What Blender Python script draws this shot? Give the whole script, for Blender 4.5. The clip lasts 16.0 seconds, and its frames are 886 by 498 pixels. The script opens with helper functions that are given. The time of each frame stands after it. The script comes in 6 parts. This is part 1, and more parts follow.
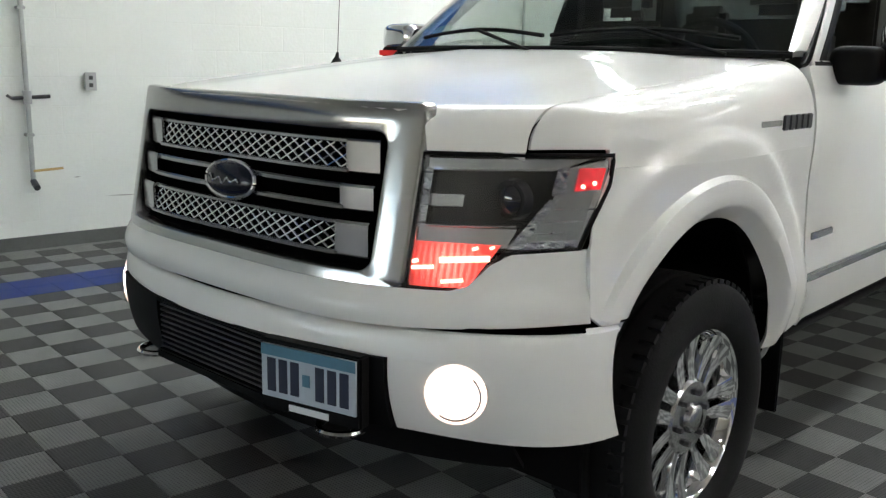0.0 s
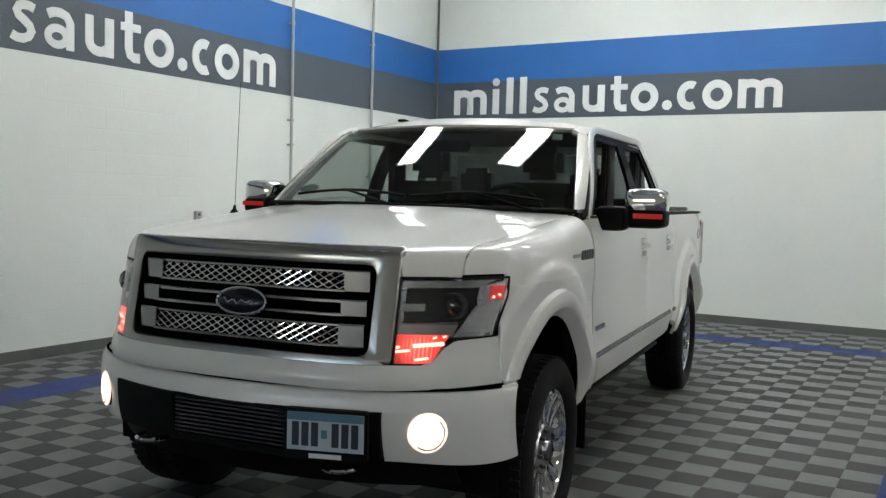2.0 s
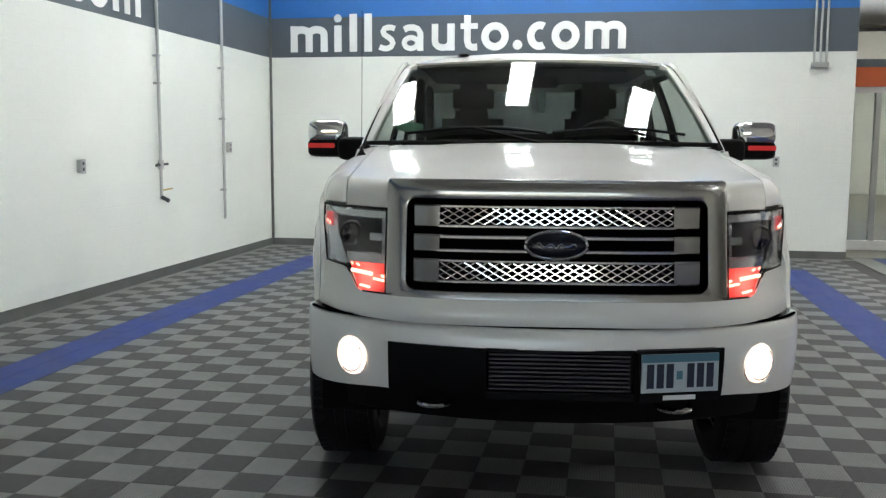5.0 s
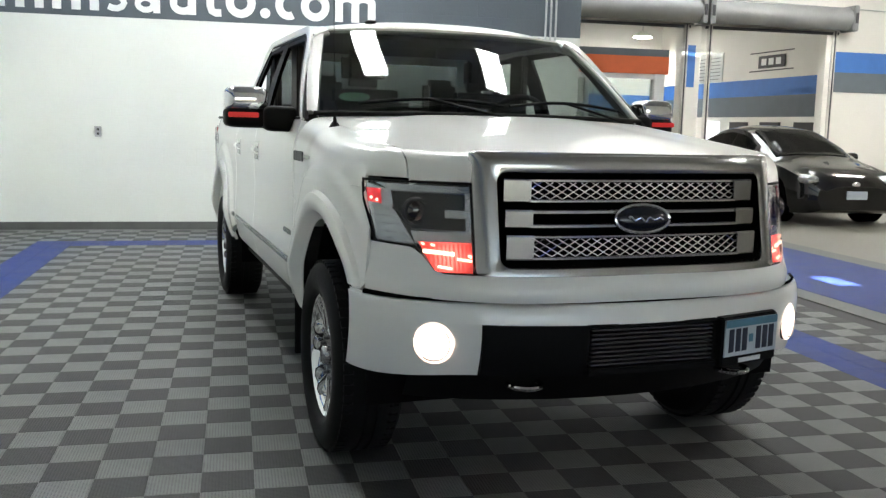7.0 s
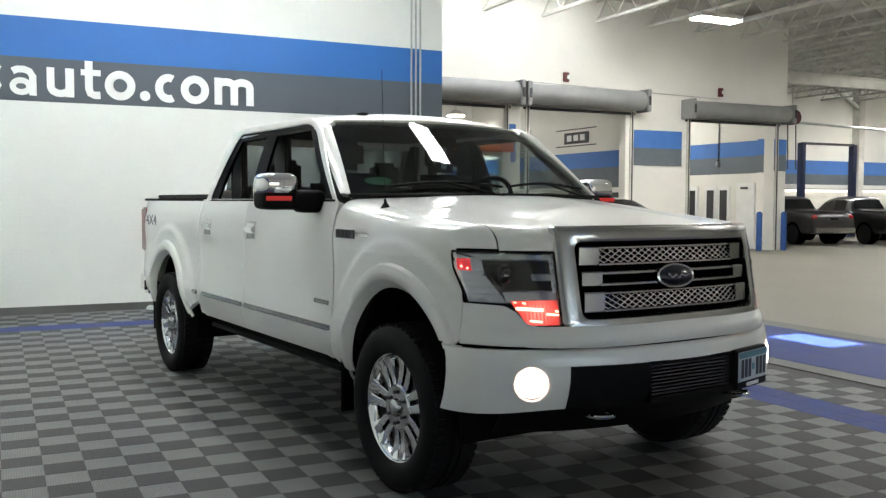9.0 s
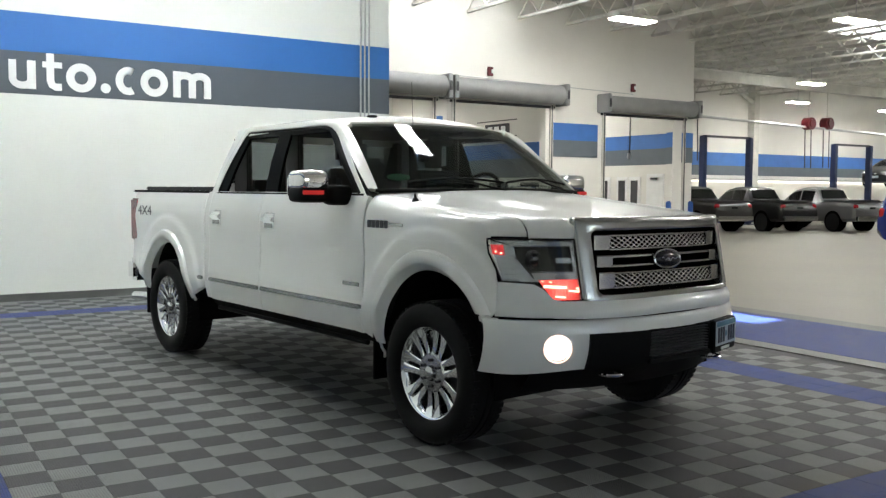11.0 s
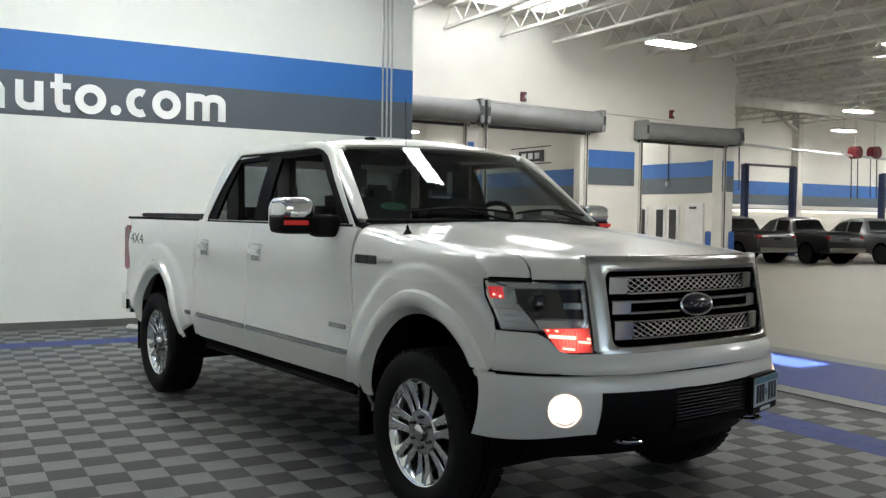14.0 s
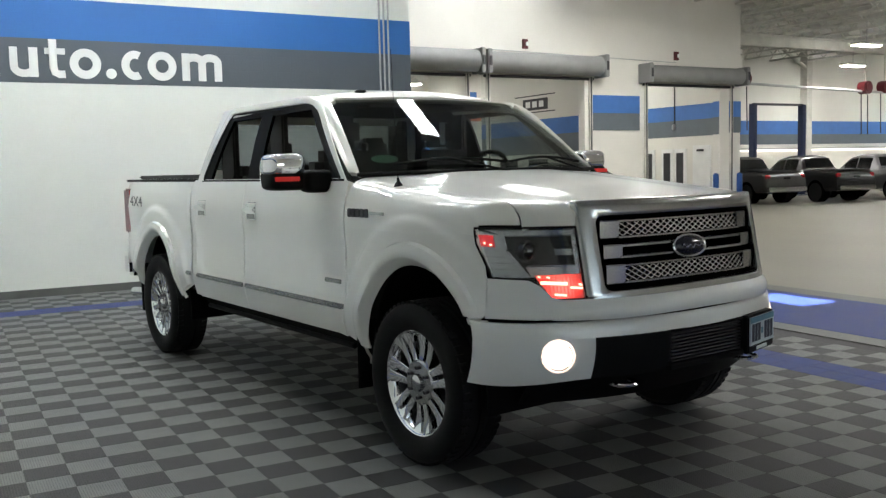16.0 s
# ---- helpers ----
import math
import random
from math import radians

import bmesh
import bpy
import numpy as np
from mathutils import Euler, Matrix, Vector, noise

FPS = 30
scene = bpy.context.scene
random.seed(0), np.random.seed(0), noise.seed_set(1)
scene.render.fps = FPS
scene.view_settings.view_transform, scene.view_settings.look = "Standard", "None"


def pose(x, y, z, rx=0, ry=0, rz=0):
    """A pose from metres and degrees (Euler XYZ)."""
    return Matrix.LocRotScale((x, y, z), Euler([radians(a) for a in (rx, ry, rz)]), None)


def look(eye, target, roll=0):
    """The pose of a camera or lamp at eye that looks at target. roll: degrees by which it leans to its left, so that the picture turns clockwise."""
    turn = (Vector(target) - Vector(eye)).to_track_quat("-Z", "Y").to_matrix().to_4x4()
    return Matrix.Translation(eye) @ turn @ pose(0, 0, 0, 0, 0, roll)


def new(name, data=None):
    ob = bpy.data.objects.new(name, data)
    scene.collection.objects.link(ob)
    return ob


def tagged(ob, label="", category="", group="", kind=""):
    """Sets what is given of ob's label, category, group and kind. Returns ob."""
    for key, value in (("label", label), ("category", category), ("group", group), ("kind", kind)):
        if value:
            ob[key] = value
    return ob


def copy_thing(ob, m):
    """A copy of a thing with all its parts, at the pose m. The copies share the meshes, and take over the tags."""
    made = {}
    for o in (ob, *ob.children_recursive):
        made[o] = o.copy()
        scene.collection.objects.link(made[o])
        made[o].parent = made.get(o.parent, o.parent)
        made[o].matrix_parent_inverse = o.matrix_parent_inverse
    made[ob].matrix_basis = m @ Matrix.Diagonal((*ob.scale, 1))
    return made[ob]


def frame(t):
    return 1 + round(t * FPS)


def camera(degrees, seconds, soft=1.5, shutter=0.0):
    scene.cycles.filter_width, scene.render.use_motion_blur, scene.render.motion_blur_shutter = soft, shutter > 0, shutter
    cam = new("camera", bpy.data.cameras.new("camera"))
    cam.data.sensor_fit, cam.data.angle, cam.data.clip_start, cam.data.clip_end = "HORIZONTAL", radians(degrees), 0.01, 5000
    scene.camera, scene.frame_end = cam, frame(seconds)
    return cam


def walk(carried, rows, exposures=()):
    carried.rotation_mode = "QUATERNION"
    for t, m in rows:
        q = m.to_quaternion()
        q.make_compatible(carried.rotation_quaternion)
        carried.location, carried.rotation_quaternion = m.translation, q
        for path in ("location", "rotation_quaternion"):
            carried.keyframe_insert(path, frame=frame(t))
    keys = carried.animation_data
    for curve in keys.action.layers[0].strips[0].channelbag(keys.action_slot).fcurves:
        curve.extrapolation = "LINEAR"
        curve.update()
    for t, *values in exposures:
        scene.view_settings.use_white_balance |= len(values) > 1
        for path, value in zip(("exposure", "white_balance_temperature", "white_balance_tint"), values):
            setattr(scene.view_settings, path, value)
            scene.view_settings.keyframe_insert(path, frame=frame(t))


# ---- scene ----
cam = camera(51.87, 16.0, soft=1.35)
# seconds, eye (m), yaw, pitch, roll (degrees)
PATH = [
    (0, 2.228, -1.134, 1.398, 49.44, -12.00, -1.06),
    (0.5, 2.379, -1.515, 1.329, 44.28, -7.03, -0.81),
    (1, 2.391, -1.888, 1.381, 39.26, -5.55, 1.07),
    (1.5, 2.405, -2.259, 1.431, 34.55, -4.04, -1.01),
    (2, 2.390, -2.577, 1.478, 30.22, -3.31, -1.55),
    (2.5, 2.169, -2.875, 1.458, 25.21, -5.44, 1.21),
    (3, 1.854, -3.089, 1.439, 23.59, -6.78, -0.19),
    (3.5, 1.446, -3.167, 1.444, 21.28, -6.77, -1.06),
    (3.7, 1.274, -3.212, 1.450, 21.34, -6.87, -1.42),
    (6, -0.651, -3.224, 1.396, -3.20, -6.89, -0.05),
    (6.5, -1.053, -3.134, 1.404, -8.43, -7.67, -0.99),
    (7, -1.430, -2.987, 1.377, -12.80, -7.75, -1.29),
    (7.5, -1.752, -2.839, 1.371, -17.52, -7.75, -0.67),
    (8, -2.105, -2.816, 1.357, -23.42, -7.14, 4.26),
    (8.5, -2.435, -3.001, 1.373, -25.29, -4.92, 1.91),
    (9, -2.759, -3.204, 1.393, -26.09, -3.01, -0.18),
    (11.3, -3.710, -3.522, 1.433, -33.02, -3.79, 0.25),
    (11.5, -3.706, -3.512, 1.436, -33.37, -3.50, 0.59),
    (12, -3.599, -3.458, 1.443, -33.51, -3.65, -0.61),
    (12.5, -3.405, -3.371, 1.459, -32.42, -3.44, 0.33),
    (13, -3.269, -3.260, 1.451, -29.90, -3.04, 0.53),
    (13.5, -3.197, -3.109, 1.456, -29.21, -2.29, -1.60),
    (14, -3.152, -3.076, 1.456, -29.76, -2.10, -0.87),
    (14.5, -3.091, -3.096, 1.466, -28.87, -1.91, -0.38),
    (15, -3.054, -3.104, 1.456, -28.41, -1.92, 0.35),
    (15.5, -3.054, -3.101, 1.444, -28.49, -3.44, 0.71),
    (16, -3.063, -3.112, 1.444, -29.20, -5.06, 1.34),
]
walk(cam, [(t, pose(x, y, z, 90 + pitch, roll, yaw)) for t, x, y, z, yaw, pitch, roll in PATH],
     [(0, 4.05), (0.5, 3.92), (1, 3.86), (1.5, 3.52), (2, 3.36), (2.5, 3.42), (3.5, 3.61), (6, 3.89), (7.5, 4.08), (8.5, 4.03), (9, 3.81), (11.5, 3.79), (14, 3.58), (16, 3.63)])

# ---- light ----
world = bpy.data.worlds.new("sky")
scene.world = world
world.use_nodes = True
wn, wl = world.node_tree.nodes, world.node_tree.links
sky = wn.new("ShaderNodeTexSky")
sky.sky_type, sky.sun_disc = "NISHITA", False
SUN_DIR = Vector((0.36, 0.62, -0.72)).normalized()
sky.sun_elevation = math.asin(-SUN_DIR.z)
sky.sun_rotation = math.atan2(-SUN_DIR.x, -SUN_DIR.y)
wl.new(sky.outputs["Color"], wn["Background"].inputs["Color"])
wn["Background"].inputs["Strength"].default_value = 0.054

sun_data = bpy.data.lights.new("sun", "SUN")
sun_data.energy, sun_data.angle, sun_data.color = 5.0, radians(0.5), (1.0, 0.96, 0.9)
sun = new("sun", sun_data)
sun.matrix_world = look((-4, -8, 14), Vector((-4, -8, 14)) + SUN_DIR)

# ---- materials ----
def material(name, color, rough=0.5, metal=0.0, vary=0.12, scale=3.0, grain=60.0, bump=0.1, coat=0.0, second=None, island=0.0, bump_dist=0.004, spec=0.5):
    """A surface with stains at one scale and grain at another."""
    m = bpy.data.materials.new(name)
    m.use_nodes = True
    n, l = m.node_tree.nodes, m.node_tree.links
    b = n["Principled BSDF"]
    co = n.new("ShaderNodeTexCoord")
    big = n.new("ShaderNodeTexNoise")
    big.inputs["Scale"].default_value, big.inputs["Detail"].default_value = scale, 4
    fine = n.new("ShaderNodeTexNoise")
    fine.inputs["Scale"].default_value, fine.inputs["Detail"].default_value = grain, 3
    for tex in (big, fine):
        l.new(co.outputs["Object"], tex.inputs["Vector"])
    mix = n.new("ShaderNodeMix")
    mix.data_type = "RGBA"
    dark = second or tuple(c * (1 - vary * 2.2) for c in color)
    mix.inputs["A"].default_value = (*dark, 1)
    mix.inputs["B"].default_value = (*[min(1, c * (1 + vary * 0.6)) for c in color], 1)
    ramp = n.new("ShaderNodeMapRange")
    ramp.inputs["From Min"].default_value, ramp.inputs["From Max"].default_value = 0.25, 0.62
    avg = n.new("ShaderNodeMath")
    avg.operation = "MULTIPLY_ADD"
    l.new(fine.outputs["Fac"], avg.inputs[0])
    avg.inputs[1].default_value = 0.25
    l.new(big.outputs["Fac"], avg.inputs[2])
    shift = n.new("ShaderNodeMath")
    shift.operation = "SUBTRACT"
    l.new(avg.outputs[0], shift.inputs[0])
    shift.inputs[1].default_value = 0.12
    l.new(shift.outputs[0], ramp.inputs["Value"])
    l.new(ramp.outputs["Result"], mix.inputs["Factor"])
    out = mix.outputs["Result"]
    if island:
        geo = n.new("ShaderNodeNewGeometry")
        info = n.new("ShaderNodeObjectInfo")
        add = n.new("ShaderNodeMath")
        l.new(geo.outputs["Random Per Island"], add.inputs[0])
        l.new(info.outputs["Random"], add.inputs[1])
        fr = n.new("ShaderNodeMath")
        fr.operation = "FRACT"
        l.new(add.outputs[0], fr.inputs[0])
        mr = n.new("ShaderNodeMapRange")
        mr.inputs["To Min"].default_value, mr.inputs["To Max"].default_value = 1 - island, 1 + island
        l.new(fr.outputs[0], mr.inputs["Value"])
        hsv = n.new("ShaderNodeHueSaturation")
        l.new(mr.outputs["Result"], hsv.inputs["Value"])
        l.new(out, hsv.inputs["Color"])
        out = hsv.outputs["Color"]
    l.new(out, b.inputs["Base Color"])
    rr = n.new("ShaderNodeMapRange")
    rr.inputs["To Min"].default_value, rr.inputs["To Max"].default_value = max(0.02, rough * 0.82), min(1, rough * 1.18)
    l.new(big.outputs["Fac"], rr.inputs["Value"])
    l.new(rr.outputs["Result"], b.inputs["Roughness"])
    b.inputs["Metallic"].default_value = metal
    b.inputs["Coat Weight"].default_value = coat
    b.inputs["Specular IOR Level"].default_value = spec
    b.inputs["Coat Roughness"].default_value = 0.03
    if bump:
        bp = n.new("ShaderNodeBump")
        bp.inputs["Strength"].default_value, bp.inputs["Distance"].default_value = bump, bump_dist
        l.new(fine.outputs["Fac"], bp.inputs["Height"])
        l.new(bp.outputs["Normal"], b.inputs["Normal"])
    return m


GAIN = 13.3  # daylight outdoors is far brighter than the lamps indoors


def glow(name, color, strength):
    m = bpy.data.materials.new(name)
    m.use_nodes = True
    b = m.node_tree.nodes["Principled BSDF"]
    b.inputs["Base Color"].default_value = (*color, 1)
    b.inputs["Emission Color"].default_value = (*color, 1)
    b.inputs["Emission Strength"].default_value = strength / GAIN
    return m


def glass(name, color=(1, 1, 1), rough=0.0, ior=1.45):
    m = bpy.data.materials.new(name)
    m.use_nodes = True
    b = m.node_tree.nodes["Principled BSDF"]
    b.inputs["Base Color"].default_value = (*color, 1)
    b.inputs["Roughness"].default_value = rough
    b.inputs["IOR"].default_value = ior
    b.inputs["Transmission Weight"].default_value = 1.0
    return m


def thin_glass(name, tint, gloss=0.03, base=0.045):
    """A pane without bending: tinted see-through with a mirror coat by Fresnel."""
    m = bpy.data.materials.new(name)
    m.use_nodes = True
    n, l = m.node_tree.nodes, m.node_tree.links
    n.remove(n["Principled BSDF"])
    tr = n.new("ShaderNodeBsdfTransparent")
    tr.inputs["Color"].default_value = (*tint, 1)
    gl = n.new("ShaderNodeBsdfGlossy")
    gl.inputs["Roughness"].default_value = gloss
    fr = n.new("ShaderNodeLayerWeight")
    fr.inputs["Blend"].default_value = 0.5
    pw = n.new("ShaderNodeMath")
    pw.operation = "POWER"
    l.new(fr.outputs["Facing"], pw.inputs[0])
    pw.inputs[1].default_value = 5.0
    ma = n.new("ShaderNodeMath")
    ma.operation = "MULTIPLY_ADD"
    l.new(pw.outputs[0], ma.inputs[0])
    ma.inputs[1].default_value, ma.inputs[2].default_value = 0.93, base
    mx = n.new("ShaderNodeMixShader")
    l.new(ma.outputs[0], mx.inputs[0])
    l.new(tr.outputs[0], mx.inputs[1])
    l.new(gl.outputs[0], mx.inputs[2])
    l.new(mx.outputs[0], n["Material Output"].inputs["Surface"])
    return m


def ribbed(m, pitch=0.0125):
    """Fine crossed ribs with small pits between them, as on vented floor tiles; the pits' shade is painted in."""
    n, l = m.node_tree.nodes, m.node_tree.links
    b = n["Principled BSDF"]
    co = n.new("ShaderNodeTexCoord")
    fac = None
    for axis in ("X", "Y"):
        wv = n.new("ShaderNodeTexWave")
        wv.bands_direction = axis
        wv.inputs["Scale"].default_value = 0.31416 / pitch
        l.new(co.outputs["Object"], wv.inputs["Vector"])
        if fac is None:
            fac = wv.outputs["Fac"]
        else:
            mn = n.new("ShaderNodeMath")
            mn.operation = "MULTIPLY"
            l.new(fac, mn.inputs[0])
            l.new(wv.outputs["Fac"], mn.inputs[1])
            fac = mn.outputs[0]
    # base colour darkened in the pits, as the shade between the ribs
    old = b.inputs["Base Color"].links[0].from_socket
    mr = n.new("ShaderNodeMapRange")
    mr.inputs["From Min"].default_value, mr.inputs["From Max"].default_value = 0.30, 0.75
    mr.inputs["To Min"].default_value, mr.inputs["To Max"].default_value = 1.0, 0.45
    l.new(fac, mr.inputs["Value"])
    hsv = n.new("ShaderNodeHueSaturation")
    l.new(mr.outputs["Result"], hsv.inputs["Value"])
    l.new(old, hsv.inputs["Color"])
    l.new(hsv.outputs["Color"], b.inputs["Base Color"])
    bp = n.new("ShaderNodeBump")
    bp.inputs["Strength"].default_value, bp.inputs["Distance"].default_value = 0.5, 0.003
    bp.invert = True
    l.new(fac, bp.inputs["Height"])
    l.new(bp.outputs["Normal"], b.inputs["Normal"])


def block_paint(name, color, rough=0.55, course=0.2, length=0.4):
    """Painted concrete block: shallow joints in the relief, slight blotches."""
    m = material(name, color, rough, vary=0.03, scale=0.6, grain=45, bump=0)
    n, l = m.node_tree.nodes, m.node_tree.links
    b = n["Principled BSDF"]
    co = n.new("ShaderNodeTexCoord")
    sep, com = n.new("ShaderNodeSeparateXYZ"), n.new("ShaderNodeCombineXYZ")
    l.new(co.outputs["Object"], sep.inputs[0])
    add = n.new("ShaderNodeMath")
    l.new(sep.outputs["X"], add.inputs[0])
    l.new(sep.outputs["Y"], add.inputs[1])
    l.new(add.outputs[0], com.inputs["X"])
    l.new(sep.outputs["Z"], com.inputs["Y"])
    br = n.new("ShaderNodeTexBrick")
    br.inputs["Scale"].default_value = 1.0
    br.inputs["Brick Width"].default_value, br.inputs["Row Height"].default_value = length, course
    br.inputs["Mortar Size"].default_value, br.inputs["Mortar Smooth"].default_value = 0.006, 0.6
    l.new(com.outputs[0], br.inputs["Vector"])
    fine = n.new("ShaderNodeTexNoise")
    fine.inputs["Scale"].default_value = 40
    l.new(co.outputs["Object"], fine.inputs["Vector"])
    mixh = n.new("ShaderNodeMath")
    mixh.operation = "MULTIPLY_ADD"
    l.new(br.outputs["Fac"], mixh.inputs[0])
    mixh.inputs[1].default_value = -0.55
    l.new(fine.outputs["Fac"], mixh.inputs[2])
    bp = n.new("ShaderNodeBump")
    bp.inputs["Strength"].default_value, bp.inputs["Distance"].default_value = 0.42, 0.004
    l.new(mixh.outputs[0], bp.inputs["Height"])
    l.new(bp.outputs["Normal"], b.inputs["Normal"])
    return m


WALL = block_paint("wall_white", (0.74, 0.77, 0.73))
WALL_HALL = material("hall_white", (0.76, 0.75, 0.70), 0.6, vary=0.04, scale=0.5, grain=30, bump=0.1)
BLUE = block_paint("stripe_blue", (0.026, 0.15, 0.46), 0.45)
GREY = block_paint("stripe_grey", (0.085, 0.105, 0.125), 0.45)
ORANGE = material("stripe_orange", (0.75, 0.16, 0.05), 0.5, vary=0.05)
LETTER = material("letter_white", (0.8, 0.81, 0.8), 0.5, vary=0.03)
BASE = material("cove_base", (0.11, 0.115, 0.11), 0.55, vary=0.12)
TILE_LIGHT = material("tile_light", (0.185, 0.188, 0.180), 0.6, vary=0.10, scale=5, grain=220, bump=0.5, island=0.06, spec=0.3)
TILE_DARK = material("tile_dark", (0.045, 0.046, 0.044), 0.6, vary=0.12, scale=5, grain=220, bump=0.5, island=0.08, spec=0.3)
TILE_BLUE = material("tile_blue", (0.018, 0.040, 0.19), 0.62, vary=0.10, scale=5, grain=220, bump=0.5, island=0.06, spec=0.3)
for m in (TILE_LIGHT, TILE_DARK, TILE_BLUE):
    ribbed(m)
EDGING = material("tile_edging", (0.075, 0.078, 0.072), 0.5, vary=0.12, grain=160, bump=0.3)
SUBFLOOR = material("subfloor", (0.05, 0.05, 0.05), 0.8)
CONCRETE = material("hall_floor", (0.20, 0.19, 0.158), 0.55, vary=0.09, scale=0.35, grain=18, bump=0.05, spec=0.3)
STEEL_WHITE = material("joist_white", (0.62, 0.61, 0.56), 0.55, vary=0.10, scale=2, grain=30)
DECK = material("roof_deck", (0.56, 0.55, 0.52), 0.7, vary=0.10, scale=1)
GALV = material("galvanised", (0.42, 0.43, 0.44), 0.38, metal=0.7, vary=0.10, scale=3)
CONDUIT = material("conduit_grey", (0.45, 0.47, 0.46), 0.45, metal=0.4, vary=0.08)
DARK_METAL = material("dark_metal", (0.05, 0.05, 0.055), 0.45, metal=0.4)
BRASS = material("brass", (0.55, 0.40, 0.16), 0.35, metal=0.9)
LAMP = glow("lamp_lens", (0.965, 1.0, 0.99), 52.0)

# ---- building helpers ----
def lerp(a, b, t):
    return a + (b - a) * t


def box(bm, x0, x1, y0, y1, z0, z1):
    v = bmesh.ops.create_cube(bm, size=1.0)["verts"]
    m = Matrix.LocRotScale(((x0 + x1) / 2, (y0 + y1) / 2, (z0 + z1) / 2), None, (abs(x1 - x0), abs(y1 - y0), abs(z1 - z0)))
    bmesh.ops.transform(bm, matrix=m, verts=v)
    return v


def bar(bm, a, b, r, n=10, r2=None):
    """A round bar from a to b."""
    a, b = Vector(a), Vector(b)
    d = b - a
    v = bmesh.ops.create_cone(bm, cap_ends=True, segments=n, radius1=r, radius2=r if r2 is None else r2, depth=d.length)["verts"]
    q = Vector((0, 0, 1)).rotation_difference(d)
    bmesh.ops.transform(bm, matrix=Matrix.Translation((a + b) / 2) @ q.to_matrix().to_4x4(), verts=v)
    return v


HALL = False  # set while the service hall is laid out in its own plan


def hall_place(p):
    """From the hall's own plan to the world."""
    return Vector((1.059 * p[0] - 0.48, 0.89 * p[1] - 0.07, float(np.interp(p[2], (-1, 0, 2.15, 4.4, 6.6), (-1, 0, 2.36, 4.54, 6.6)))))


def mesh_of(bm, name, mat, smooth=False, bevel=0.0, segments=2):
    if bevel:
        bmesh.ops.bevel(bm, geom=[e for e in bm.edges if e.is_manifold and e.calc_face_angle(0) > 0.6], offset=bevel, segments=segments, affect="EDGES", clamp_overlap=True)
    me = bpy.data.meshes.new(name)
    bm.normal_update()
    bm.to_mesh(me)
    bm.free()
    for m in mat if isinstance(mat, (list, tuple)) else [mat]:
        me.materials.append(m)
    if smooth:
        me.shade_smooth()
        me.set_sharp_from_angle(angle=radians(35))
    return me


def thing(name, label, category, group="", kind="", at=None):
    """An Empty at a thing's base, that carries its parts."""
    ob = tagged(new(name), label, category, group, kind)
    if at is not None:
        if HALL:
            at = at.copy()
            at.translation = hall_place(at.translation)
        ob.matrix_world = at
    return ob


def part(name, bm, mat, parent=None, label="", smooth=False, bevel=0.0, at=None):
    if HALL and (parent is None or parent.matrix_basis == Matrix()):
        for v in bm.verts:
            v.co = hall_place(v.co)
    ob = new(name, mesh_of(bm, name, mat, smooth, bevel))
    ob.parent = parent
    if at is not None:
        ob.matrix_basis = at
    return tagged(ob, label)


def slab(name, x0, x1, y0, y1, z0, z1, mat, label="", category="", parent=None, bevel=0.0, kind="structure"):
    bm = bmesh.new()
    box(bm, x0, x1, y0, y1, z0, z1)
    ob = part(name, bm, mat, parent, label, bevel=bevel)
    return tagged(ob, "", category, "", kind if parent is None else "")


# ---- the bay: walls A (west) and B (north) ----
XA, YB, XB_END = -4.452, 8.896, 3.142
Z_GREY, Z_BLUE, Z_TOP = 2.58, 3.105, 3.585
ROOF = 6.6
wall_west = slab("wall_west", XA - 0.25, XA, -9.0, YB + 0.25, 0, ROOF, WALL, "white painted block wall with a blue and grey stripe", "wall")
wall_north = slab("wall_north", XA, XB_END, YB, YB + 0.25, 0, ROOF, WALL, "white painted block wall with a blue and grey stripe", "wall")
slab("blue_stripe", XA, XA + 0.003, -9.0, YB - 0.003, Z_BLUE, Z_TOP, BLUE, "bright blue painted band", parent=wall_west)
slab("grey_stripe", XA, XA + 0.003, -9.0, YB - 0.003, Z_GREY, Z_BLUE, GREY, "slate grey painted band", parent=wall_west)
slab("blue_stripe", XA, XB_END, YB - 0.003, YB, Z_BLUE, Z_TOP, BLUE, "bright blue painted band", parent=wall_north)
slab("grey_stripe", XA, XB_END, YB - 0.003, YB, Z_GREY, Z_BLUE, GREY, "slate grey painted band", parent=wall_north)
slab("blue_stripe", XB_END, XB_END + 0.003, YB, YB + 0.25, Z_BLUE, Z_TOP, BLUE, "", parent=wall_north)
slab("grey_stripe", XB_END, XB_END + 0.003, YB, YB + 0.25, Z_GREY, Z_BLUE, GREY, "", parent=wall_north)
for nm, a in (("baseboard_1", (XA, XA + 0.012, -9.0, YB - 0.012)), ("baseboard_2", (XA, XB_END, YB - 0.012, YB))):
    slab(nm, *a, 0, 0.095, BASE, "dark grey rubber cove base along the wall", "baseboard")


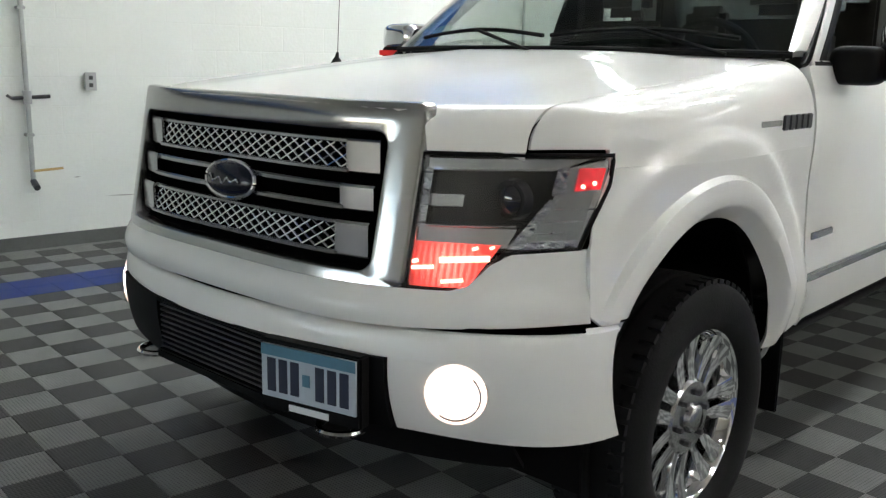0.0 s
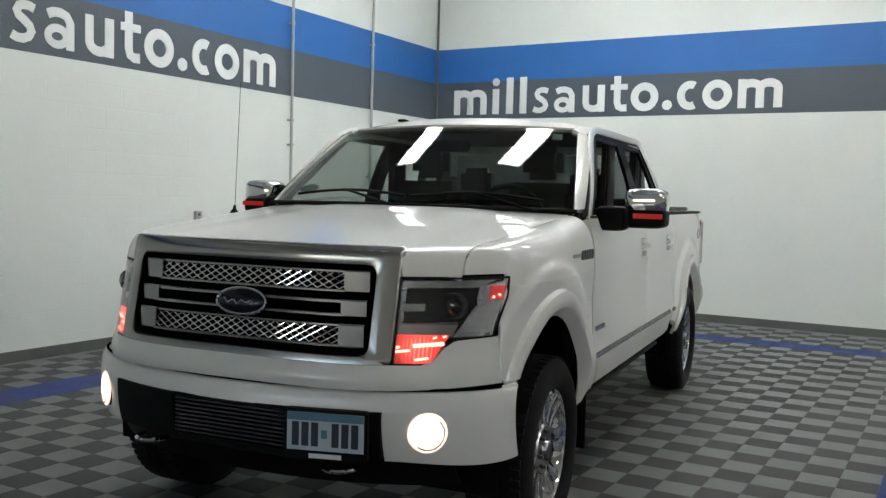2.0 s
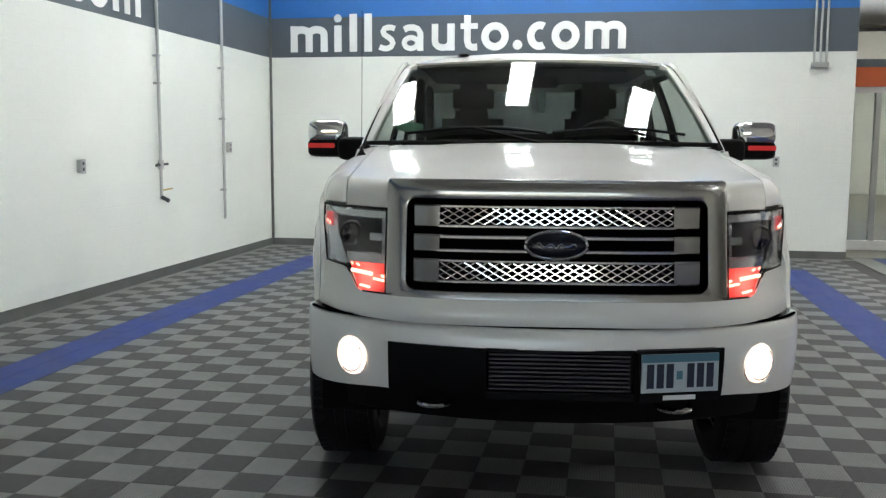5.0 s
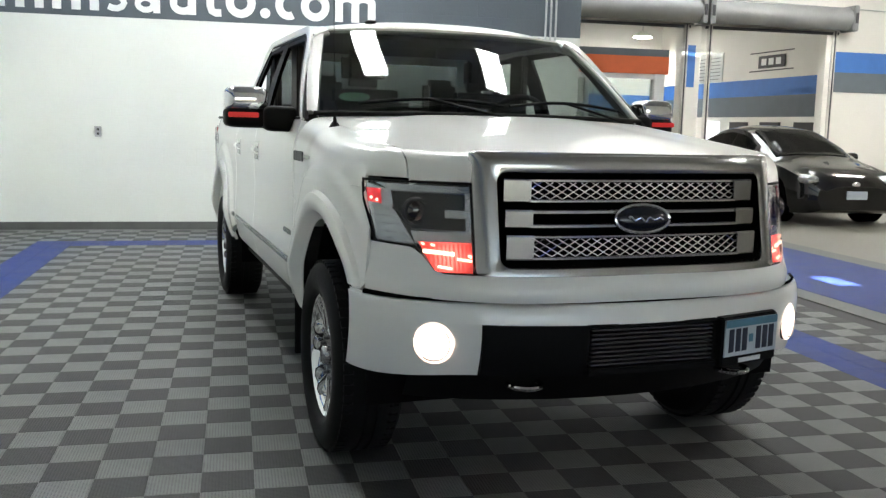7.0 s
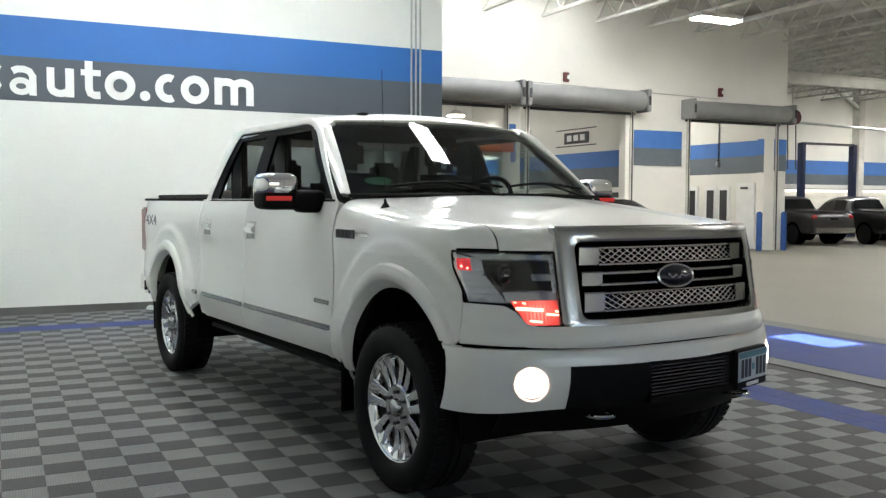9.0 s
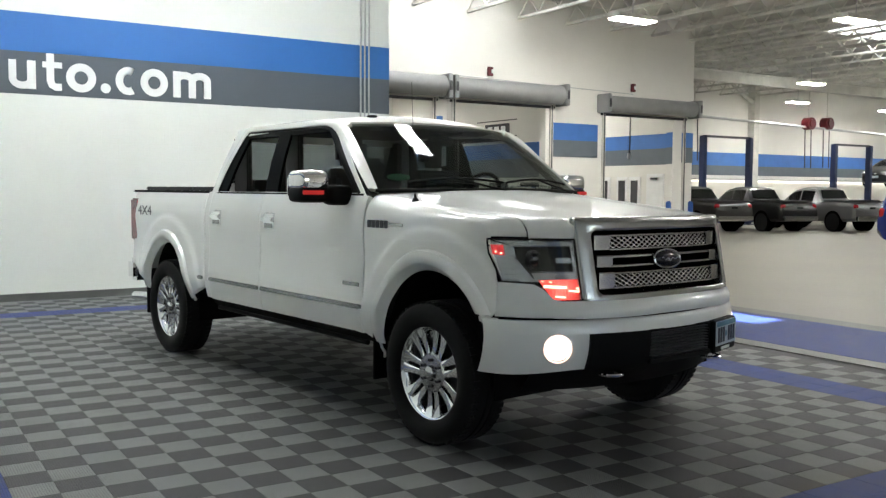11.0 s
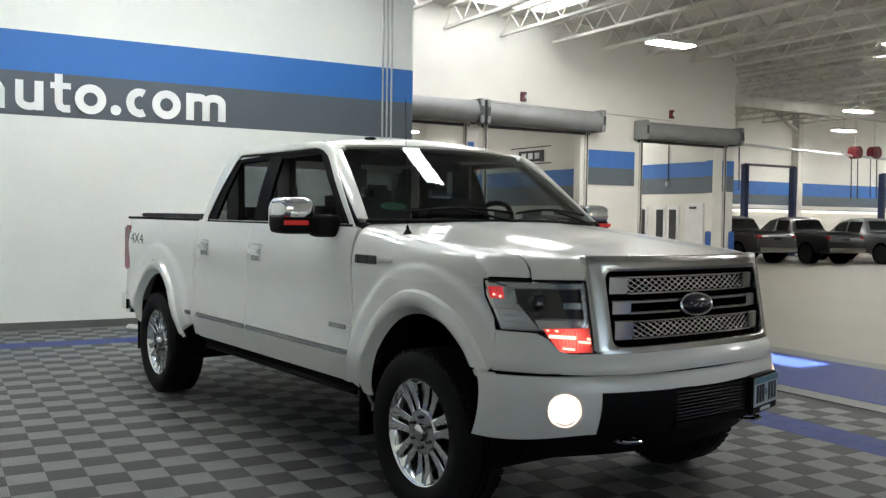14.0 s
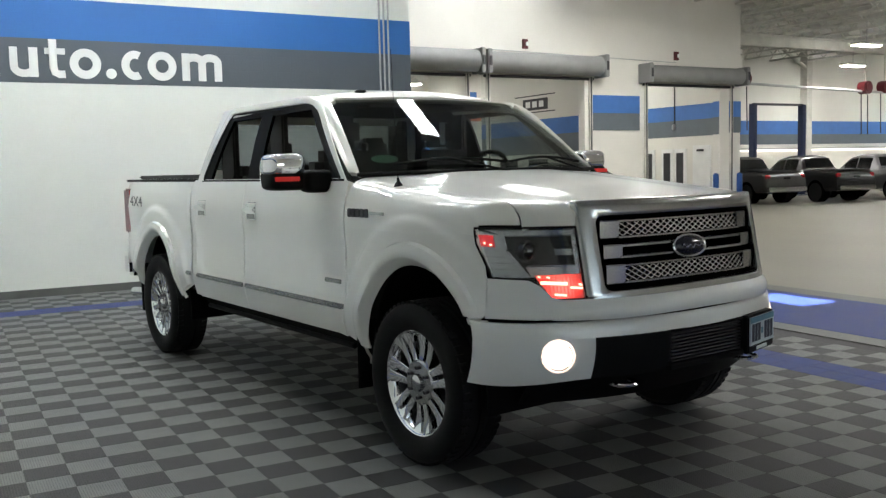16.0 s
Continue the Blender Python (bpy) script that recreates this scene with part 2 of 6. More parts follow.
def glyphs(parent, origin, along, face, k):
    """Sign shapes cut from ribbons, rings and bars, k high without their risers. along: unit vector of reading; face: off the wall."""
    t = 0.285 * k
    m = Matrix(((along[0], 0, face[0], origin[0]), (along[1], 0, face[1], origin[1]), (0, 1, 0, origin[2]), (0, 0, 0, 1)))

    def ribbon(bm, pts, w, depth, closed=False):
        """A flat band of width w along a line of points."""
        pts = [Vector((p[0], p[1], 0)) for p in pts]
        n = len(pts)
        rows = []
        for i, p in enumerate(pts):
            d = pts[(i + 1) % n] - pts[i - 1] if closed else pts[min(i + 1, n - 1)] - pts[max(i - 1, 0)]
            side = Vector((-d.y, d.x, 0)).normalized() * w / 2
            rows.append([bm.verts.new((q.x, q.y, z)) for q, z in ((p + side, 0.001), (p + side, depth), (p - side, depth), (p - side, 0.001))])
        for i in range(n if closed else n - 1):
            a, b = rows[i], rows[(i + 1) % n]
            for j in range(3):
                bm.faces.new((a[j], a[j + 1], b[j + 1], b[j]))
        if not closed:
            bm.faces.new(rows[0])
            bm.faces.new(rows[-1])

    def arc(cx, cy, rx, ry, a0, a1, n=18):
        return [(cx + rx * math.cos(radians(a0 + (a1 - a0) * i / n)), cy + ry * math.sin(radians(a0 + (a1 - a0) * i / n))) for i in range(n + 1)]

    def disc(bm, cx, cy, r):
        v = bmesh.ops.create_cone(bm, cap_ends=True, segments=24, radius1=r, radius2=r, depth=0.007)["verts"]
        bmesh.ops.translate(bm, vec=(cx, cy, 0.0045), verts=v)

    def comb(bm, w):
        box(bm, 0, t, 0, k, 0.001, 0.008)
        legs = (t / 2, w / 2, w - t / 2)
        for j in (0, 1):
            xa, xb = legs[j], legs[j + 1]
            ribbon(bm, arc((xa + xb) / 2, 0.66 * k, (xb - xa) / 2, 0.34 * k - t / 2, 180, 0) + [(xb, 0.4 * k), (xb, 0)], t, 0.0072 - 0.0006 * j)

    def post(bm, w):
        box(bm, 0, w, 0, k, 0.001, 0.008)
        disc(bm, w / 2, 1.27 * k, 0.155 * k)

    def tall(bm, w):
        box(bm, 0, w, 0, 1.43 * k, 0.001, 0.008)

    def snake(bm, w):
        ribbon(bm, [(w * x, k * z) for x, z in ((0.90, 0.84), (0.72, 0.89), (0.52, 0.895), (0.33, 0.85), (0.25, 0.74), (0.32, 0.63), (0.52, 0.54), (0.72, 0.43), (0.80, 0.30), (0.70, 0.17), (0.48, 0.105), (0.26, 0.11), (0.06, 0.17))], 0.215 * k, 0.008)

    def bowl(bm, w):
        ribbon(bm, [(w * 0.12, k * 0.80), (w * 0.30, k * 0.875), (w * 0.52, k * 0.88), (w * 0.72, k * 0.82), (w - t / 2, k * 0.66), (w - t / 2, k * 0.3), (w - t / 2, 0)], 0.235 * k, 0.008)
        ribbon(bm, arc(w * 0.42, 0.30 * k, w * 0.42 - 0.11 * k, 0.20 * k, 0, 345, 24), 0.20 * k, 0.0068, True)

    def cup(bm, w):
        box(bm, w - t, w, 0, k, 0.001, 0.008)
        ribbon(bm, [(t / 2, k), (t / 2, 0.6 * k)] + arc(w / 2, 0.36 * k, w / 2 - t / 2, 0.36 * k - 0.115 * k, 180, 350), 0.25 * k, 0.0068)

    def hook(bm, w):
        box(bm, 0, w, 0.79 * k, k, 0.001, 0.008)
        ribbon(bm, [(w * 0.40, 1.30 * k), (w * 0.40, 0.5 * k), (w * 0.40, 0.34 * k), (w * 0.48, 0.17 * k), (w * 0.68, 0.11 * k), (w * 0.97, 0.12 * k)], 0.26 * k, 0.0068)

    def ring(bm, w):
        ribbon(bm, arc(w / 2, k / 2, w / 2 - t / 2, k / 2 - t * 0.42, 0, 352, 44), t, 0.008, True)

    def dot(bm, w):
        disc(bm, w / 2, w / 2, w / 2)

    def horn(bm, w):
        ribbon(bm, arc(w * 0.60, k / 2, w * 0.60 - t / 2, k / 2 - t * 0.42, 62, 298, 30), t * 0.97, 0.008)

    x = 0.0
    for shape, w, gap in (("comb", 1.50, 0.27), ("post", 0.29, 0.32), ("tall", 0.30, 0.29), ("tall", 0.30, 0.26), ("snake", 0.71, 0.19), ("bowl", 0.88, 0.28), ("cup", 0.90, 0.22),
                          ("hook", 0.66, 0.13), ("ring", 1.04, 0.15), ("dot", 0.36, 0.17), ("horn", 0.79, 0.12), ("ring", 1.03, 0.20), ("comb", 1.48, 0.0)):
        bm = bmesh.new()
        {"comb": comb, "post": post, "tall": tall, "snake": snake, "bowl": bowl, "cup": cup, "hook": hook, "ring": ring, "dot": dot, "horn": horn}[shape](bm, w * k)
        bmesh.ops.translate(bm, vec=(x, 0, 0), verts=bm.verts)
        bmesh.ops.transform(bm, matrix=m, verts=bm.verts)
        bmesh.ops.recalc_face_normals(bm, faces=bm.faces)
        part("sign_shape", bm, LETTER, parent)
        x += (w + gap) * k


# the shapes run 4.5 m along wall B and the same along wall A
sign_north = thing("wall_sign", "white painted lettering shapes on the grey wall band", "sign", "wall lettering", at=None)
glyphs(sign_north, (-4.145, YB - 0.003, Z_GREY + 0.067), (1, 0, 0), (0, -1, 0), 0.350)
sign_west = thing("wall_sign", "white painted lettering shapes on the grey wall band", "sign", "wall lettering", at=None)
glyphs(sign_west, (XA + 0.003, 0.865, Z_GREY + 0.067), (0, 1, 0), (1, 0, 0), 0.350)

# ---- floors ----
ground = bmesh.new()
box(ground, -60, 90, -60, 90, -2.6, -2.5)
part("ground", ground, SUBFLOOR)
tagged(bpy.data.objects["ground"], "dark ground slab under the building", "ground", "", "structure")
XW = 5.40  # where the tiled floor ends at the hall
bay_floor = slab("floor_bay", XA, XW, -9.0, YB, -0.3, -0.012, SUBFLOOR, "bay floor of grey checkered interlocking plastic tiles with blue bands", "floor")
def hall_z(x, y=0):
    return 0.0


bm = bmesh.new()
vs = [bm.verts.new(p) for p in ((XW, -9, 0), (46, -9, 0), (46, 40, 0), (XW, 40, 0))]
vs2 = [bm.verts.new((v.co.x, v.co.y, v.co.z - 0.2)) for v in vs]
bm.faces.new(vs)
bm.faces.new(vs2[::-1])
for i in range(4):
    bm.faces.new((vs[i], vs2[i], vs2[(i + 1) % 4], vs[(i + 1) % 4]))
hall_floor = tagged(part("floor_hall", bm, CONCRETE), "smooth sealed beige concrete service hall floor", "floor", "", "structure")
bm = bmesh.new()
box(bm, XA, XW, YB + 0.25, 40, -0.2, 0.0)
tagged(part("floor_back", bm, CONCRETE), "smooth sealed beige concrete floor", "floor", "", "structure")

# ---- ceiling with skylight openings ----
def deck_with_holes(holes, x0, x1, y0, y1, z0, z1):
    bm = bmesh.new()
    xs = sorted({x0, x1, *[h[0] for h in holes], *[h[1] for h in holes]})
    ys = sorted({y0, y1, *[h[2] for h in holes], *[h[3] for h in holes]})
    for i in range(len(xs) - 1):
        for j in range(len(ys) - 1):
            cx, cy = (xs[i] + xs[i + 1]) / 2, (ys[j] + ys[j + 1]) / 2
            if not any(h[0] < cx < h[1] and h[2] < cy < h[3] for h in holes):
                box(bm, xs[i], xs[i + 1], ys[j], ys[j + 1], z0, z1)
    return bm


SKYLIGHTS = [(1.05, 1.62, -2.82, -1.92), (0.62, 0.92, -1.55, -0.95), (4.8, 10.6, 13.2, 15.8), (22.6, 27.4, 12.4, 15.2), (34.5, 41.8, 12.4, 15.5)]
ceiling = tagged(part("ceiling", deck_with_holes(SKYLIGHTS, XA - 0.25, 46, -9, 40, ROOF, ROOF + 0.15), DECK), "pale ribbed metal roof deck with skylight openings", "ceiling", "", "structure")
for nm, a in (("wall_east", (46, 46.2, -9.2, 40)), ("wall_rear", (XA - 0.25, 46, 40, 40.2))):
    slab(nm, *a, -1, ROOF, WALL_HALL, "plain white wall closing the hall", "wall")
# unseen wide overhead door added in the south wall; two glazed sections light the truck's front
DX0, DX1, DZ1 = -3.2, 3.4, 3.2
wall_south = slab("wall_south", XA - 0.25, DX0, -9.2, -9.0, -1, ROOF, WALL_HALL, "plain white wall closing the hall", "wall")
slab("pier", DX1, 46, -9.2, -9.0, -1, ROOF, WALL_HALL, parent=wall_south)
slab("lintel", DX0, DX1, -9.2, -9.0, DZ1, ROOF, WALL_HALL, parent=wall_south)
door_1 = thing("door_1", "unseen white overhead door with two glazed sections, added as front light", "door", kind="structure")
for k in range(5):
    z0 = 0.64 * k
    if k in (2, 3):
        for i in range(7):
            x = lerp(DX0, DX1 - 0.08, i / 6)
            slab("stile", x, x + 0.08, -9.13, -9.07, z0, z0 + 0.64, STEEL_WHITE, parent=door_1)
        slab("rail", DX0 + 0.08, DX1 - 0.08, -9.12, -9.08, z0, z0 + 0.10, STEEL_WHITE, parent=door_1)
    else:
        slab("door_section", DX0, DX1, -9.13, -9.07, z0, z0 + 0.632, STEEL_WHITE, parent=door_1)
# frosted panels in the hall's skylights
FROST = bpy.data.materials.new("frosted_panel")
FROST.use_nodes = True
fn, fl = FROST.node_tree.nodes, FROST.node_tree.links
fn.remove(fn["Principled BSDF"])
tl = fn.new("ShaderNodeBsdfTranslucent")
tl.inputs["Color"].default_value = (0.62, 0.63, 0.63, 1)
fl.new(tl.outputs[0], fn["Material Output"].inputs["Surface"])
for a in SKYLIGHTS[2:]:
    slab("skylight_panel", *a, ROOF + 0.16, ROOF + 0.165, FROST, "frosted white skylight panel in the roof", "skylight")
slab("wall_back_west", XA - 0.25, XA, YB + 0.25, 40, 0, ROOF, WALL_HALL, "plain white wall", "wall")


def ceiling_light(x, y, z, lx=0.36, ly=1.25, mat=None):
    ob = thing("ceiling_light", "white rectangular fluorescent ceiling light, lit", "light", "ceiling lights", at=pose(x, y, z))
    bm = bmesh.new()
    box(bm, -lx / 2 - 0.03, lx / 2 + 0.03, -ly / 2 - 0.03, ly / 2 + 0.03, 0.0, 0.09)
    part("housing", bm, STEEL_WHITE, ob, bevel=0.01)
    bm = bmesh.new()
    box(bm, -lx / 2, lx / 2, -ly / 2, ly / 2, -0.012, -0.002)
    part("lens", bm, mat or LAMP, ob, "glowing white lens")
    for sx in (-1, 1):
        bm = bmesh.new()
        bar(bm, (0, sx * ly * 0.4, 0.09), (0, sx * ly * 0.4, ROOF - z), 0.008, 6)
        part("hanger", bm, GALV, ob)
    return ob


for x in (-2.48, -0.56, 1.40):
    for y in (3.47, 6.60):
        ceiling_light(x, y, 5.2)

# ---- the pickup: its own frame has x to its left, y to its rear, z up, front badge at the origin ----
PAINT = material("truck_paint", (0.81, 0.81, 0.775), 0.34, vary=0.012, scale=1.5, grain=900, bump=0.012, coat=0.75)
CHROME = material("chrome", (0.78, 0.79, 0.80), 0.06, metal=1.0, vary=0.03, bump=0)
SATIN = material("satin_nickel", (0.45, 0.455, 0.455), 0.20, metal=1.0, vary=0.02, scale=6, bump=0)
BLACK = material("black_plastic", (0.004, 0.004, 0.0042), 0.6, vary=0.15, grain=300, bump=0.15, spec=0.13)
GLOSS_BLACK = material("gloss_black", (0.0015, 0.0015, 0.0016), 0.45, vary=0.1, bump=0, spec=0.05)
# near-black without sheen: colour in place of the shade inside hollows
HOLLOW_SHADE = material("hollow_shade_black", (0.0015, 0.0015, 0.0015), 0.95, vary=0.1, spec=0.0)
RUBBER = material("tyre_rubber", (0.006, 0.006, 0.0062), 0.8, vary=0.2, scale=8, grain=150, bump=0.3, spec=0.25)
UNDER = material("underbody", (0.004, 0.004, 0.004), 0.9, vary=0.2, spec=0.1)
LEATHER = material("seat_leather", (0.012, 0.010, 0.009), 0.55, vary=0.15, grain=180, bump=0.2)
TRIMGREY = material("interior_grey", (0.045, 0.043, 0.040), 0.8, vary=0.08)
RED_DIM = glow("red_strip_dim", (0.75, 0.03, 0.03), 0.18)
RED_REFLECT = material("red_reflector", (0.26, 0.006, 0.010), 0.25, vary=0.05, coat=0.5)
AMBER_LIT = glow("amber_lit", (1.0, 0.085, 0.065), 1.0)


def bulb_behind(m, spot, reach, lo, hi, flutes):
    """A fluted lens with a bulb behind it: brightest in front of the bulb, alike on both sides of the truck."""
    n, l = m.node_tree.nodes, m.node_tree.links
    co, ab, ds = n.new("ShaderNodeTexCoord"), n.new("ShaderNodeVectorMath"), n.new("ShaderNodeVectorMath")
    ab.operation, ds.operation = "ABSOLUTE", "DISTANCE"
    l.new(co.outputs["Object"], ab.inputs[0])
    l.new(ab.outputs[0], ds.inputs[0])
    ds.inputs[1].default_value = spot
    mr = n.new("ShaderNodeMapRange")
    mr.interpolation_type = "SMOOTHSTEP"
    mr.inputs["From Min"].default_value, mr.inputs["From Max"].default_value = 0.0, reach
    mr.inputs["To Min"].default_value, mr.inputs["To Max"].default_value = hi / GAIN, lo / GAIN
    l.new(ds.outputs["Value"], mr.inputs["Value"])
    wv = n.new("ShaderNodeTexWave")
    wv.inputs["Scale"].default_value, wv.inputs["Distortion"].default_value = flutes, 1.5
    l.new(co.outputs["Object"], wv.inputs["Vector"])
    sc = n.new("ShaderNodeMapRange")
    sc.inputs["To Min"].default_value, sc.inputs["To Max"].default_value = 0.35, 1.3
    l.new(wv.outputs["Fac"], sc.inputs["Value"])
    mu = n.new("ShaderNodeMath")
    mu.operation = "MULTIPLY"
    l.new(mr.outputs["Result"], mu.inputs[0])
    l.new(sc.outputs["Result"], mu.inputs[1])
    l.new(mu.outputs[0], n["Principled BSDF"].inputs["Emission Strength"])


bulb_behind(AMBER_LIT, (0.700, 0.14, 0.925), 0.10, 0.45, 4.5, 26.0)
MARKER_LIT = glow("marker_lit", (0.9, 0.035, 0.045), 0.8)
for m, lo, hi, sc in ((MARKER_LIT, 0.10 / GAIN, 1.3 / GAIN, 60.0),):
    # moulded lens: brighter and darker facets
    n, l = m.node_tree.nodes, m.node_tree.links
    vor = n.new("ShaderNodeTexVoronoi")
    vor.inputs["Scale"].default_value = sc
    co = n.new("ShaderNodeTexCoord")
    l.new(co.outputs["Object"], vor.inputs["Vector"])
    mr = n.new("ShaderNodeMapRange")
    mr.inputs["From Min"].default_value, mr.inputs["From Max"].default_value = 0.1, 0.7
    mr.inputs["To Min"].default_value, mr.inputs["To Max"].default_value = hi, lo
    l.new(vor.outputs["Distance"], mr.inputs["Value"])
    l.new(mr.outputs["Result"], n["Principled BSDF"].inputs["Emission Strength"])
BEZEL = material("lamp_bezel_silver", (0.62, 0.63, 0.64), 0.16, metal=0.75, coat=1.0, vary=0.06, scale=12, grain=90, bump=0.05)
FAR_LENS = material("projector_lens", (0.006, 0.006, 0.007), 0.04, vary=0.05, bump=0, coat=1.0)
AMBER_HOT = glow("amber_filament", (1.0, 0.42, 0.28), 4.5)
# own glow on the rim, in place of bulb light caught by its edge
FOG_RIM = glow("fog_rim_spill_glow", (1.0, 0.74, 0.60), 1.5)
FOG_LIT = glow("fog_lit", (1.0, 0.80, 0.66), 1.7)
FOG_BULB = glow("fog_bulb_lit", (1.0, 0.92, 0.84), 11.0)
REFLECTOR = material("lamp_reflector", (0.62, 0.63, 0.65), 0.12, metal=1.0, vary=0.1, scale=25, grain=60, bump=0.6, bump_dist=0.02)
SMOKED = material("lamp_bezel_dark", (0.008, 0.008, 0.009), 0.3, vary=0.1, spec=0.3)
LENS = thin_glass("lamp_lens_clear", (0.93, 0.94, 0.95))
WINDSCREEN = thin_glass("windscreen_glass", (0.62, 0.66, 0.64), 0.0)
PRIVACY = thin_glass("side_glass", (0.42, 0.44, 0.44), 0.0, 0.018)
OVAL_BLUE = material("oval_blue", (0.004, 0.006, 0.016), 0.25, metal=0.2, coat=0.3)
PLATE_WHITE = material("plate_white", (0.50, 0.56, 0.60), 0.4, vary=0.05)
PLATE_BLUE = material("plate_blue", (0.09, 0.22, 0.30), 0.4, vary=0.1)
PLATE_INK = material("plate_ink", (0.02, 0.025, 0.05), 0.5)
STICKER_GREEN = material("sticker_green", (0.02, 0.20, 0.08), 0.4)
VINYL = material("bed_cover_vinyl", (0.02, 0.021, 0.022), 0.6, vary=0.15, grain=250, bump=0.2)
MOULD = material("moulding_grey", (0.36, 0.37, 0.37), 0.25, metal=0.8, vary=0.05)

truck = thing("pickup_truck", "white crew cab pickup with chrome wheels and lit lamps", "truck", at=pose(0, 0, 0, 0, 0, 6.62))


def table(x, pts):
    return float(np.interp(x, [p[0] for p in pts], [p[1] for p in pts]))


def smooth01(t):
    t = max(0.0, min(1.0, t))
    return t * t * (3 - 2 * t)


def shell(name, rows, mat, parent, label="", thick=0.015, mirror=False, centre=(0, None, 0.9)):
    """A sheet with thickness through a grid of points; mirror makes its twin on the other side of the truck."""
    P = np.array(rows, float)
    nu, nv = P.shape[:2]
    du, dv = np.gradient(P, axis=0), np.gradient(P, axis=1)
    N = np.cross(du, dv)
    N /= np.maximum(np.linalg.norm(N, axis=2, keepdims=True), 1e-9)
    ref = np.array([centre[0], P[..., 1].mean() if centre[1] is None else centre[1], centre[2]])
    if ((P - ref) * N).sum() < 0:
        N = -N
        flip = True
    else:
        flip = False
    Q = P - N * thick
    made = []
    for sx in ((1, -1) if mirror else (1,)):
        bm = bmesh.new()
        a = [[bm.verts.new((sx * p[0], p[1], p[2])) for p in r] for r in P]
        b = [[bm.verts.new((sx * p[0], p[1], p[2])) for p in r] for r in Q]
        swap = flip ^ (sx < 0)

        def face(*v):
            bm.faces.new(v[::-1] if swap else v)
        for i in range(nu - 1):
            for j in range(nv - 1):
                face(a[i][j], a[i + 1][j], a[i + 1][j + 1], a[i][j + 1])
                face(b[i][j], b[i][j + 1], b[i + 1][j + 1], b[i + 1][j])
        for i in range(nu - 1):
            face(a[i][0], b[i][0], b[i + 1][0], a[i + 1][0])
            face(a[i][-1], a[i + 1][-1], b[i + 1][-1], b[i][-1])
        for j in range(nv - 1):
            face(a[0][j], a[0][j + 1], b[0][j + 1], b[0][j])
            face(a[-1][j], b[-1][j], b[-1][j + 1], a[-1][j + 1])
        made.append(part(name, bm, mat, parent, label, smooth=True))
    return made


def tube(bm, pts, r, n=8, closed=False):
    """One continuous round tube through points."""
    pts = [Vector(p) for p in pts]
    rings = []
    m = len(pts)
    up = Vector((0.13, 0.21, 0.97))
    for i, p in enumerate(pts):
        a, b = (pts[i - 1], pts[(i + 1) % m]) if closed else (pts[max(0, i - 1)], pts[min(m - 1, i + 1)])
        d = (b - a).normalized()
        u = d.cross(up)
        u = u.normalized() if u.length > 1e-4 else d.orthogonal().normalized()
        w = d.cross(u)
        rings.append([bm.verts.new(p + r * (u * math.cos(2 * math.pi * k / n) + w * math.sin(2 * math.pi * k / n))) for k in range(n)])
    for i in range(m if closed else m - 1):
        a, b = rings[i], rings[(i + 1) % m]
        for k in range(n):
            bm.faces.new((a[k], a[(k + 1) % n], b[(k + 1) % n], b[k]))
    if not closed:
        bm.faces.new(rings[0][::-1])
        bm.faces.new(rings[-1])
    bmesh.ops.recalc_face_normals(bm, faces=bm.faces)


# -- forms of the body --
ARCH_F, ARCH_R = (0.885, 0.405), (4.54, 0.40)
SIDE = [(0.48, 0.935), (0.56, 0.970), (0.66, 0.993), (0.74, 1.0), (0.86, 0.990), (1.02, 0.984), (1.14, 0.991), (1.22, 0.991), (1.30, 0.977), (1.36, 0.958), (1.42, 0.936)]


def side_x(y, z):
    x = table(z, SIDE)
    if y < 1.05:
        x -= 0.072 * ((1.05 - y) / 0.59) ** 2
    if y > 5.05:
        x -= 0.03 * ((y - 5.05) / 0.36) ** 2
    return x + arch_bulge(y, z)


def arch_bulge(y, z):
    """The swelling round each wheel opening, with a crisp edge."""
    x = 0.0
    for (yc, zc), a, b in ((ARCH_F, 0.57, 0.675), (ARCH_R, 0.59, 0.655)):
        r = math.hypot((y - yc) / a, (z - zc) / b)
        x += 0.022 * (1 - smooth01((r - 1.17) / 0.06)) if z > 0.45 else 0
    return x


def wrap_y(x, z):
    """The rounded front, seen from above."""
    return -0.015 + 0.6 * x ** 4 + 0.2 * (z - 0.867)


def hood_z(x, y):
    x = abs(x)
    z = 1.290 + 0.104 * (y - 0.12) - 0.030 * (x / 0.80) ** 2 + 0.009 * smooth01((0.60 - x) / 0.26) * smooth01((y - 0.1) / 0.6)
    return z


def hood_front(x):
    return wrap_y(x, 1.19) + lerp(0.008, -0.003, smooth01((abs(x) - 0.612) / 0.014))


def hood_drop(x, y):
    q = max(0.0, min(1.0, (y - hood_front(x)) / 0.10))
    return (hood_z(x, hood_front(x)) - 1.183) * smooth01((abs(x) - 0.612) / 0.014) * (1 - math.sqrt(1 - (1 - q) ** 2))


def hood_edge(y):
    return lerp(0.800, 0.846, smooth01((y - 0.2) / 1.2))


# hood
rows = []
for u in sorted([-1 + i / 20 for i in range(41)] + [s * q for s in (1, -1) for q in (0.769, 0.7775, 0.786, 0.81)]):
    r = []
    for j in range(31):
        v = (j / 30) ** 1.8
        x = u * 0.796
        y = lerp(hood_front(x), 1.372 + 0.16 * (x / 0.8) ** 2, v)
        x = u * (hood_edge(y) - 0.002)
        r.append((x, y, hood_z(x, y) - hood_drop(x, y)))
    rows.append(r)
shell("hood", rows, PAINT, truck, "white hood with a raised middle", 0.02)

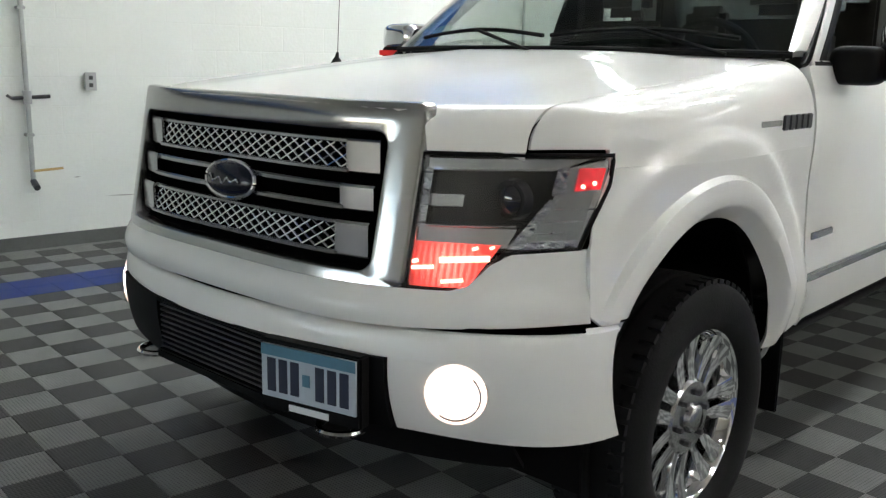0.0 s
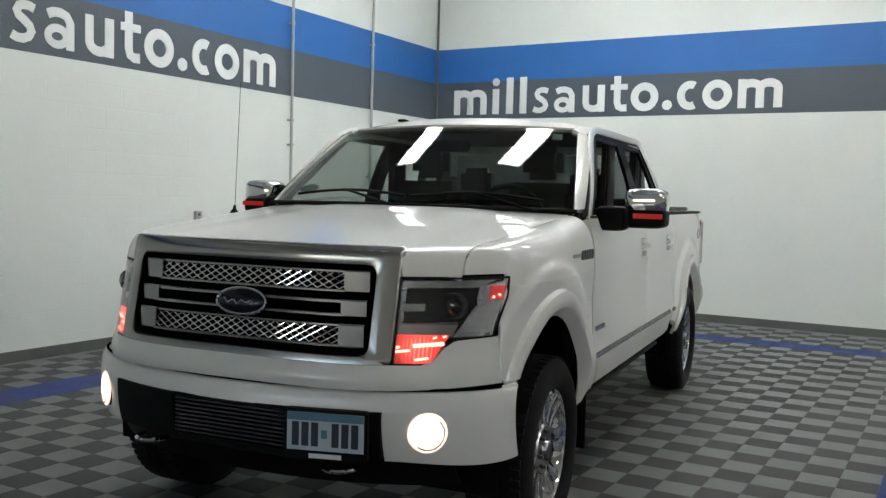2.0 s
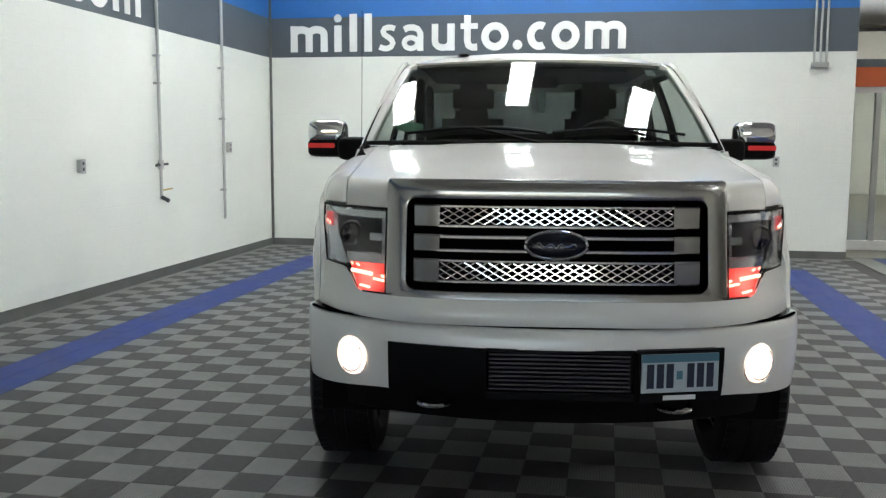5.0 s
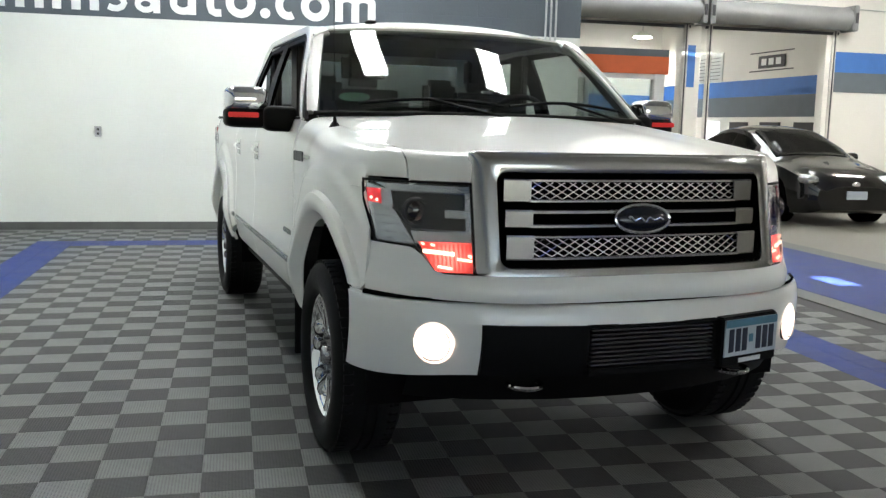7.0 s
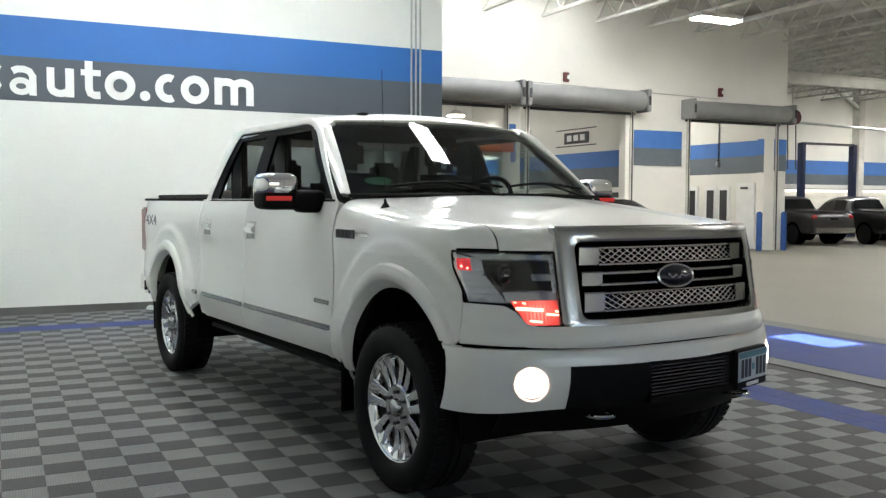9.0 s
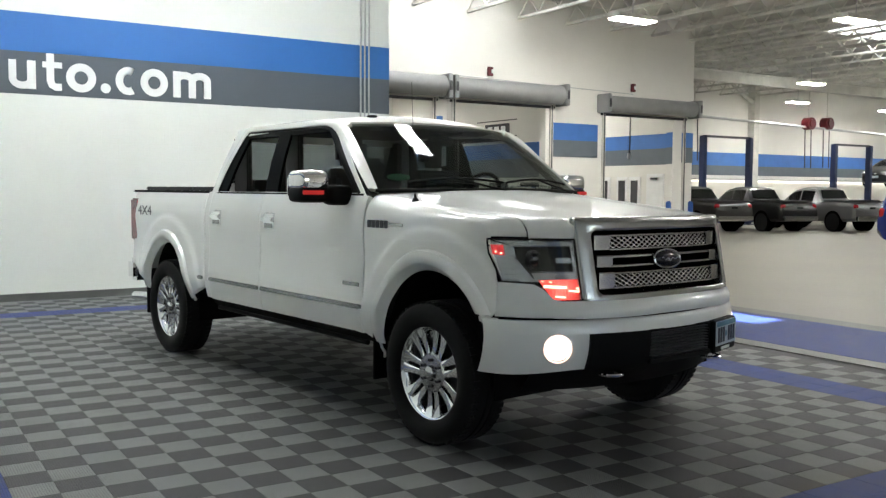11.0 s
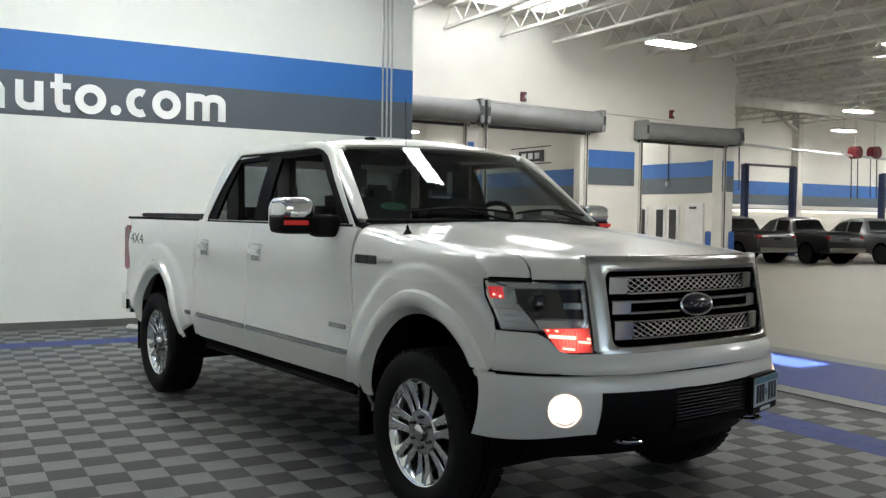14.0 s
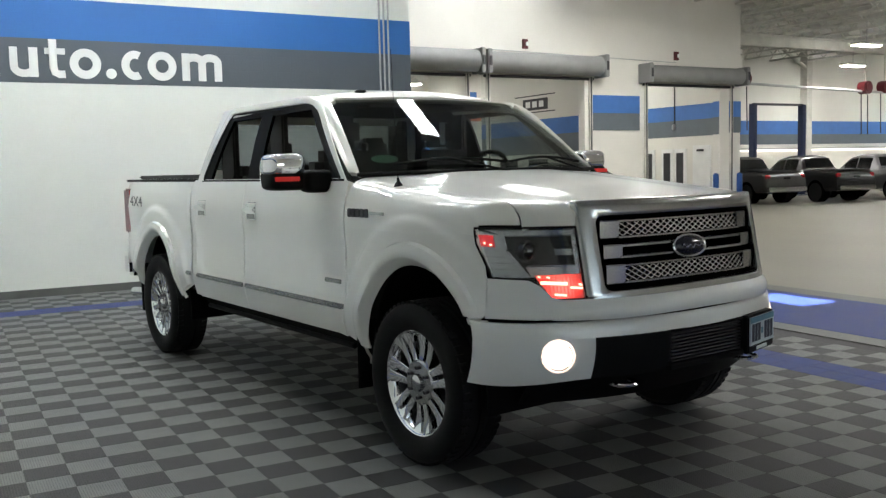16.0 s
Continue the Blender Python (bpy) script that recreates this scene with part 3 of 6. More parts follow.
# fender shoulders and sides
def shoulder(y, a):
    """From the hood's edge (a = 0) over to the side (a = 1)."""
    xe = hood_edge(y) + 0.002
    xs = side_x(y, 1.142) - 0.0005
    zt = hood_z(xe, y)
    q = a * math.pi / 2
    return xe + (xs - xe) * math.sin(q) ** 0.9, 1.142 + (zt - 1.142) * math.cos(q) ** 0.75 if a < 1 else 1.142


rows = []
for i in range(29):
    a = i / 28
    r = []
    for j in range(31):
        v = (j / 30) ** 1.9
        xg = shoulder(0.45, a)[0]
        y0 = min(wrap_y(min(xg, 0.916), 1.185) - 0.003, 0.470)
        y = lerp(y0, 1.512, v)
        x, z = shoulder(y, a)
        x = lerp(min(x, 0.912), x, smooth01((y - 0.42) / 0.2))
        s = math.sqrt(1 - (1 - max(0.0, min(1.0, (y - y0) / 0.10))) ** 2)
        z = lerp(min(1.188, z), z, s)
        r.append((x + (arch_bulge(y, z) - arch_bulge(y, 1.142)) * a * a * smooth01((y - 0.50) / 0.1), y, z))
    rows.append(r)


def ellipse_pt(c, a, b, q):
    return c[0] - a * math.cos(q), c[1] + b * math.sin(q)


def around_arch(c, a, b, poly, nr=22, n=54, q0=-0.1, q1=math.pi + 0.1):
    """A side panel between a wheel arch and an outer outline given as y, z corners."""
    qs = [lerp(q0, q1, i / n) for i in range(n + 1)]
    qs += [math.atan2((p[1] - c[1]) / b, -(p[0] - c[0]) / a) for p in poly]
    qs = sorted(q for q in qs if q0 <= q <= q1)
    rows = []
    for q in qs:
        ey, ez = ellipse_pt(c, a, b, q)
        dy, dz = ey - c[0], ez - c[1]
        best = 1.02
        hits = []
        for (y1, z1), (y2, z2) in zip(poly, poly[1:]):
            den = dy * (z2 - z1) - dz * (y2 - y1)
            if abs(den) > 1e-9:
                t = ((y1 - c[0]) * (z2 - z1) - (z1 - c[1]) * (y2 - y1)) / den
                w = ((y1 - c[0]) * dz - (z1 - c[1]) * dy) / den
                if t > 0 and -1e-6 <= w <= 1 + 1e-6:
                    hits.append(t)
        t1 = max(min(hits), 1.02) if hits else 1.02
        row = []
        for k in range(nr):
            t = lerp(1.0, t1, k / (nr - 1))
            y, z = c[0] + dy * t, c[1] + dz * t
            row.append((side_x(y, z), y, z))
        rows.append(row)
    return rows


shell("fender_top", rows, PAINT, truck, "", 0.012, True)
shell("front_fender", around_arch(ARCH_F, 0.49, 0.62, [(0.395, 0.73), (0.395, 0.95), (0.468, 1.1425), (1.512, 1.1425), (1.512, 0.565), (1.3, 0.50)], q0=0.56, q1=math.pi - 0.02), PAINT, truck, "white fender round the wheel opening", 0.014, True)
shell("bed_side", around_arch(ARCH_R, 0.49, 0.60, [(4.04, 0.30), (4.04, 0.56), (3.800, 0.56), (3.800, 1.388), (5.47, 1.388), (5.455, 0.62), (5.05, 0.58), (5.05, 0.3)], q0=0.16, q1=math.pi - 0.2), PAINT, truck, "white bed side round the wheel opening", 0.02, True)
for c, a, b, q0, q1 in ((ARCH_F, 0.49, 0.62, 0.67, math.pi - 0.18), (ARCH_R, 0.49, 0.60, 0.20, math.pi - 0.22)):
    rows = []
    for i in range(49):
        row = []
        for rr, out in ((0.93, -0.03), (0.985, 0.016), (1.005, 0.026), (1.06, 0.030), (1.105, 0.022), (1.125, -0.002)):
            qa = math.asin(0.375 / (b * rr)) if c is ARCH_F else q0
            q = lerp(qa, q1, i / 48)
            y, z = ellipse_pt(c, a * rr, b * rr, q)
            row.append((side_x(y, z) + out * (0.6 + 0.4 * smooth01((q - qa) / 0.35)) * (0.35 + 0.65 * smooth01((q1 - q) / 0.35)), y, z))
        rows.append(row)
    shell("wheel_flare", rows, PAINT, truck, "white wheel arch flare", 0.012, True)
    # dark liner inside the arch
    rows = []
    for i in range(25):
        q = lerp(-0.12, math.pi + 0.05, i / 24)
        y, z = ellipse_pt(c, a * 1.0, b * 1.0, q)
        rows.append([(xx, y, max(z, 0.30)) for xx in (0.50, 0.7, 0.92)])
    shell("arch_liner", rows, UNDER, truck, "black wheel arch liner", 0.01, True)

# doors and cab corner
def door(name, y0, y1, label):
    rows = [[(side_x(y, z) + 0.002, y, z) for z in [lerp(0.552, 1.388, k / 22) for k in range(23)]] for y in [lerp(y0, y1, i / 12) for i in range(13)]]
    return shell(name, rows, PAINT, truck, label, 0.03, True)


doors = door("front_door", 1.520, 2.842, "white front door") + door("rear_door", 2.850, 3.700, "white rear door")
shell("cab_corner", [[(side_x(y, z), y, z) for z in [lerp(0.56, 1.400, k / 16) for k in range(17)]] for y in (3.708, 3.735, 3.765, 3.786)], PAINT, truck, "", 0.03, True)
for d, y0, y1 in ((doors[0], 1.47, 2.84), (doors[1], 1.47, 2.84), (doors[2], 2.855, 3.695), (doors[3], 2.855, 3.695)):
    sx = 1 if d.data.vertices[0].co.x > 0 else -1
    bm = bmesh.new()
    box(bm, sx * 0.996, sx * 1.013, y0 + 0.004, y1 - 0.012, 0.697, 0.728)
    part("moulding", bm, MOULD, d, "bright metal side moulding", bevel=0.006)
    yh = y1 - 0.135
    bm = bmesh.new()
    box(bm, sx * 0.976, sx * 0.999, yh - 0.085, yh + 0.085, 1.135, 1.258)
    part("handle_bezel", bm, CHROME, d, "chrome handle surround", bevel=0.012)
    bm = bmesh.new()
    box(bm, sx * 0.994, sx * 1.022, yh - 0.08, yh + 0.08, 1.193, 1.227)
    part("door_handle", bm, CHROME, d, "chrome door handle", bevel=0.008)
    bm = bmesh.new()
    box(bm, sx * 0.990, sx * 1.0005, yh - 0.06, yh + 0.06, 1.148, 1.186)
    part("handle_recess", bm, MOULD, d, "", bevel=0.003)
for sx in (1, -1):
    bm = bmesh.new()
    box(bm, sx * 0.996, sx * 1.013, 3.81, 3.96, 0.697, 0.728)
    part("bed_moulding", bm, MOULD, truck, bevel=0.006)
    bm = bmesh.new()
    box(bm, sx * 0.992, sx * 1.001, 1.56, 1.74, 0.833, 0.858)
    part("side_nameplate", bm, MOULD, truck, "small grey nameplate", bevel=0.003)
    bm = bmesh.new()
    box(bm, sx * 0.80, sx * 0.92, 1.50, 3.79, 0.490, 0.552)
    part("rocker_panel", bm, UNDER, truck, "dark sill under the doors", bevel=0.02)
    bm = bmesh.new()
    bar(bm, (sx * 0.90, 1.60, 0.475), (sx * 0.90, 3.72, 0.475), 0.016, 12)
    part("side_step", bm, BLACK, truck, "black retracted running board", smooth=True)

# cab: pillars, roof, glass
def glass_x(z):
    return 0.938 - 0.150 * (z - 1.385) / 0.46 + 0.012 * math.sin(math.pi * min(1, max(0, (z - 1.385) / 0.46)))


def screen(u, v):
    """Windscreen: u across -1..1, v from base to top."""
    xb, xt = 0.890, 0.730
    x = u * lerp(xb, xt, v)
    y = lerp(1.365 + 0.18 * u * u, 2.005 + 0.14 * u * u, v)
    z = lerp(1.424 + 0.008 * (1 - u * u), 1.882 - 0.012 * u * u, v) + 0.020 * math.sin(math.pi * v)
    return x, y, z


sg = shell("windscreen", [[screen(-0.985 + 1.97 * i / 28, lerp(0.015, 0.985, j / 14)) for j in range(15)] for i in range(29)], WINDSCREEN, truck, "clear laminated windscreen", 0.005)
shell("a_pillar", [[(lerp(screen(1, v)[0] - 0.012, glass_x(screen(1, v)[2]) + 0.002, w), lerp(screen(1, v)[1] - 0.02, screen(1, v)[1] + 0.075 - 0.005 * v, w), min(screen(1, v)[2] + 0.010 * math.sin(math.pi * w), 1.868 - 0.012 * w)) for w in (0, 0.18, 0.4, 0.65, 0.85, 1)] for v in [i / 12 for i in range(13)]], PAINT, truck, "white windscreen pillar", 0.03, True)
bm = bmesh.new()
tube(bm, [(p[0], p[1] - 0.012, p[2] - 0.004) for p in (screen(-1 + i / 14, 0.0) for i in range(29))], 0.012, 8)
part("cowl_seal", bm, BLACK, truck, "black cowl strip below the glass", smooth=True)


def roof_pt(u, v):
    """Roof: u across, v front to rear."""
    y = lerp(2.020 + 0.14 * u * u, 3.62 - 0.03 * u * u, v)
    edge = 1.893 + 0.006 * math.sin(math.pi * v)
    top = edge + 0.050 + 0.012 * math.sin(math.pi * v)
    z = lerp(top, edge, abs(u) ** 2.6)
    front = smooth01(v / 0.16)
    z = lerp(min(z, 1.878 + 0.014 * (1 - u * u)), z, front ** 0.6)
    rear = smooth01((1 - v) / 0.10)
    z = lerp(z - 0.04, z, rear)
    return u * lerp(0.694, 0.775, smooth01(v / 0.24)), y, z


shell("roof", [[roof_pt(-1 + i / 14, j / 20) for j in range(21)] for i in range(29)], PAINT, truck, "white cab roof", 0.025)


rows = []
for i in range(31):
    y = lerp(2.09, 3.60, i / 30)
    zb = table(y, [(2.09, 1.80), (2.16, 1.825), (2.32, 1.845), (2.85, 1.850), (3.40, 1.832), (3.60, 1.76)])
    zt = lerp(1.866, 1.894, smooth01((y - 2.08) / 0.12)) + 0.004 * math.sin(math.pi * max(0, y - 2.16) / 1.56)
    xt = lerp(0.700, 0.767, smooth01((y - 2.10) / 0.40))
    rows.append([(lerp(glass_x(zb) + 0.004, xt, w ** 1.3), y, lerp(zb, zt, w)) for w in (0, 0.2, 0.4, 0.6, 0.8, 1)])
shell("roof_rail", rows, PAINT, truck, "white door frame under the roof", 0.03, True)
# rear pillar
rows = []
for j in range(13):
    z = lerp(1.385, 1.85, j / 12)
    y0 = lerp(3.640, 3.430, (z - 1.385) / 0.465)
    row = []
    for k in range(8):
        w = k / 7
        y = lerp(y0, 3.775 - 0.155 * (z - 1.385) / 0.465, w)
        row.append((glass_x(z) + 0.003 - 0.05 * max(0, w - 0.7) ** 1.5, y, z))
    rows.append(row)
shell("rear_pillar", rows, PAINT, truck, "white rear cab pillar", 0.03, True)
shell("cab_back", [[(lerp(-0.91, 0.91, i / 8) * (1 - 0.12 * (z - 0.6)), 3.786 - 0.05 * max(0, z - 1.36), z) for z in [lerp(0.55, 1.47, k / 10) for k in range(11)]] for i in range(9)], PAINT, truck, "", 0.02, centre=(0, 3.0, 0.9))
shell("cab_back_top", [[(lerp(-0.78, 0.78, i / 8), 3.615, z) for z in (1.80, 1.83, 1.86, 1.88)] for i in range(9)], PAINT, truck, "", 0.02, centre=(0, 3.0, 1.0))
shell("rear_window", [[(lerp(-0.79, 0.79, i / 8), 3.765 - 0.36 * (z - 1.4), z) for z in (1.47, 1.58, 1.69, 1.80)] for i in range(9)], PRIVACY, truck, "dark cab rear window", 0.005, centre=(0, 3.0, 1.0))


def pane(name, corners, mat, label, out=0.0, t=0.005):
    """A side pane from four y, z corners: front bottom, rear bottom, rear top, front top."""
    rows = []
    for i in range(9):
        u = i / 8
        row = []
        for j in range(9):
            v = j / 8
            y = lerp(lerp(corners[0][0], corners[1][0], u), lerp(corners[3][0], corners[2][0], u), v)
            z = lerp(lerp(corners[0][1], corners[1][1], u), lerp(corners[3][1], corners[2][1], u), v)
            row.append((glass_x(z) + out, y, z))
        rows.append(row)
    return shell(name, rows, mat, truck, label, t, True)


# the side windows are lowered: only the edge of each glass shows at the sill
pane("front_side_window", [(1.74, 1.395), (2.65, 1.391), (2.653, 1.400), (1.745, 1.404)], PRIVACY, "lowered front door window glass", -0.012)
pane("rear_side_window", [(2.81, 1.391), (3.62, 1.389), (3.615, 1.399), (2.813, 1.400)], PRIVACY, "lowered rear door window glass", -0.012)
pane("door_pillar_cover", [(2.690, 1.390), (2.87, 1.390), (2.905, 1.855), (2.735, 1.855)], GLOSS_BLACK, "gloss black pillar cover", 0.0, 0.02)
pane("window_frame_front", [(1.535, 1.395), (1.69, 1.395), (2.24, 1.843), (2.12, 1.848)], GLOSS_BLACK, "", -0.002, 0.02)
pane("window_frame_rear", [(3.51, 1.390), (3.655, 1.390), (3.445, 1.848), (3.35, 1.843)], GLOSS_BLACK, "", -0.001, 0.02)
pane("window_frame_top", [(2.18, 1.815), (3.44, 1.809), (3.42, 1.860), (2.18, 1.860)], GLOSS_BLACK, "", -0.001, 0.02)
pane("window_belt_seal", [(1.58, 1.379), (3.645, 1.374), (3.645, 1.395), (1.58, 1.401)], BLACK, "black window sill strip", 0.010, 0.02)



def rounded(corners, n=7, m=12):
    """A closed outline of y, z corners, each with its rounding."""
    pts = []
    for k, (y, z, r) in enumerate(corners):
        P, A, B = Vector((y, z)), Vector(corners[k - 1][:2]), Vector(corners[(k + 1) % len(corners)][:2])
        a, b = P + (A - P).normalized() * r, P + (B - P).normalized() * r
        pts.append([a.lerp(P, i / n).lerp(P.lerp(b, i / n), i / n) for i in range(n + 1)])
    out = []
    for k in range(len(pts)):
        a, b = pts[k][-1], pts[(k + 1) % len(pts)][0]
        out += pts[k] + [a.lerp(b, i / m) for i in range(1, m)]
    return out + out[:1]


def side_ring(name, inner, outer, mat, label, lift, t):
    rows = []
    for a, b in zip(rounded(inner), rounded(outer)):
        row = []
        for w, d in ((0.0, -0.006), (0.12, 0.0), (0.5, 0.001), (0.9, 0.0), (1.0, -0.005)):
            y, z = a.lerp(b, w)
            row.append((glass_x(z) + lift + d, y, z))
        rows.append(row)
    return shell(name, rows, mat, truck, label, t, True)


OPENING = [(1.610, 1.392, 0.03), (2.165, 1.858, 0.16), (3.425, 1.862, 0.06), (3.660, 1.392, 0.05)]
side_ring("door_frame", OPENING, [(1.550, 1.384, 0.03), (2.130, 1.902, 0.19), (3.475, 1.900, 0.07), (3.722, 1.384, 0.05)], PAINT, "white door frame round the side windows", 0.009, 0.02)
side_ring("window_seal", [(1.655, 1.402, 0.03), (2.190, 1.838, 0.15), (3.405, 1.842, 0.06), (3.628, 1.402, 0.05)], OPENING, BLACK, "black rubber window seal", 0.005, 0.012)

# inner dark core, so that joints read dark
bm = bmesh.new()
box(bm, -0.84, 0.84, 1.45, 3.76, 0.50, 0.62)
part("cab_floor", bm, UNDER, truck)
bm = bmesh.new()
box(bm, -0.58, 0.58, 0.32, 1.42, 0.46, 1.16)
part("engine_bay", bm, HOLLOW_SHADE, truck)
bm = bmesh.new()
for sx in (1, -1):
    box(bm, sx * 0.36, sx * 0.46, 0.16, 5.3, 0.42, 0.55)
part("chassis_frame", bm, UNDER, truck)
bm = bmesh.new()
for y in (ARCH_F[0], ARCH_R[0]):
    bar(bm, (-0.75, y, 0.40), (0.75, y, 0.40), 0.06, 12)
part("axle", bm, UNDER, truck)
for sx in (1, -1):
    bm = bmesh.new()
    box(bm, sx * 0.905, sx * 0.950, 1.54, 3.69, 0.60, 1.36)
    part("door_card", bm, LEATHER, truck, bevel=0.01)
    for y, w in ((1.385, 0.26), (5.05, 0.24)):
        bm = bmesh.new()
        box(bm, sx * 0.745, sx * (0.745 + w), y, y + 0.012, 0.29, 0.66)
        part("mud_flap", bm, BLACK, truck, "black mud flap", bevel=0.004)

# bed, tailgate, cover
bm = bmesh.new()
box(bm, -0.90, 0.90, 3.82, 5.43, 0.56, 0.60)
part("bed_floor", bm, UNDER, truck)
shell("tailgate", [[(lerp(-0.92, 0.92, i / 6), 5.455 + 0.012 * math.sin(math.pi * k / 8), lerp(0.66, 1.385, k / 8)) for k in range(9)] for i in range(7)], PAINT, truck, "white tailgate", 0.03, centre=(0, 4, 1))
for sx in (1, -1):
    bm = bmesh.new()
    box(bm, sx * 0.845, sx * 0.943, 3.80, 5.47, 1.388, 1.408)
    part("bed_rail", bm, BLACK, truck, "black bed rail cap", bevel=0.008)
    bm = bmesh.new()
    box(bm, sx * 0.90, sx * 0.968, 5.30, 5.482, 0.94, 1.33)
    part("tail_lamp", bm, RED_REFLECT, truck, "red tail lamp", bevel=0.015)
for y0, y1 in ((3.82, 4.38), (4.39, 4.92), (4.93, 5.44)):
    bm = bmesh.new()
    box(bm, -0.835, 0.835, y0, y1, 1.408, 1.440)
    part("bed_cover", bm, VINYL, truck, "black folding bed cover panel", bevel=0.012)
bm = bmesh.new()
box(bm, -0.935, 0.935, 5.50, 5.69, 0.545, 0.755)
part("rear_bumper", bm, CHROME, truck, "chrome rear bumper", bevel=0.035, smooth=True)
bm = bmesh.new()
bar(bm, (-0.74, 5.40, 0.385), (-0.81, 5.82, 0.365), 0.042, 20)
part("exhaust_tip", bm, CHROME, truck, "chrome exhaust tip", smooth=True)

# -- front end --
def bumper_y(x):
    return -0.075 + 0.52 * (1 - math.sqrt(max(0.0, 1 - (x / 0.978) ** 2)))


def bumper_sec(x, zs, extra=None):
    """Points down the bumper at one x; it swells in the middle of its height."""
    out = []
    for z in zs:
        y = bumper_y(x) + 0.030 * ((z - 0.68) / 0.12) ** 2 * (0.6 if z < 0.7 else 1.0)
        out.append((x, y, z))
    return out


XS_B = [s * 0.9775 * math.sin(math.pi / 2 * i / 24) for s in (1,) for i in range(25)]
XS_FULL = [-x for x in XS_B[:0:-1]] + XS_B
rows = [bumper_sec(x, [0.700, 0.716, 0.733, 0.748, 0.758, 0.766, 0.770, 0.771]) for x in XS_FULL]
rows = [[(x * (1 if k < 6 else 0.985), y + (0, 0, 0, 0, 0.002, 0.007, 0.020, 0.045)[k], z) for k, (x, y, z) in enumerate(r)] for r in rows]
bumper = shell("front_bumper", rows, PAINT, truck, "white painted upper band of the front bumper", 0.03, centre=(0, 1.5, 0.6))[0]
for sx in (1, -1):
    rows = [[(sx * p[0], p[1], p[2]) for p in bumper_sec(x, [lerp(lerp(0.514, 0.486, smooth01((x - 0.6) / 0.35)), 0.700, k / 8) for k in range(9)])] for x in [lerp(0.605, 0.80, i / 10) for i in range(10)] + [v for v in XS_B if v > 0.80]]
    shell("bumper_end", rows, PAINT, truck, "white painted bumper end", 0.03, centre=(0, 1.5, 0.6))
# dark middle of the bumper
rows = [[(x, bumper_y(x) - 0.012 + 0.03 * ((z - 0.68) / 0.12) ** 2 * 0.5, z) for z in [lerp(0.520, 0.700, k / 6) for k in range(7)]] for x in [lerp(-0.605, -0.245, i / 8) for i in range(9)]]
shell("bumper_pad", rows, BLACK, truck, "black textured bumper pad", 0.03, centre=(0, 1.5, 0.6))
rows = [[(-x, y, z) for x, y, z in r] for r in [[(lerp(-0.605, -0.27, i / 8), bumper_y(lerp(-0.605, -0.27, i / 8)) - 0.012 + 0.03 * ((z - 0.68) / 0.12) ** 2 * 0.5, z) for z in [lerp(0.520, 0.700, k / 6) for k in range(7)]] for i in range(9)]]
shell("bumper_pad", rows, BLACK, truck, "black textured bumper pad", 0.03, centre=(0, 1.5, 0.6))
# black plate for the darkness behind the intake slats
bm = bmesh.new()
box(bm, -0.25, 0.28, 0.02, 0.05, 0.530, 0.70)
part("intake_back", bm, HOLLOW_SHADE, truck)
for k in range(9):
    z = 0.554 + k * 0.0155
    bm = bmesh.new()
    box(bm, -0.235, 0.262, -0.068, -0.03, z, z + 0.0065)
    part("intake_slat", bm, DARK_METAL, truck, bevel=0.002)
for z0, z1 in ((0.520, 0.547), (0.690, 0.702)):
    bm = bmesh.new()
    box(bm, -0.25, 0.28, -0.074, 0.0, z0, z1)
    part("intake_frame", bm, BLACK, truck, bevel=0.005)
rows = [[(x, bumper_y(x) + 0.06 + 0.10 * (0.525 - z) / 0.14 + 0.02, z) for z in (0.385, 0.42, 0.46, 0.50, 0.525)] for x in [lerp(-0.80, 0.80, i / 24) for i in range(25)]]
shell("air_dam", rows, BLACK, truck, "black lower air dam", 0.015, centre=(0, 1.5, 0.6))
for sx in (1, -1):
    bm = bmesh.new()
    tube(bm, [(sx * 0.435 + 0.060 * math.cos(a), 0.045 - 0.065 * math.sin(a), 0.476) for a in (math.pi * 1.15 * i / 16 - 0.25 for i in range(17))], 0.010, 8)
    part("tow_hook", bm, CHROME, truck, "bright metal tow hook", smooth=True)
# fascia between bumper and lamps
def fascia_top(x):
    return table(abs(x), [(0, 0.866), (0.62, 0.866), (0.734, 0.864), (0.787, 0.947), (0.96, 0.956)])


rows = []
for i in range(61):
    x = lerp(-0.927, 0.927, i / 60)
    rows.append([(x, wrap_y(x, z) - 0.005 - 0.018 * math.sin(math.pi * min(1, (z - 0.77) / 0.095)), z) for z in [lerp(0.777, fascia_top(x), k / 8) for k in range(9)]])
shell("front_fascia", rows, PAINT, truck, "white painted panel under grille and lamps", 0.02, centre=(0, 1.5, 0.8))
# black tube painted as the shade in the gap above the bumper
bm = bmesh.new()
tube(bm, [(a, min(bumper_y(a), wrap_y(a, 0.8)) + 0.040, 0.774) for a in (lerp(-0.945, 0.945, i / 40) for i in range(41))], 0.006, 6)
part("bumper_gap_shade", bm, HOLLOW_SHADE, truck, "", smooth=True)

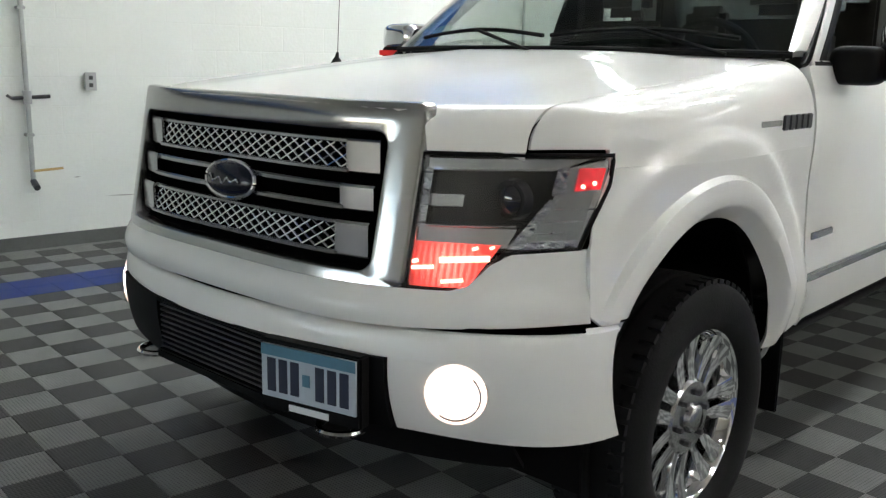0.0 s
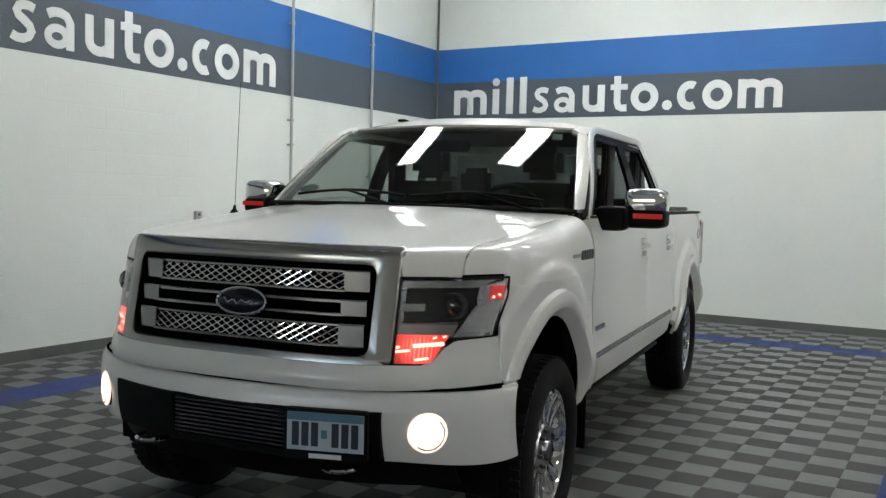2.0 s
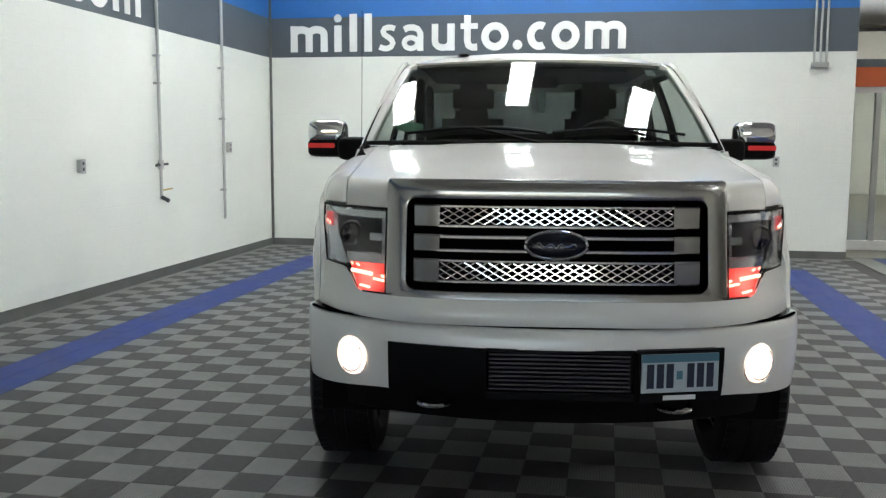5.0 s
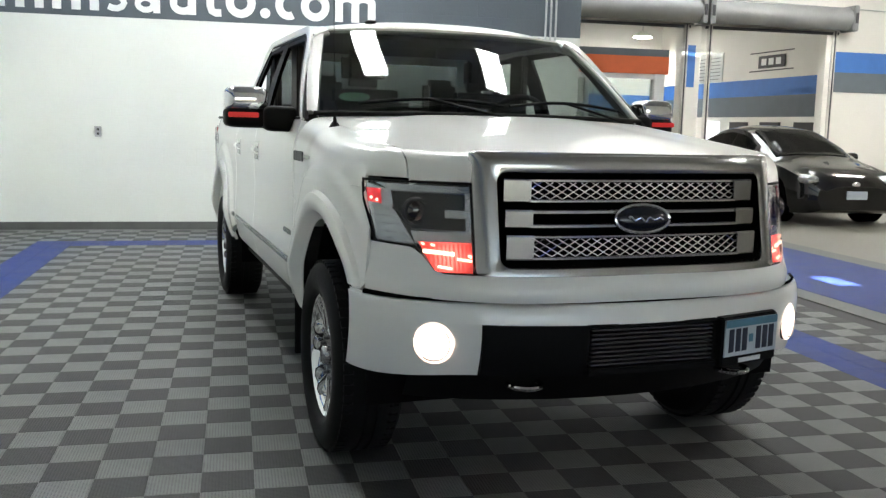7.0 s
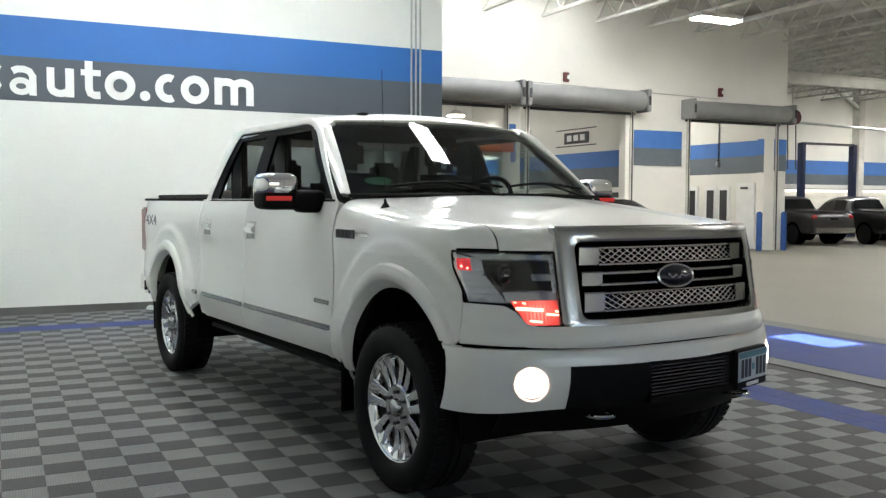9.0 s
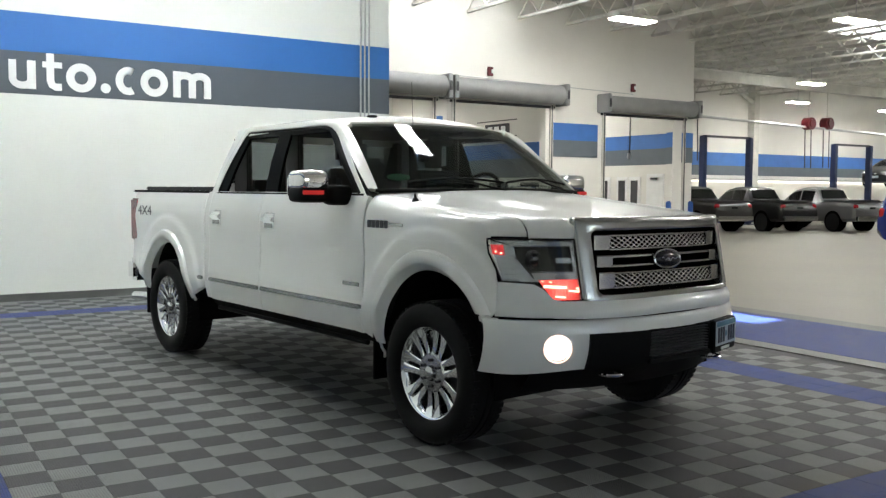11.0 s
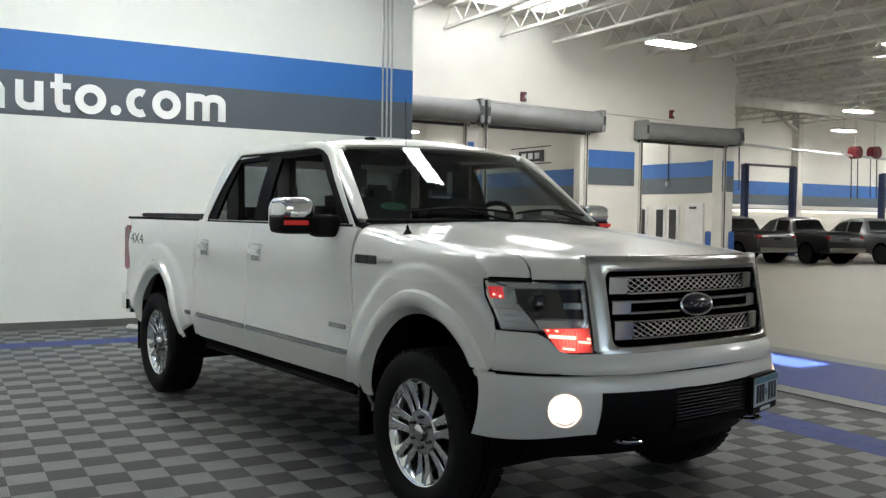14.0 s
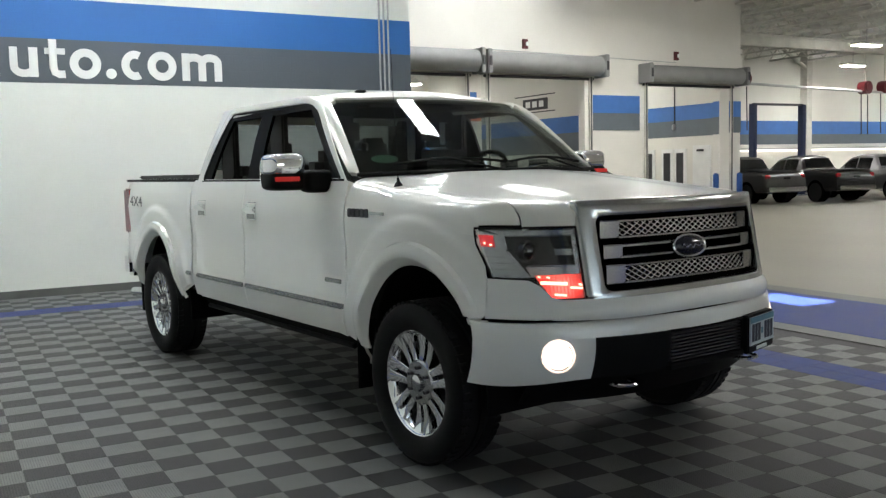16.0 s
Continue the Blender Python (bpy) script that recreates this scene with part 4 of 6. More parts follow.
# grille: surround frame, bars, mesh
def frame_strip(name, inner, outer, mat, label, y_in=0.012, y_out=0.0, thick=0.014):
    """A closed moulded frame between two rounded outlines in x, z: half width, bottom, top, corner radius."""
    def outline(w, z0, z1, r):
        pts = []
        for cx, cz, q0 in ((w - r, z1 - r, 0), (-w + r, z1 - r, 90), (-w + r, z0 + r, 180), (w - r, z0 + r, 270)):
            pts.append([(cx + r * math.cos(radians(q0 + 15 * k)), cz + r * math.sin(radians(q0 + 15 * k))) for k in range(7)])
        out = []
        for k in range(4):
            out += pts[k]
            (xa, za), (xb, zb) = pts[k][-1], pts[(k + 1) % 4][0]
            out += [(lerp(xa, xb, i / 24), lerp(za, zb, i / 24)) for i in range(1, 24)]
        return out + out[:1]
    P = []
    for (xi, zi), (xo, zo) in zip(outline(*inner), outline(*outer)):
        row = []
        for w, d in ((0.0, y_in + 0.026), (0.05, y_in + 0.002), (0.10, y_out - 0.006), (0.16, y_out - 0.009), (0.5, y_out - 0.010), (0.90, y_out - 0.010), (0.97, y_out - 0.006), (1.0, y_out + 0.020)):
            x, z = lerp(xi, xo, w), lerp(zi, zo, w)
            row.append((x, wrap_y(x, z) + d, z))
        P.append(row)
    return shell(name, P, mat, truck, label, thick, centre=(0, 1.5, 1.05))


frame_strip("grille_surround", (0.534, 0.897, 1.214, 0.038), (0.621, 0.864, 1.291, 0.016), SATIN, "satin metal grille surround")
# black sheet that stands for the shade behind the bars
shell("grille_back", [[(x, wrap_y(x, z) + 0.040, z) for z in (0.875, 0.96, 1.05, 1.14, 1.235)] for x in [lerp(-0.585, 0.585, i / 16) for i in range(17)]], HOLLOW_SHADE, truck, "black sheet in place of the shade behind the grille bars", 0.01, centre=(0, 1.5, 1.05))


def grille_box(name, x0, x1, z0, z1, d0, d1, mat, label="", bevel=0.006, n=10):
    """A bar that follows the bowed front."""
    rows = []
    for i in range(n + 1):
        x = lerp(x0, x1, i / n)
        rows.append([(x, wrap_y(x, (z0 + z1) / 2) + d0 + (0.006 if k in (0, 4) else 0.0), z) for k, z in enumerate((z0, z0 + bevel, (z0 + z1) / 2, z1 - bevel, z1))])
    return shell(name, rows, mat, truck, label, d1 - d0, centre=(0, 1.5, 1.05))


GB = [("upper", 1.115, 1.199), ("lower", 0.918, 1.005)]
for tag, z0, z1 in GB:
    for sx in (1, -1):
        grille_box("grille_end", *sorted((sx * 0.420, sx * 0.514)), z0, z1, 0.012, 0.020, SATIN, "brushed metal grille end block")
    grille_box("grille_bar", -0.425, 0.425, z1 - 0.013, z1, 0.014, 0.020, SATIN, "brushed metal grille bar", 0.003)
    grille_box("grille_bar", -0.425, 0.425, z0, z0 + 0.013, 0.014, 0.020, SATIN, "brushed metal grille bar", 0.003)
    bm = bmesh.new()
    zl, zh = z0 + 0.013, z1 - 0.013
    step, rise = 0.044, zh - zl
    for sgn in (1, -1):
        k = -0.42 - rise * 1.8
        while k < 0.42 + rise * 1.8:
            xa, xb = k, k + sgn * rise * 1.75
            za, zb = zl, zh
            lo, hi = min(xa, xb), max(xa, xb)
            if hi > -0.420 and lo < 0.420:
                t0 = max(0, ((-0.420 if xb > xa else 0.420) - xa) / (xb - xa)) if (xa < -0.420 or xa > 0.420) else 0
                t1 = min(1, ((0.420 if xb > xa else -0.420) - xa) / (xb - xa))
                if t1 > t0:
                    p, q = (lerp(xa, xb, t0), lerp(za, zb, t0)), (lerp(xa, xb, t1), lerp(za, zb, t1))
                    bar(bm, (p[0], wrap_y(p[0], p[1]) + 0.024, p[1]), (q[0], wrap_y(q[0], q[1]) + 0.024, q[1]), 0.0030, 5)
            k += step
    tagged(part("grille_mesh", bm, CHROME, truck, "fine chrome diamond mesh", smooth=True), kind="stuff")
for z0, z1 in ((1.075, 1.092), (1.027, 1.043)):
    grille_box("grille_bar", -0.43, 0.43, z0, z1, 0.012, 0.018, SATIN, "brushed metal grille bar", 0.004)
for sx in (1, -1):
    grille_box("grille_end", *sorted((sx * 0.42, sx * 0.514)), 1.027, 1.092, 0.010, 0.018, SATIN, "brushed metal grille end block")
# oval badge
bm = bmesh.new()
v = bmesh.ops.create_uvsphere(bm, u_segments=40, v_segments=16, radius=1.0)["verts"]
bmesh.ops.transform(bm, matrix=Matrix.LocRotScale((0, 0.028, 1.060), Euler((radians(-13), 0, 0)), (0.108, 0.026, 0.047)), verts=v)
badge = part("oval_badge", bm, OVAL_BLUE, truck, "dark blue oval badge with a bright rim", smooth=True)
bm = bmesh.new()
tube(bm, [(0.110 * math.cos(a), 0.026 + 0.23 * 0.049 * math.sin(a), 1.060 + 0.049 * math.sin(a)) for a in (2 * math.pi * i / 48 for i in range(48))], 0.0065, 8, True)
part("badge_rim", bm, CHROME, badge, smooth=True)
bm = bmesh.new()
tube(bm, [(x, 0.0035 + 0.23 * z, 1.060 + z) for x, z in ((-0.070 + 0.0035 * i, (0.012 - 0.006 * i / 40) * math.sin(i * 0.55 + 0.4) * (0.65 + 0.35 * math.cos(i * 0.31))) for i in range(41))], 0.0036, 6)
part("badge_mark", bm, CHROME, badge, smooth=True)

# plate: plain bars in place of the characters; it follows the bumper's sweep
def plate_box(x0, x1, y0, y1, z0, z1):
    bm = bmesh.new()
    box(bm, x0, x1, y0, y1, z0, z1)
    return bm


plate_at = pose(0.432, -0.058, 0.628, 0, 0, 13)
part("plate_holder", plate_box(-0.152, 0.152, -0.002, 0.040, -0.106, 0.078), BLACK, truck, "black plate holder", bevel=0.006, at=plate_at)
plate = part("number_plate", plate_box(-0.142, 0.142, -0.008, -0.002, -0.068, 0.068), PLATE_WHITE, truck, "white and blue number plate with blank bars", at=plate_at)
part("plate_band", plate_box(-0.142, 0.142, -0.0095, -0.0085, 0.040, 0.068), PLATE_BLUE, plate)
for x in (-0.126, -0.090, -0.054, 0.022, 0.058, 0.094):
    part("plate_bar", plate_box(x + 0.003, x + 0.029, -0.0100, -0.0085, -0.052, 0.034), PLATE_INK, plate)
part("plate_bar", plate_box(-0.014, 0.008, -0.0100, -0.0085, -0.022, 0.008), PLATE_BLUE, plate)
part("plate_frame_bar", plate_box(-0.060, 0.060, -0.0060, -0.0030, -0.096, -0.080), LETTER, plate)

# headlamps
def lamp_pt(s, x, z, d=0.0):
    x, z = table(x, [(0.60, 0.611), (0.61, 0.623), (0.70, 0.734), (0.765, 0.787), (0.893, 0.918)]), 0.864 + (z - 0.866) * 1.062
    return s * x, wrap_y(x, z) + d, z


for s in (1, -1):
    lamp = part("headlamp", (lambda b: b)(bmesh.new()), SMOKED, truck, "clear headlamp unit with lit amber signal")

    def patch(name, pts, d, mat, label="", nu=10, nv=8, thick=0.004, parent=lamp):
        """pts: inner bottom, outer bottom, outer top, inner top in x, z."""
        rows = []
        for i in range(nu + 1):
            u = i / nu
            row = []
            for j in range(nv + 1):
                v = j / nv
                x = lerp(lerp(pts[0][0], pts[1][0], u), lerp(pts[3][0], pts[2][0], u), v)
                z = lerp(lerp(pts[0][1], pts[1][1], u), lerp(pts[3][1], pts[2][1], u), v)
                row.append(lamp_pt(s, x, z, d))
            rows.append(row)
        return shell(name, rows, mat, parent, label, thick, centre=(0, 1.8, 1.0))[0]

    # black backing gives the lamp's depth its shade by colour
    patch("housing_back", [(0.608, 0.948), (0.866, 0.952), (0.890, 1.158), (0.608, 1.158)], 0.062, HOLLOW_SHADE)
    patch("lens", [(0.610, 0.945), (0.868, 0.953), (0.890, 1.157), (0.610, 1.157)], -0.004, LENS, "clear outer lens", 16, 8)
    patch("lens", [(0.610, 0.868), (0.700, 0.866), (0.764, 0.944), (0.610, 0.944)], -0.004, LENS)
    # silver bezel round a dark beam chamber
    patch("bezel", [(0.611, 1.128), (0.822, 1.126), (0.862, 1.150), (0.611, 1.150)], 0.016, BEZEL, "satin silver lamp bezel")
    patch("bezel", [(0.763, 0.957), (0.866, 0.959), (0.888, 1.072), (0.820, 1.060)], 0.014, BEZEL)
    patch("bezel", [(0.820, 1.0605), (0.888, 1.0725), (0.889, 1.151), (0.8225, 1.1255)], 0.014, BEZEL)
    patch("bezel", [(0.611, 0.957), (0.7625, 0.957), (0.774, 0.998), (0.611, 1.002)], 0.016, BEZEL)
    for k in range(3):
        bm = bmesh.new()
        tube(bm, [lamp_pt(s, lerp(0.802 + 0.012 * k, 0.856 + 0.010 * k, w / 4), 0.988 + 0.026 * k, 0.0115) for w in range(5)], 0.0022, 6)
        part("bezel_rib", bm, REFLECTOR, lamp, smooth=True)
    for z in (1.004, 1.126):
        bm = bmesh.new()
        tube(bm, [lamp_pt(s, lerp(0.615, 0.772 if z < 1.1 else 0.815, w / 10), z, 0.013) for w in range(11)], 0.0032, 6)
        part("bezel_trim", bm, CHROME, lamp, "bright trim line", smooth=True)
    patch("side_marker", [(0.850, 1.080), (0.882, 1.083), (0.885, 1.130), (0.852, 1.130)], 0.006, MARKER_LIT, "lit red side marker", 4, 4)
    patch("chamber_back", [(0.611, 0.975), (0.780, 0.975), (0.835, 1.135), (0.611, 1.135)], 0.052, SMOKED, "dark beam chamber")
    patch("light_bar", [(0.614, 1.045), (0.668, 1.045), (0.668, 1.071), (0.614, 1.071)], 0.030, BEZEL, "", 4, 3)
    bm = bmesh.new()
    px, yb, pz = lamp_pt(s, 0.750, 1.062)
    bar(bm, (px, yb + 0.048, pz), (px, yb + 0.020, pz), 0.050, 28, 0.046)
    part("projector_ring", bm, SMOKED, lamp, smooth=True)
    bm = bmesh.new()
    v = bmesh.ops.create_uvsphere(bm, u_segments=24, v_segments=14, radius=0.038)["verts"]
    bmesh.ops.transform(bm, matrix=Matrix.LocRotScale((px, yb + 0.022, pz), None, (1, 0.6, 1)), verts=v)
    part("projector", bm, FAR_LENS, lamp, "round projector lens", smooth=True)
    # turn signal
    patch("turn_signal", [(0.611, 0.872), (0.699, 0.870), (0.754, 0.964), (0.611, 0.970)], 0.012, AMBER_LIT, "lit orange-red turn signal", 10, 6)
    for xa, xb, z, r in ((0.655, 0.738, 0.931, 0.0075), (0.613, 0.648, 0.912, 0.0050), (0.662, 0.694, 0.884, 0.0048), (0.613, 0.622, 0.925, 0.0050), (0.700, 0.712, 0.955, 0.0040), (0.735, 0.744, 0.957, 0.0035)):
        bm = bmesh.new()
        bar(bm, lamp_pt(s, xa, z, 0.006), lamp_pt(s, xb, z + 0.004, 0.006), r, 8)
        part("filament", bm, AMBER_HOT, lamp, smooth=True)
    for x, z in ((0.860, 1.090), (0.874, 1.097)):
        bm = bmesh.new()
        v = bmesh.ops.create_uvsphere(bm, u_segments=12, v_segments=8, radius=0.0055)["verts"]
        bmesh.ops.translate(bm, vec=lamp_pt(s, x, z, 0.004), verts=v)
        part("marker_bulb", bm, AMBER_HOT, lamp, smooth=True)
    # faceted strips along the lamp's rim and inside the clear corner
    for pts in ([(0.611, 1.000), (0.624, 1.000), (0.624, 1.130), (0.611, 1.130)], [(0.768, 0.954), (0.868, 0.956), (0.870, 0.972), (0.772, 0.970)],
                [(0.774, 0.972), (0.792, 0.972), (0.832, 1.064), (0.816, 1.062)], [(0.818, 1.070), (0.836, 1.074), (0.838, 1.134), (0.822, 1.130)]):
        patch("facet_strip", pts, 0.008, REFLECTOR, "", 3, 6)
    # thin dark gasket round the lamp
    bm = bmesh.new()
    loop = [(0.608, 0.866), (0.700, 0.864), (0.765, 0.945), (0.868, 0.951), (0.893, 1.09), (0.893, 1.158), (0.75, 1.160), (0.608, 1.160), (0.608, 0.866)]
    tube(bm, [lamp_pt(s, lerp(xa, xb, w / 6), lerp(za, zb, w / 6), 0.004) for (xa, za), (xb, zb) in zip(loop, loop[1:]) for w in range(6)], 0.0055, 6, True)
    part("gasket", bm, BLACK, lamp, smooth=True)
    # fog lamp
    yf = bumper_y(0.752)
    fog = part("fog_lamp", (lambda b: (bar(b, (s * 0.722, yf + 0.055, 0.626), (s * 0.7528, yf + 0.006, 0.626), 0.074, 36), b)[1])(bmesh.new()), BLACK, truck, "round fog lamp, lit warm white", smooth=True)
    fog.rotation_euler = (0, 0, 0)
    bm = bmesh.new()
    v = bmesh.ops.create_uvsphere(bm, u_segments=32, v_segments=16, radius=0.071)["verts"]
    bmesh.ops.transform(bm, matrix=Matrix.LocRotScale((s * 0.752, yf + 0.004, 0.626), Euler((0, 0, s * radians(34))), (0.95, 0.20, 0.95)), verts=v)
    part("fog_lens", bm, FOG_LIT, fog, "glowing lens", smooth=True)
    turn = Matrix.Rotation(s * radians(34), 3, "Z")
    bm = bmesh.new()
    v = bmesh.ops.create_uvsphere(bm, u_segments=28, v_segments=14, radius=0.052)["verts"]
    bmesh.ops.transform(bm, matrix=Matrix.LocRotScale(Vector((s * 0.752, yf + 0.004, 0.626)) + turn @ Vector((s * -0.006, -0.006, 0.002)), Euler((0, 0, s * radians(34))), (1, 0.20, 1)), verts=v)
    part("fog_bulb", bm, FOG_BULB, fog, "glowing bulb", smooth=True)
    for nm, rad, thick, a0, a1, mt in (("fog_rim", 0.070, 0.0050, 0.0, 2 * math.pi, FOG_RIM), ("bulb_shield", 0.060, 0.0024, -2.2, 0.9, SATIN)):
        bm = bmesh.new()
        c0 = Vector((s * 0.752, yf + 0.004, 0.626))
        tube(bm, [c0 + turn @ Vector((rad * math.cos(a0 + (a1 - a0) * i / 32), -0.001 if nm == "fog_rim" else -0.0125, rad * math.sin(a0 + (a1 - a0) * i / 32))) for i in range(32)], thick, 6, nm == "fog_rim")
        part(nm, bm, mt, fog, smooth=True)
    # fender nameplate as plain bars
    bm = bmesh.new()
    for k in range(5):
        box(bm, s * 0.990, s * 0.9985, 1.262 + k * 0.043, 1.262 + k * 0.043 + 0.035, 1.200, 1.246)
    part("fender_nameplate", bm, DARK_METAL, truck, "metal nameplate bars on the fender", bevel=0.003)
    bm = bmesh.new()
    box(bm, s * 0.988, s * 0.995, 1.115, 1.252, 1.215, 1.232)
    part("fender_nameplate_bar", bm, SATIN, truck, bevel=0.002)

# mirrors
def pebble(bm, c, r, p=3.5, nu=28, nv=16):
    """A rounded block: p sets how square it is."""
    def f(w):
        return math.copysign(abs(w) ** (2 / p), w)
    rings = []
    for j in range(1, nv):
        b = -math.pi / 2 + math.pi * j / nv
        rings.append([bm.verts.new((c[0] + r[0] * f(math.cos(b)) * f(math.cos(2 * math.pi * i / nu)), c[1] + r[1] * f(math.cos(b)) * f(math.sin(2 * math.pi * i / nu)), c[2] + r[2] * f(math.sin(b)))) for i in range(nu)])
    for a, b in zip(rings, rings[1:]):
        for i in range(nu):
            bm.faces.new((a[i], a[(i + 1) % nu], b[(i + 1) % nu], b[i]))
    bm.faces.new(rings[0][::-1])
    bm.faces.new(rings[-1])
    return bm


for s in (1, -1):
    mirror = part("door_mirror", pebble(bmesh.new(), (s * 1.150, 1.865, 1.394), (0.124, 0.098, 0.052), 4.5), BLACK, truck, "towing mirror with black base and chrome cap", smooth=True)
    part("mirror_cap", pebble(bmesh.new(), (s * 1.166, 1.867, 1.480), (0.108, 0.096, 0.066), 4.0), CHROME, mirror, "chrome mirror cap", smooth=True)
    part("mirror_arm", pebble(bmesh.new(), (s * 1.010, 1.78, 1.390), (0.085, 0.070, 0.064), 4.0), BLACK, mirror, smooth=True)
    bm = bmesh.new()
    box(bm, s * 1.115, s * 1.262, 1.762, 1.774, 1.393, 1.418)
    part("mirror_signal", bm, RED_DIM, mirror, "red signal strip", bevel=0.003)
    part("mirror_glass", pebble(bmesh.new(), (s * 1.167, 1.962, 1.443), (0.094, 0.006, 0.080), 5), CHROME, mirror, smooth=True)

# small black aerial puck on the roof
px, py, pz = roof_pt(-0.58, 0.12)
part("roof_aerial", pebble(bmesh.new(), (px, py, pz + 0.005), (0.030, 0.045, 0.010), 2.6), BLACK, truck, "small black aerial puck", smooth=True)
# aerial on the passenger fender
bm = bmesh.new()
bar(bm, (-0.872, 1.155, 1.352), (-0.872, 1.155, 1.380), 0.030, 16, 0.012)
bar(bm, (-0.872, 1.155, 1.378), (-0.872, 1.16, 1.402), 0.010, 12, 0.006)
aerial = part("aerial_base", bm, BLACK, truck, "black aerial base", smooth=True)
bm = bmesh.new()
bar(bm, (-0.872, 1.16, 1.398), (-0.872, 1.195, 2.05), 0.0014, 6)
part("aerial_rod", bm, BLACK, aerial, "thin black aerial rod")
bm = bmesh.new()
v = box(bm, -0.05, 0.05, 2.45, 2.55, 1.940, 1.972)
part("roof_antenna", bm, BLACK, truck, "small black roof antenna", bevel=0.01)

# wipers
for x0, x1 in ((-0.62, 0.02), (0.05, 0.66)):
    bm = bmesh.new()
    for i in range(10):
        pts = []
        for w in (i / 10, (i + 1) / 10):
            x = lerp(x0, x1, w)
            u = x / 0.80
            px = screen(u, 0.055 + 0.05 * math.sin(math.pi * w))
            pts.append((px[0], px[1] - 0.022, px[2] + 0.016))
        bar(bm, *pts, 0.008, 6)
    px = screen((x0 + 0.30) / 0.8, 0.1)
    q = screen((x1 - 0.02) / 0.8, 0.0)
    bar(bm, (px[0], px[1] - 0.03, px[2] + 0.02), (q[0], q[1] - 0.045, q[2] - 0.01), 0.007, 6)
    part("wiper", bm, BLACK, truck, "black windscreen wiper", smooth=True)

# interior
CABIN = pose(0, 0.10, 0.035)
bm = bmesh.new()
for i in range(1):
    box(bm, -0.76, 0.76, 1.50, 1.86, 1.10, 1.375)
part("dashboard", bm, LEATHER, truck, "dark dashboard", bevel=0.06, smooth=True, at=CABIN)
bm = bmesh.new()
tube(bm, [(0.38 + 0.185 * math.cos(q), 1.93 - 0.08 * math.sin(q), 1.345 + 0.165 * math.sin(q)) for q in (2 * math.pi * i / 32 for i in range(32))], 0.016, 8, True)
bar(bm, (0.22, 1.93, 1.30), (0.54, 1.93, 1.30), 0.02, 8)
bar(bm, (0.38, 1.93, 1.30), (0.38, 1.80, 1.25), 0.04, 10)
part("steering_wheel", bm, BLACK, truck, "black steering wheel", smooth=True, at=CABIN)
for s in (1, -1):
    seat = part("front_seat", (lambda b: (box(b, s * 0.38 - 0.26, s * 0.38 + 0.26, 2.32, 2.54, 0.85, 1.54), b)[1])(bmesh.new()), LEATHER, truck, "dark leather front seat", bevel=0.07, smooth=True, at=CABIN)
    bm = bmesh.new()
    box(bm, s * 0.38 - 0.13, s * 0.38 + 0.13, 2.43, 2.55, 1.56, 1.77)
    part("headrest", bm, LEATHER, seat, bevel=0.045, smooth=True)
    bm = bmesh.new()
    box(bm, s * 0.38 - 0.26, s * 0.38 + 0.26, 1.95, 2.42, 0.78, 0.95)
    part("cushion", bm, LEATHER, seat, bevel=0.05, smooth=True)
    bm = bmesh.new()
    box(bm, s * 0.42 - 0.12, s * 0.42 + 0.12, 3.34, 3.46, 1.41, 1.66)
    part("rear_headrest", bm, LEATHER, truck, "dark leather headrest", bevel=0.04, smooth=True, at=CABIN)
    bm = bmesh.new()
    box(bm, s * 0.36 - 0.10, s * 0.36 + 0.15, 1.99, 2.15, 1.795, 1.812)
    part("sun_visor", bm, TRIMGREY, truck, bevel=0.006, at=CABIN)
bm = bmesh.new()
box(bm, -0.78, 0.78, 3.30, 3.50, 0.85, 1.46)
part("rear_bench", bm, LEATHER, truck, "dark leather rear bench", bevel=0.07, smooth=True, at=CABIN)
for s in (1, -1):
    for ya, yb in ((2.60, 2.80), (3.40, 3.64)):
        bm = bmesh.new()
        box(bm, s * 0.71, s * 0.755, ya, yb, 1.34, 1.80)
        part("pillar_trim", bm, LEATHER, truck, bevel=0.012, at=CABIN)
bm = bmesh.new()
box(bm, -0.68, 0.68, 2.10, 3.58, 1.822, 1.832)
part("headliner", bm, TRIMGREY, truck, at=CABIN)
bm = bmesh.new()
box(bm, -0.12, 0.12, 1.90, 1.925, 1.70, 1.765)
part("inner_mirror", bm, BLACK, truck, "black rear-view mirror", bevel=0.012, at=CABIN)
bm = bmesh.new()
box(bm, 0.005, 0.045, 1.905, 1.908, 1.56, 1.70)
part("hang_tag", bm, PLATE_WHITE, truck, "white paper tag on the mirror", at=CABIN)
rows = [[tuple(np.array(screen(-0.785 + 0.085 * r * math.cos(q), 0.16 + 0.045 * r * math.sin(q))) + np.array((0, 0.012, -0.004))) for r in (0.02, 0.5, 1.0)] for q in [2 * math.pi * i / 24 for i in range(25)]]
shell("windscreen_sticker", rows, STICKER_GREEN, truck, "green windscreen sticker", 0.001)
rows = [[tuple(np.array(screen(lerp(0.80, 0.87, i / 3), lerp(0.83, 0.92, j / 3))) + np.array((0, 0.012, -0.004))) for j in range(4)] for i in range(4)]
shell("windscreen_label", rows, PLATE_WHITE, truck, "white service label", 0.001)


# wheels
def revolve(bm, prof, n=56):
    """Turns a profile of (radius, x) round the x axis."""
    rings = [[bm.verts.new((x, r * math.cos(2 * math.pi * i / n), r * math.sin(2 * math.pi * i / n))) for i in range(n)] for r, x in prof]
    for a, b in zip(rings, rings[1:]):
        for i in range(n):
            bm.faces.new((a[i], a[(i + 1) % n], b[(i + 1) % n], b[i]))


